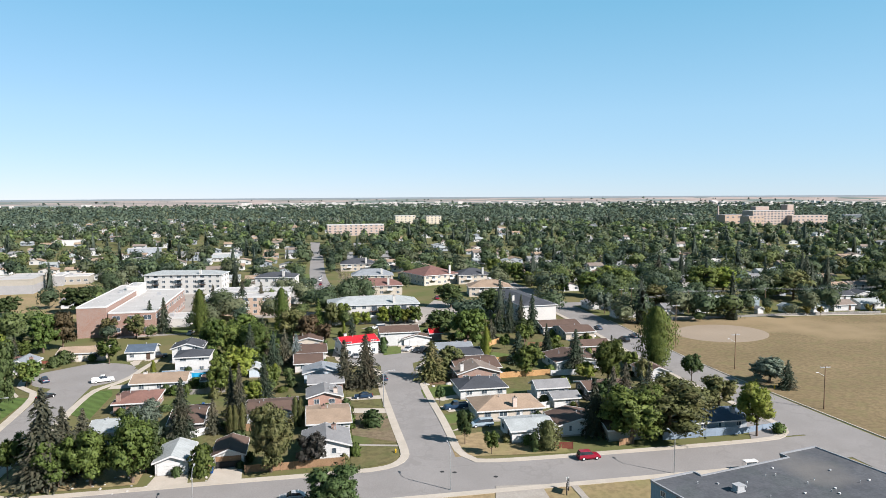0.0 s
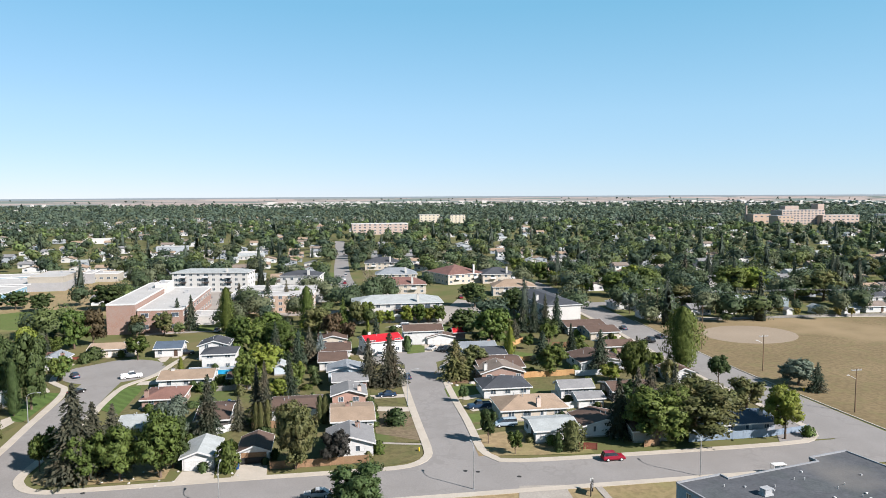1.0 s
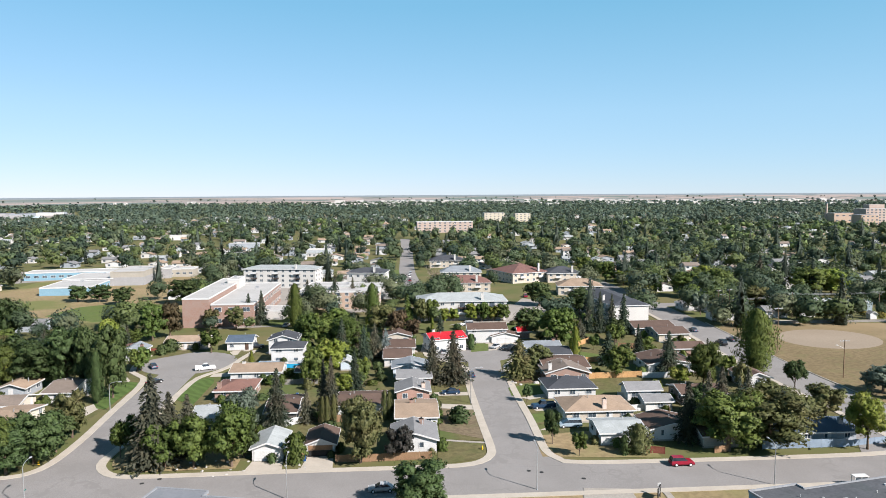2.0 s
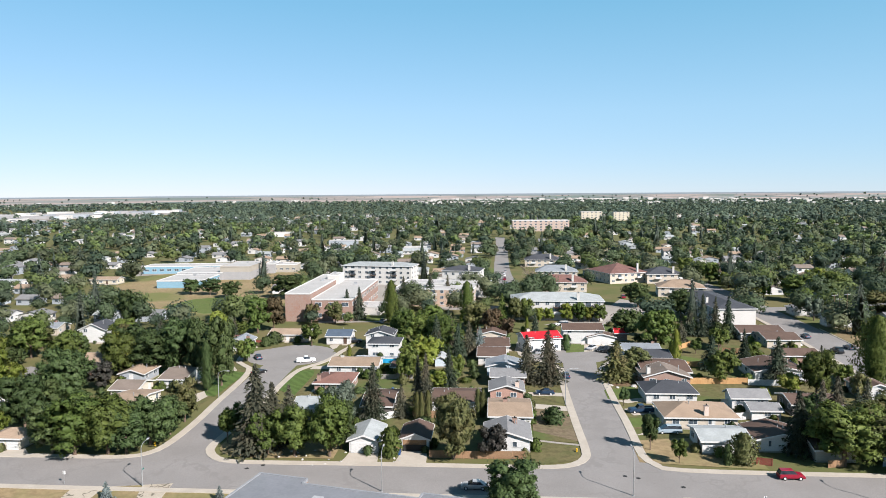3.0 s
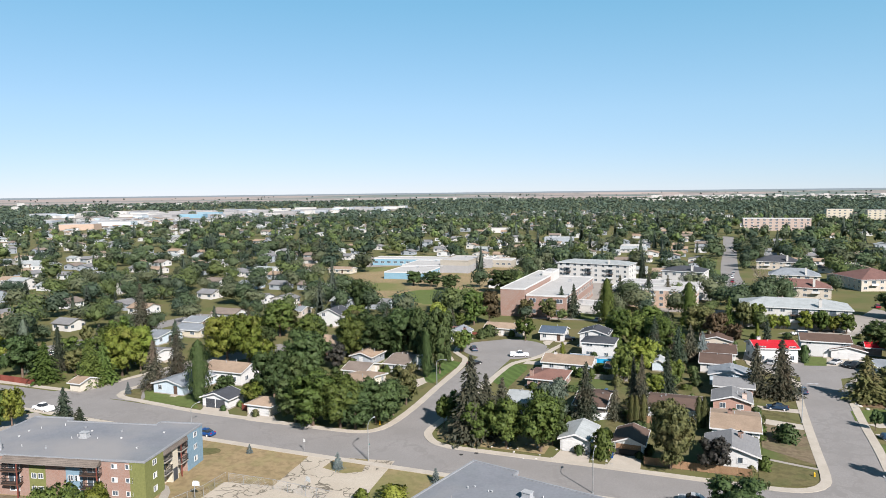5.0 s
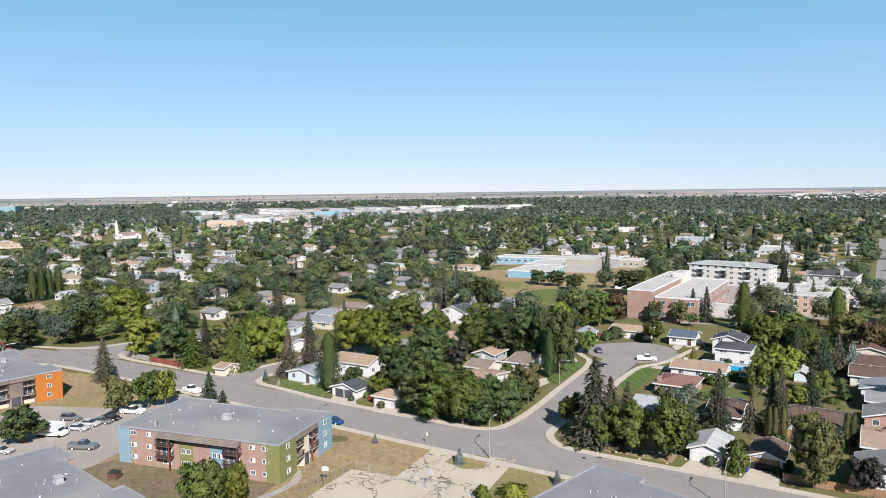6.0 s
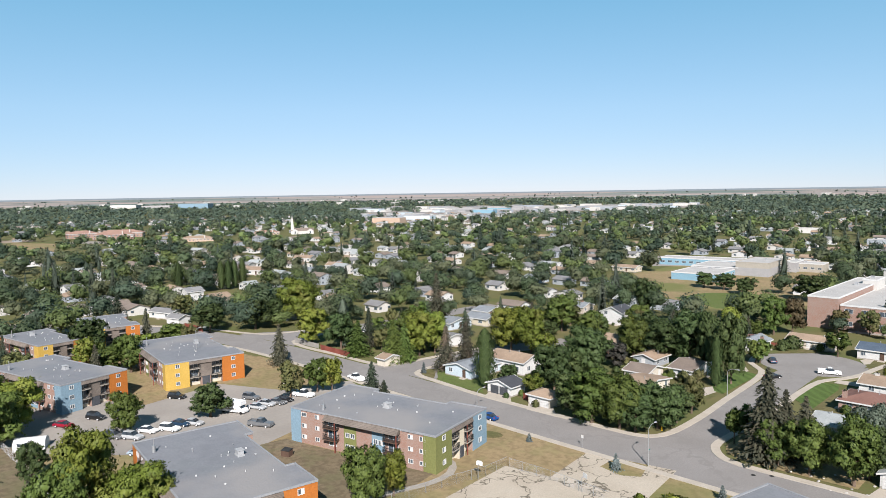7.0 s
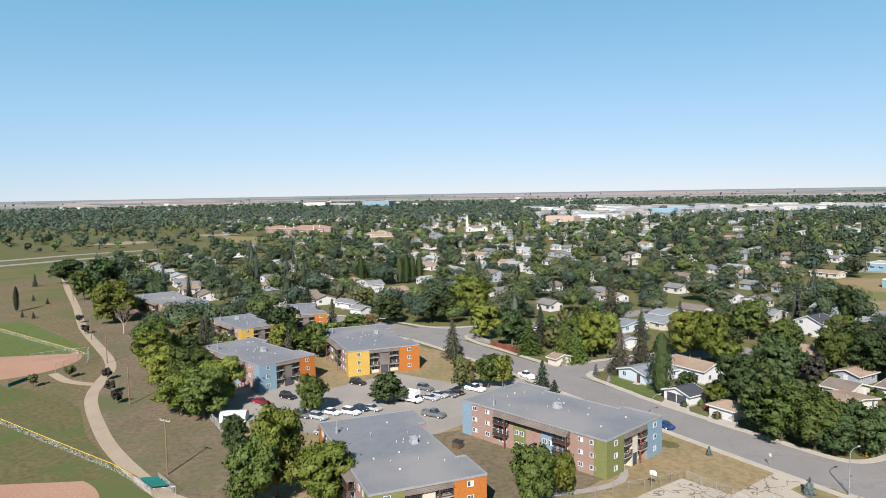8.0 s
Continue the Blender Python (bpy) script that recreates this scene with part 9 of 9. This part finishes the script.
def woods(name, r0, r1, count, cards, size, width, material_names, core=True):
    """A belt of many tree crowns, each a knot of leaf clumps round a rough core."""
    per = len(material_names)
    for mi, mname in enumerate(material_names):
        share = count // per // (2 if "conifer" in mname else 1)
        a = np.radians(rng_far.uniform(-48, 96, share))
        r = np.sqrt(rng_far.uniform(r0 ** 2, r1 ** 2, share))
        x, y = -r * np.sin(a), r * np.cos(a)
        keep = free_mask(x, y, 1.5)
        open_park = (y < 0.24 * -x) & (x < -560) & (r < 1150) & (rng_far.random(len(x)) < 0.6)
        keep &= ~open_park
        x, y = x[keep], y[keep]
        n = len(x)
        w = width * rng_far.uniform(0.5, 1.45, n) * np.where(x > 20, 1.15, 1.0)
        h = np.minimum(w * rng_far.uniform(0.7, 1.2, n), 13.5)
        if "conifer" in mname:
            h, w = w * 1.15, w * 0.55
        z0 = np.array([rise(math.hypot(p, q)) for p, q in zip(x, y)])
        conifer = "conifer" in mname
        lobes = 7 if cards > 300 else 5 if cards > 100 else 3
        lc = sphere_dirs(rng_far, n * lobes).reshape(n, lobes, 3) * rng_far.uniform(0.35, 1.0, (n, lobes, 1)) * np.array([0.29, 0.29, 0.22])
        lr = rng_far.uniform(0.19, 0.28, (n, lobes))
        lc[:, 0] *= 0.2
        lr[:, 0] = 0.36
        idx = np.repeat(np.arange(n), cards)
        which = rng_far.integers(0, lobes, len(idx))
        d = sphere_dirs(rng_far, len(idx))
        d[:, 2] = np.where((d[:, 2] < -0.2) & (rng_far.random(len(d)) < 0.35), -d[:, 2], d[:, 2])
        if conifer:
            up = rng_far.random(len(idx)) ** 1.4
            flat = d * np.array([1, 1, 0])
            flat /= np.linalg.norm(flat, axis=1)[:, None] + 1e-9
            rad = 0.5 * (1 - up) * rng_far.uniform(0.7, 1.15, len(idx)) + 0.03
            rel = np.stack([flat[:, 0] * rad, flat[:, 1] * rad, 0.06 + 0.92 * up], 1)
            d = flat + np.array([0, 0, 0.5])
        else:
            rel = lc[idx, which] + d * lr[idx, which][:, None] * rng_far.uniform(0.86, 1.08, (len(d), 1)) + np.array([0, 0, 0.50])
            rel[:, 2] = np.abs(rel[:, 2])
        pts = np.stack([x[idx] + rel[:, 0] * w[idx], y[idx] + rel[:, 1] * w[idx], z0[idx] + rel[:, 2] * h[idx]], 1)
        lean = d * (1.0 if core else 0.45) + (rel - np.array([0, 0, 0.45])) * 0.9 + np.array([0, 0, 0.0 if core else 0.25])
        v, f = leaf_cards(rng_far, pts, lean, size * w[idx] / width, 1.9)
        vs, fs, ns = [v], [f], [np.repeat(lean, 3, axis=0)]
        if core and conifer:
            ring = 6
            base = len(v)
            lev = ((0.0, 0.3), (0.45, 0.17), (0.9, 0.03))
            cv = np.zeros((n, len(lev), ring, 3))
            cn = np.zeros_like(cv)
            for li, (zz, rr) in enumerate(lev):
                for k in range(ring):
                    an = 2 * math.pi * k / ring
                    q = rr * rng_far.uniform(0.8, 1.05, n)
                    cv[:, li, k, 0] = x + w * q * math.cos(an)
                    cv[:, li, k, 1] = y + w * q * math.sin(an)
                    cv[:, li, k, 2] = z0 + h * zz
                    cn[:, li, k] = np.array([math.cos(an), math.sin(an), 2.0 * (zz - 0.5)]) * 0.5 + rng_far.normal(0, 0.5, (n, 3))
            faces = []
            for li in range(len(lev) - 1):
                for k in range(ring):
                    faces.append((li * ring + k, li * ring + (k + 1) % ring, (li + 1) * ring + (k + 1) % ring, (li + 1) * ring + k))
            faces = np.array(faces)
            vs.append(cv.reshape(-1, 3))
            ns.append(cn.reshape(-1, 3))
            fs.append((faces[None] + (np.arange(n) * len(lev) * ring)[:, None, None] + base).reshape(-1, 4))
        elif core:
            ball = len(BALL[0])
            out = BALL[0][None, None] * np.array([1, 1, 0.95])
            grow = rng_far.uniform(0.50, 0.74, (n, lobes, ball, 1))
            cv = lc[:, :, None] + out * lr[:, :, None, None] * grow + np.array([0, 0, 0.50])
            cv[..., 2] = np.abs(cv[..., 2])
            cn = out + (cv - np.array([0, 0, 0.45])) * 0.9 + rng_far.normal(0, 0.6, cv.shape)
            cv = cv * np.stack([w, w, h], 1)[:, None, None] + np.stack([x, y, z0], 1)[:, None, None]
            vs.append(cv.reshape(-1, 3))
            ns.append(cn.reshape(-1, 3))
            fs.append((BALL[1][None] + (np.arange(n * lobes) * ball)[:, None, None] + len(v)).reshape(-1, 3))
        tagged(part(name, fast_mesh(name, np.vstack(vs), *fs, smooth=np.vstack(ns)), mname), "dense belt of town trees", "trees", kind="stuff")


# ================================================================ far sheds and works along the town's edge
rng_w = random.Random(9)


def works_edge(a):
    """How far off the near edge of the commercial quarter lies, by the bearing west of north."""
    return 1090 + max(0.0, 50 - a) * 28


def at_bearing(a, r):
    return (-r * math.sin(radians(a)), r * math.cos(radians(a)))


patch("commercial_lots", [at_bearing(a, works_edge(a)) for a in range(24, 54, 3)] + [at_bearing(a, 2150) for a in range(51, 23, -3)], "lot", "pale paved lots among far commercial buildings", "parking", z=0.3)
for a in range(24, 53, 2):
    for r in range(int(works_edge(a)) - 150, 2150, 90):
        if rng_w.random() < 0.74:
            x, y = at_bearing(a + rng_w.uniform(-0.5, 0.5), r)
            take(x, y, r * 0.014 + 3, 36, a)
for k in range(84):
    a = rng_w.uniform(24.5, 51.5)
    x, y = at_bearing(a, works_edge(a) + (2080 - works_edge(a)) * rng_w.random() ** 0.8)
    block("warehouse", x, y, rng_w.choice([16, 22, 30, 42, 64]) * rng_w.uniform(0.8, 1.2), rng_w.uniform(14, 34), rng_w.uniform(4, 8), rng_w.choice(["stucco", "stucco", "block_grey", "block_grey", "pale_blue", "grey_wall", "grey_wall"]), rng_w.choice(["roof_flat_pale", "roof_flat_pale", "roof_flat"]), a * 0.3 + rng_w.choice([0, 0, 90]) + rng_w.uniform(-6, 6), "long pale commercial building at the town's edge", 1, "", units=0, group="commercial buildings")
for a, r, wall, label in ((41.2, 1500, "school_blue", "low white store with a bright blue front"), (49.0, 1120, "brick_tan", "tan brick hall beside pale paved lots"), (46.5, 1180, "pale_blue", "long pale blue store among paved lots"), (40.0, 1620, "school_blue", "low commercial building with a blue front")):
    x, y = at_bearing(a, r)
    block("warehouse", x, y, 48, 26, 8.5, wall, "roof_flat_pale", a * 0.5, label, 1, "", units=0, group="commercial buildings")

# single larger halls among the trees
for name, (x, y), lx, ly, h, wall, label in [
    ("hall", (-240.79, 784.39), 28, 14, 5, "stucco", "white hall with a flat roof among trees"),
    ("hall", (-136.05, 632.33), 26, 14, 6, "grey_wall", "grey community hall among trees"),
    ("hall", (-63.39, 571.6), 18, 10, 5, "stucco", "pale row house among trees"),
    ("hall", (-2367.19, 1154.2), 105, 60, 18, "panel_blue", "long blue steel hall at the town's edge"),
    ("hall", (-2591.59, 997.43), 90, 50, 16, "stucco", "white works building at the town's edge"),
    ("hall", (-2524.8, 1086.74), 100, 50, 12, "block_grey", "pale works building at the town's edge"),
    ("hall", (793.27, 1359.15), 26, 16, 7, "stucco", "white hall with a flat roof among trees"),
    ("hall", (1005.07, 1143.95), 30, 18, 9, "grey_wall", "grey office building among trees"),
    ("hall", (185.67, 281.95), 24, 9, 3.4, "pale_blue", "pale hall with a low roof by the field"),
]:
    block(name, x, y, lx, ly, h, wall, "roof_flat_pale", math.degrees(math.atan2(-x, y)) * 0.7, label, 1, "", units=0, parapet=wall)

TOWN = ["town_elm", "town_maple", "town_ash", "town_willow", "town_maple", "town_conifer"]
woods("woods_near", 262, 420, 1300, 680, 0.62, 11.5, TOWN)
woods("woods_middle", 415, 620, 1700, 220, 1.08, 12.0, TOWN)
woods("woods_mid", 600, 1150, 4000, 58, 1.9, 12.0, TOWN)
# from here out the leaf colours have haze mixed in
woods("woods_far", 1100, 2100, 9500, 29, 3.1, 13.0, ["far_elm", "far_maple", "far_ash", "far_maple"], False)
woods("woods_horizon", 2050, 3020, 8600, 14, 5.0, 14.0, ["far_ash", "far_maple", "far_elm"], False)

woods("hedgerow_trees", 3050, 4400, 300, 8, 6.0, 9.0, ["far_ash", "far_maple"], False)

# a far scatter of pale works and halls near the skyline
blocks = Geo()
for k in range(460):
    a = rng_w.uniform(-46, 96) if k > 360 else rng_w.uniform(-46, 6)
    r = rng_w.uniform(2400, 3400)
    x, y, z = -r * math.sin(radians(a)), r * math.cos(radians(a)), rise(r)
    lx, ly, h = rng_w.uniform(8, 26), rng_w.uniform(10, 24), rng_w.uniform(6, 12)
    blocks.box(x - lx / 2, y - ly / 2, z - 1, x + lx / 2, y + ly / 2, z + h)
tagged(part("skyline_buildings", blocks, "stucco"), "pale low buildings scattered near the skyline", "buildings", kind="stuff")
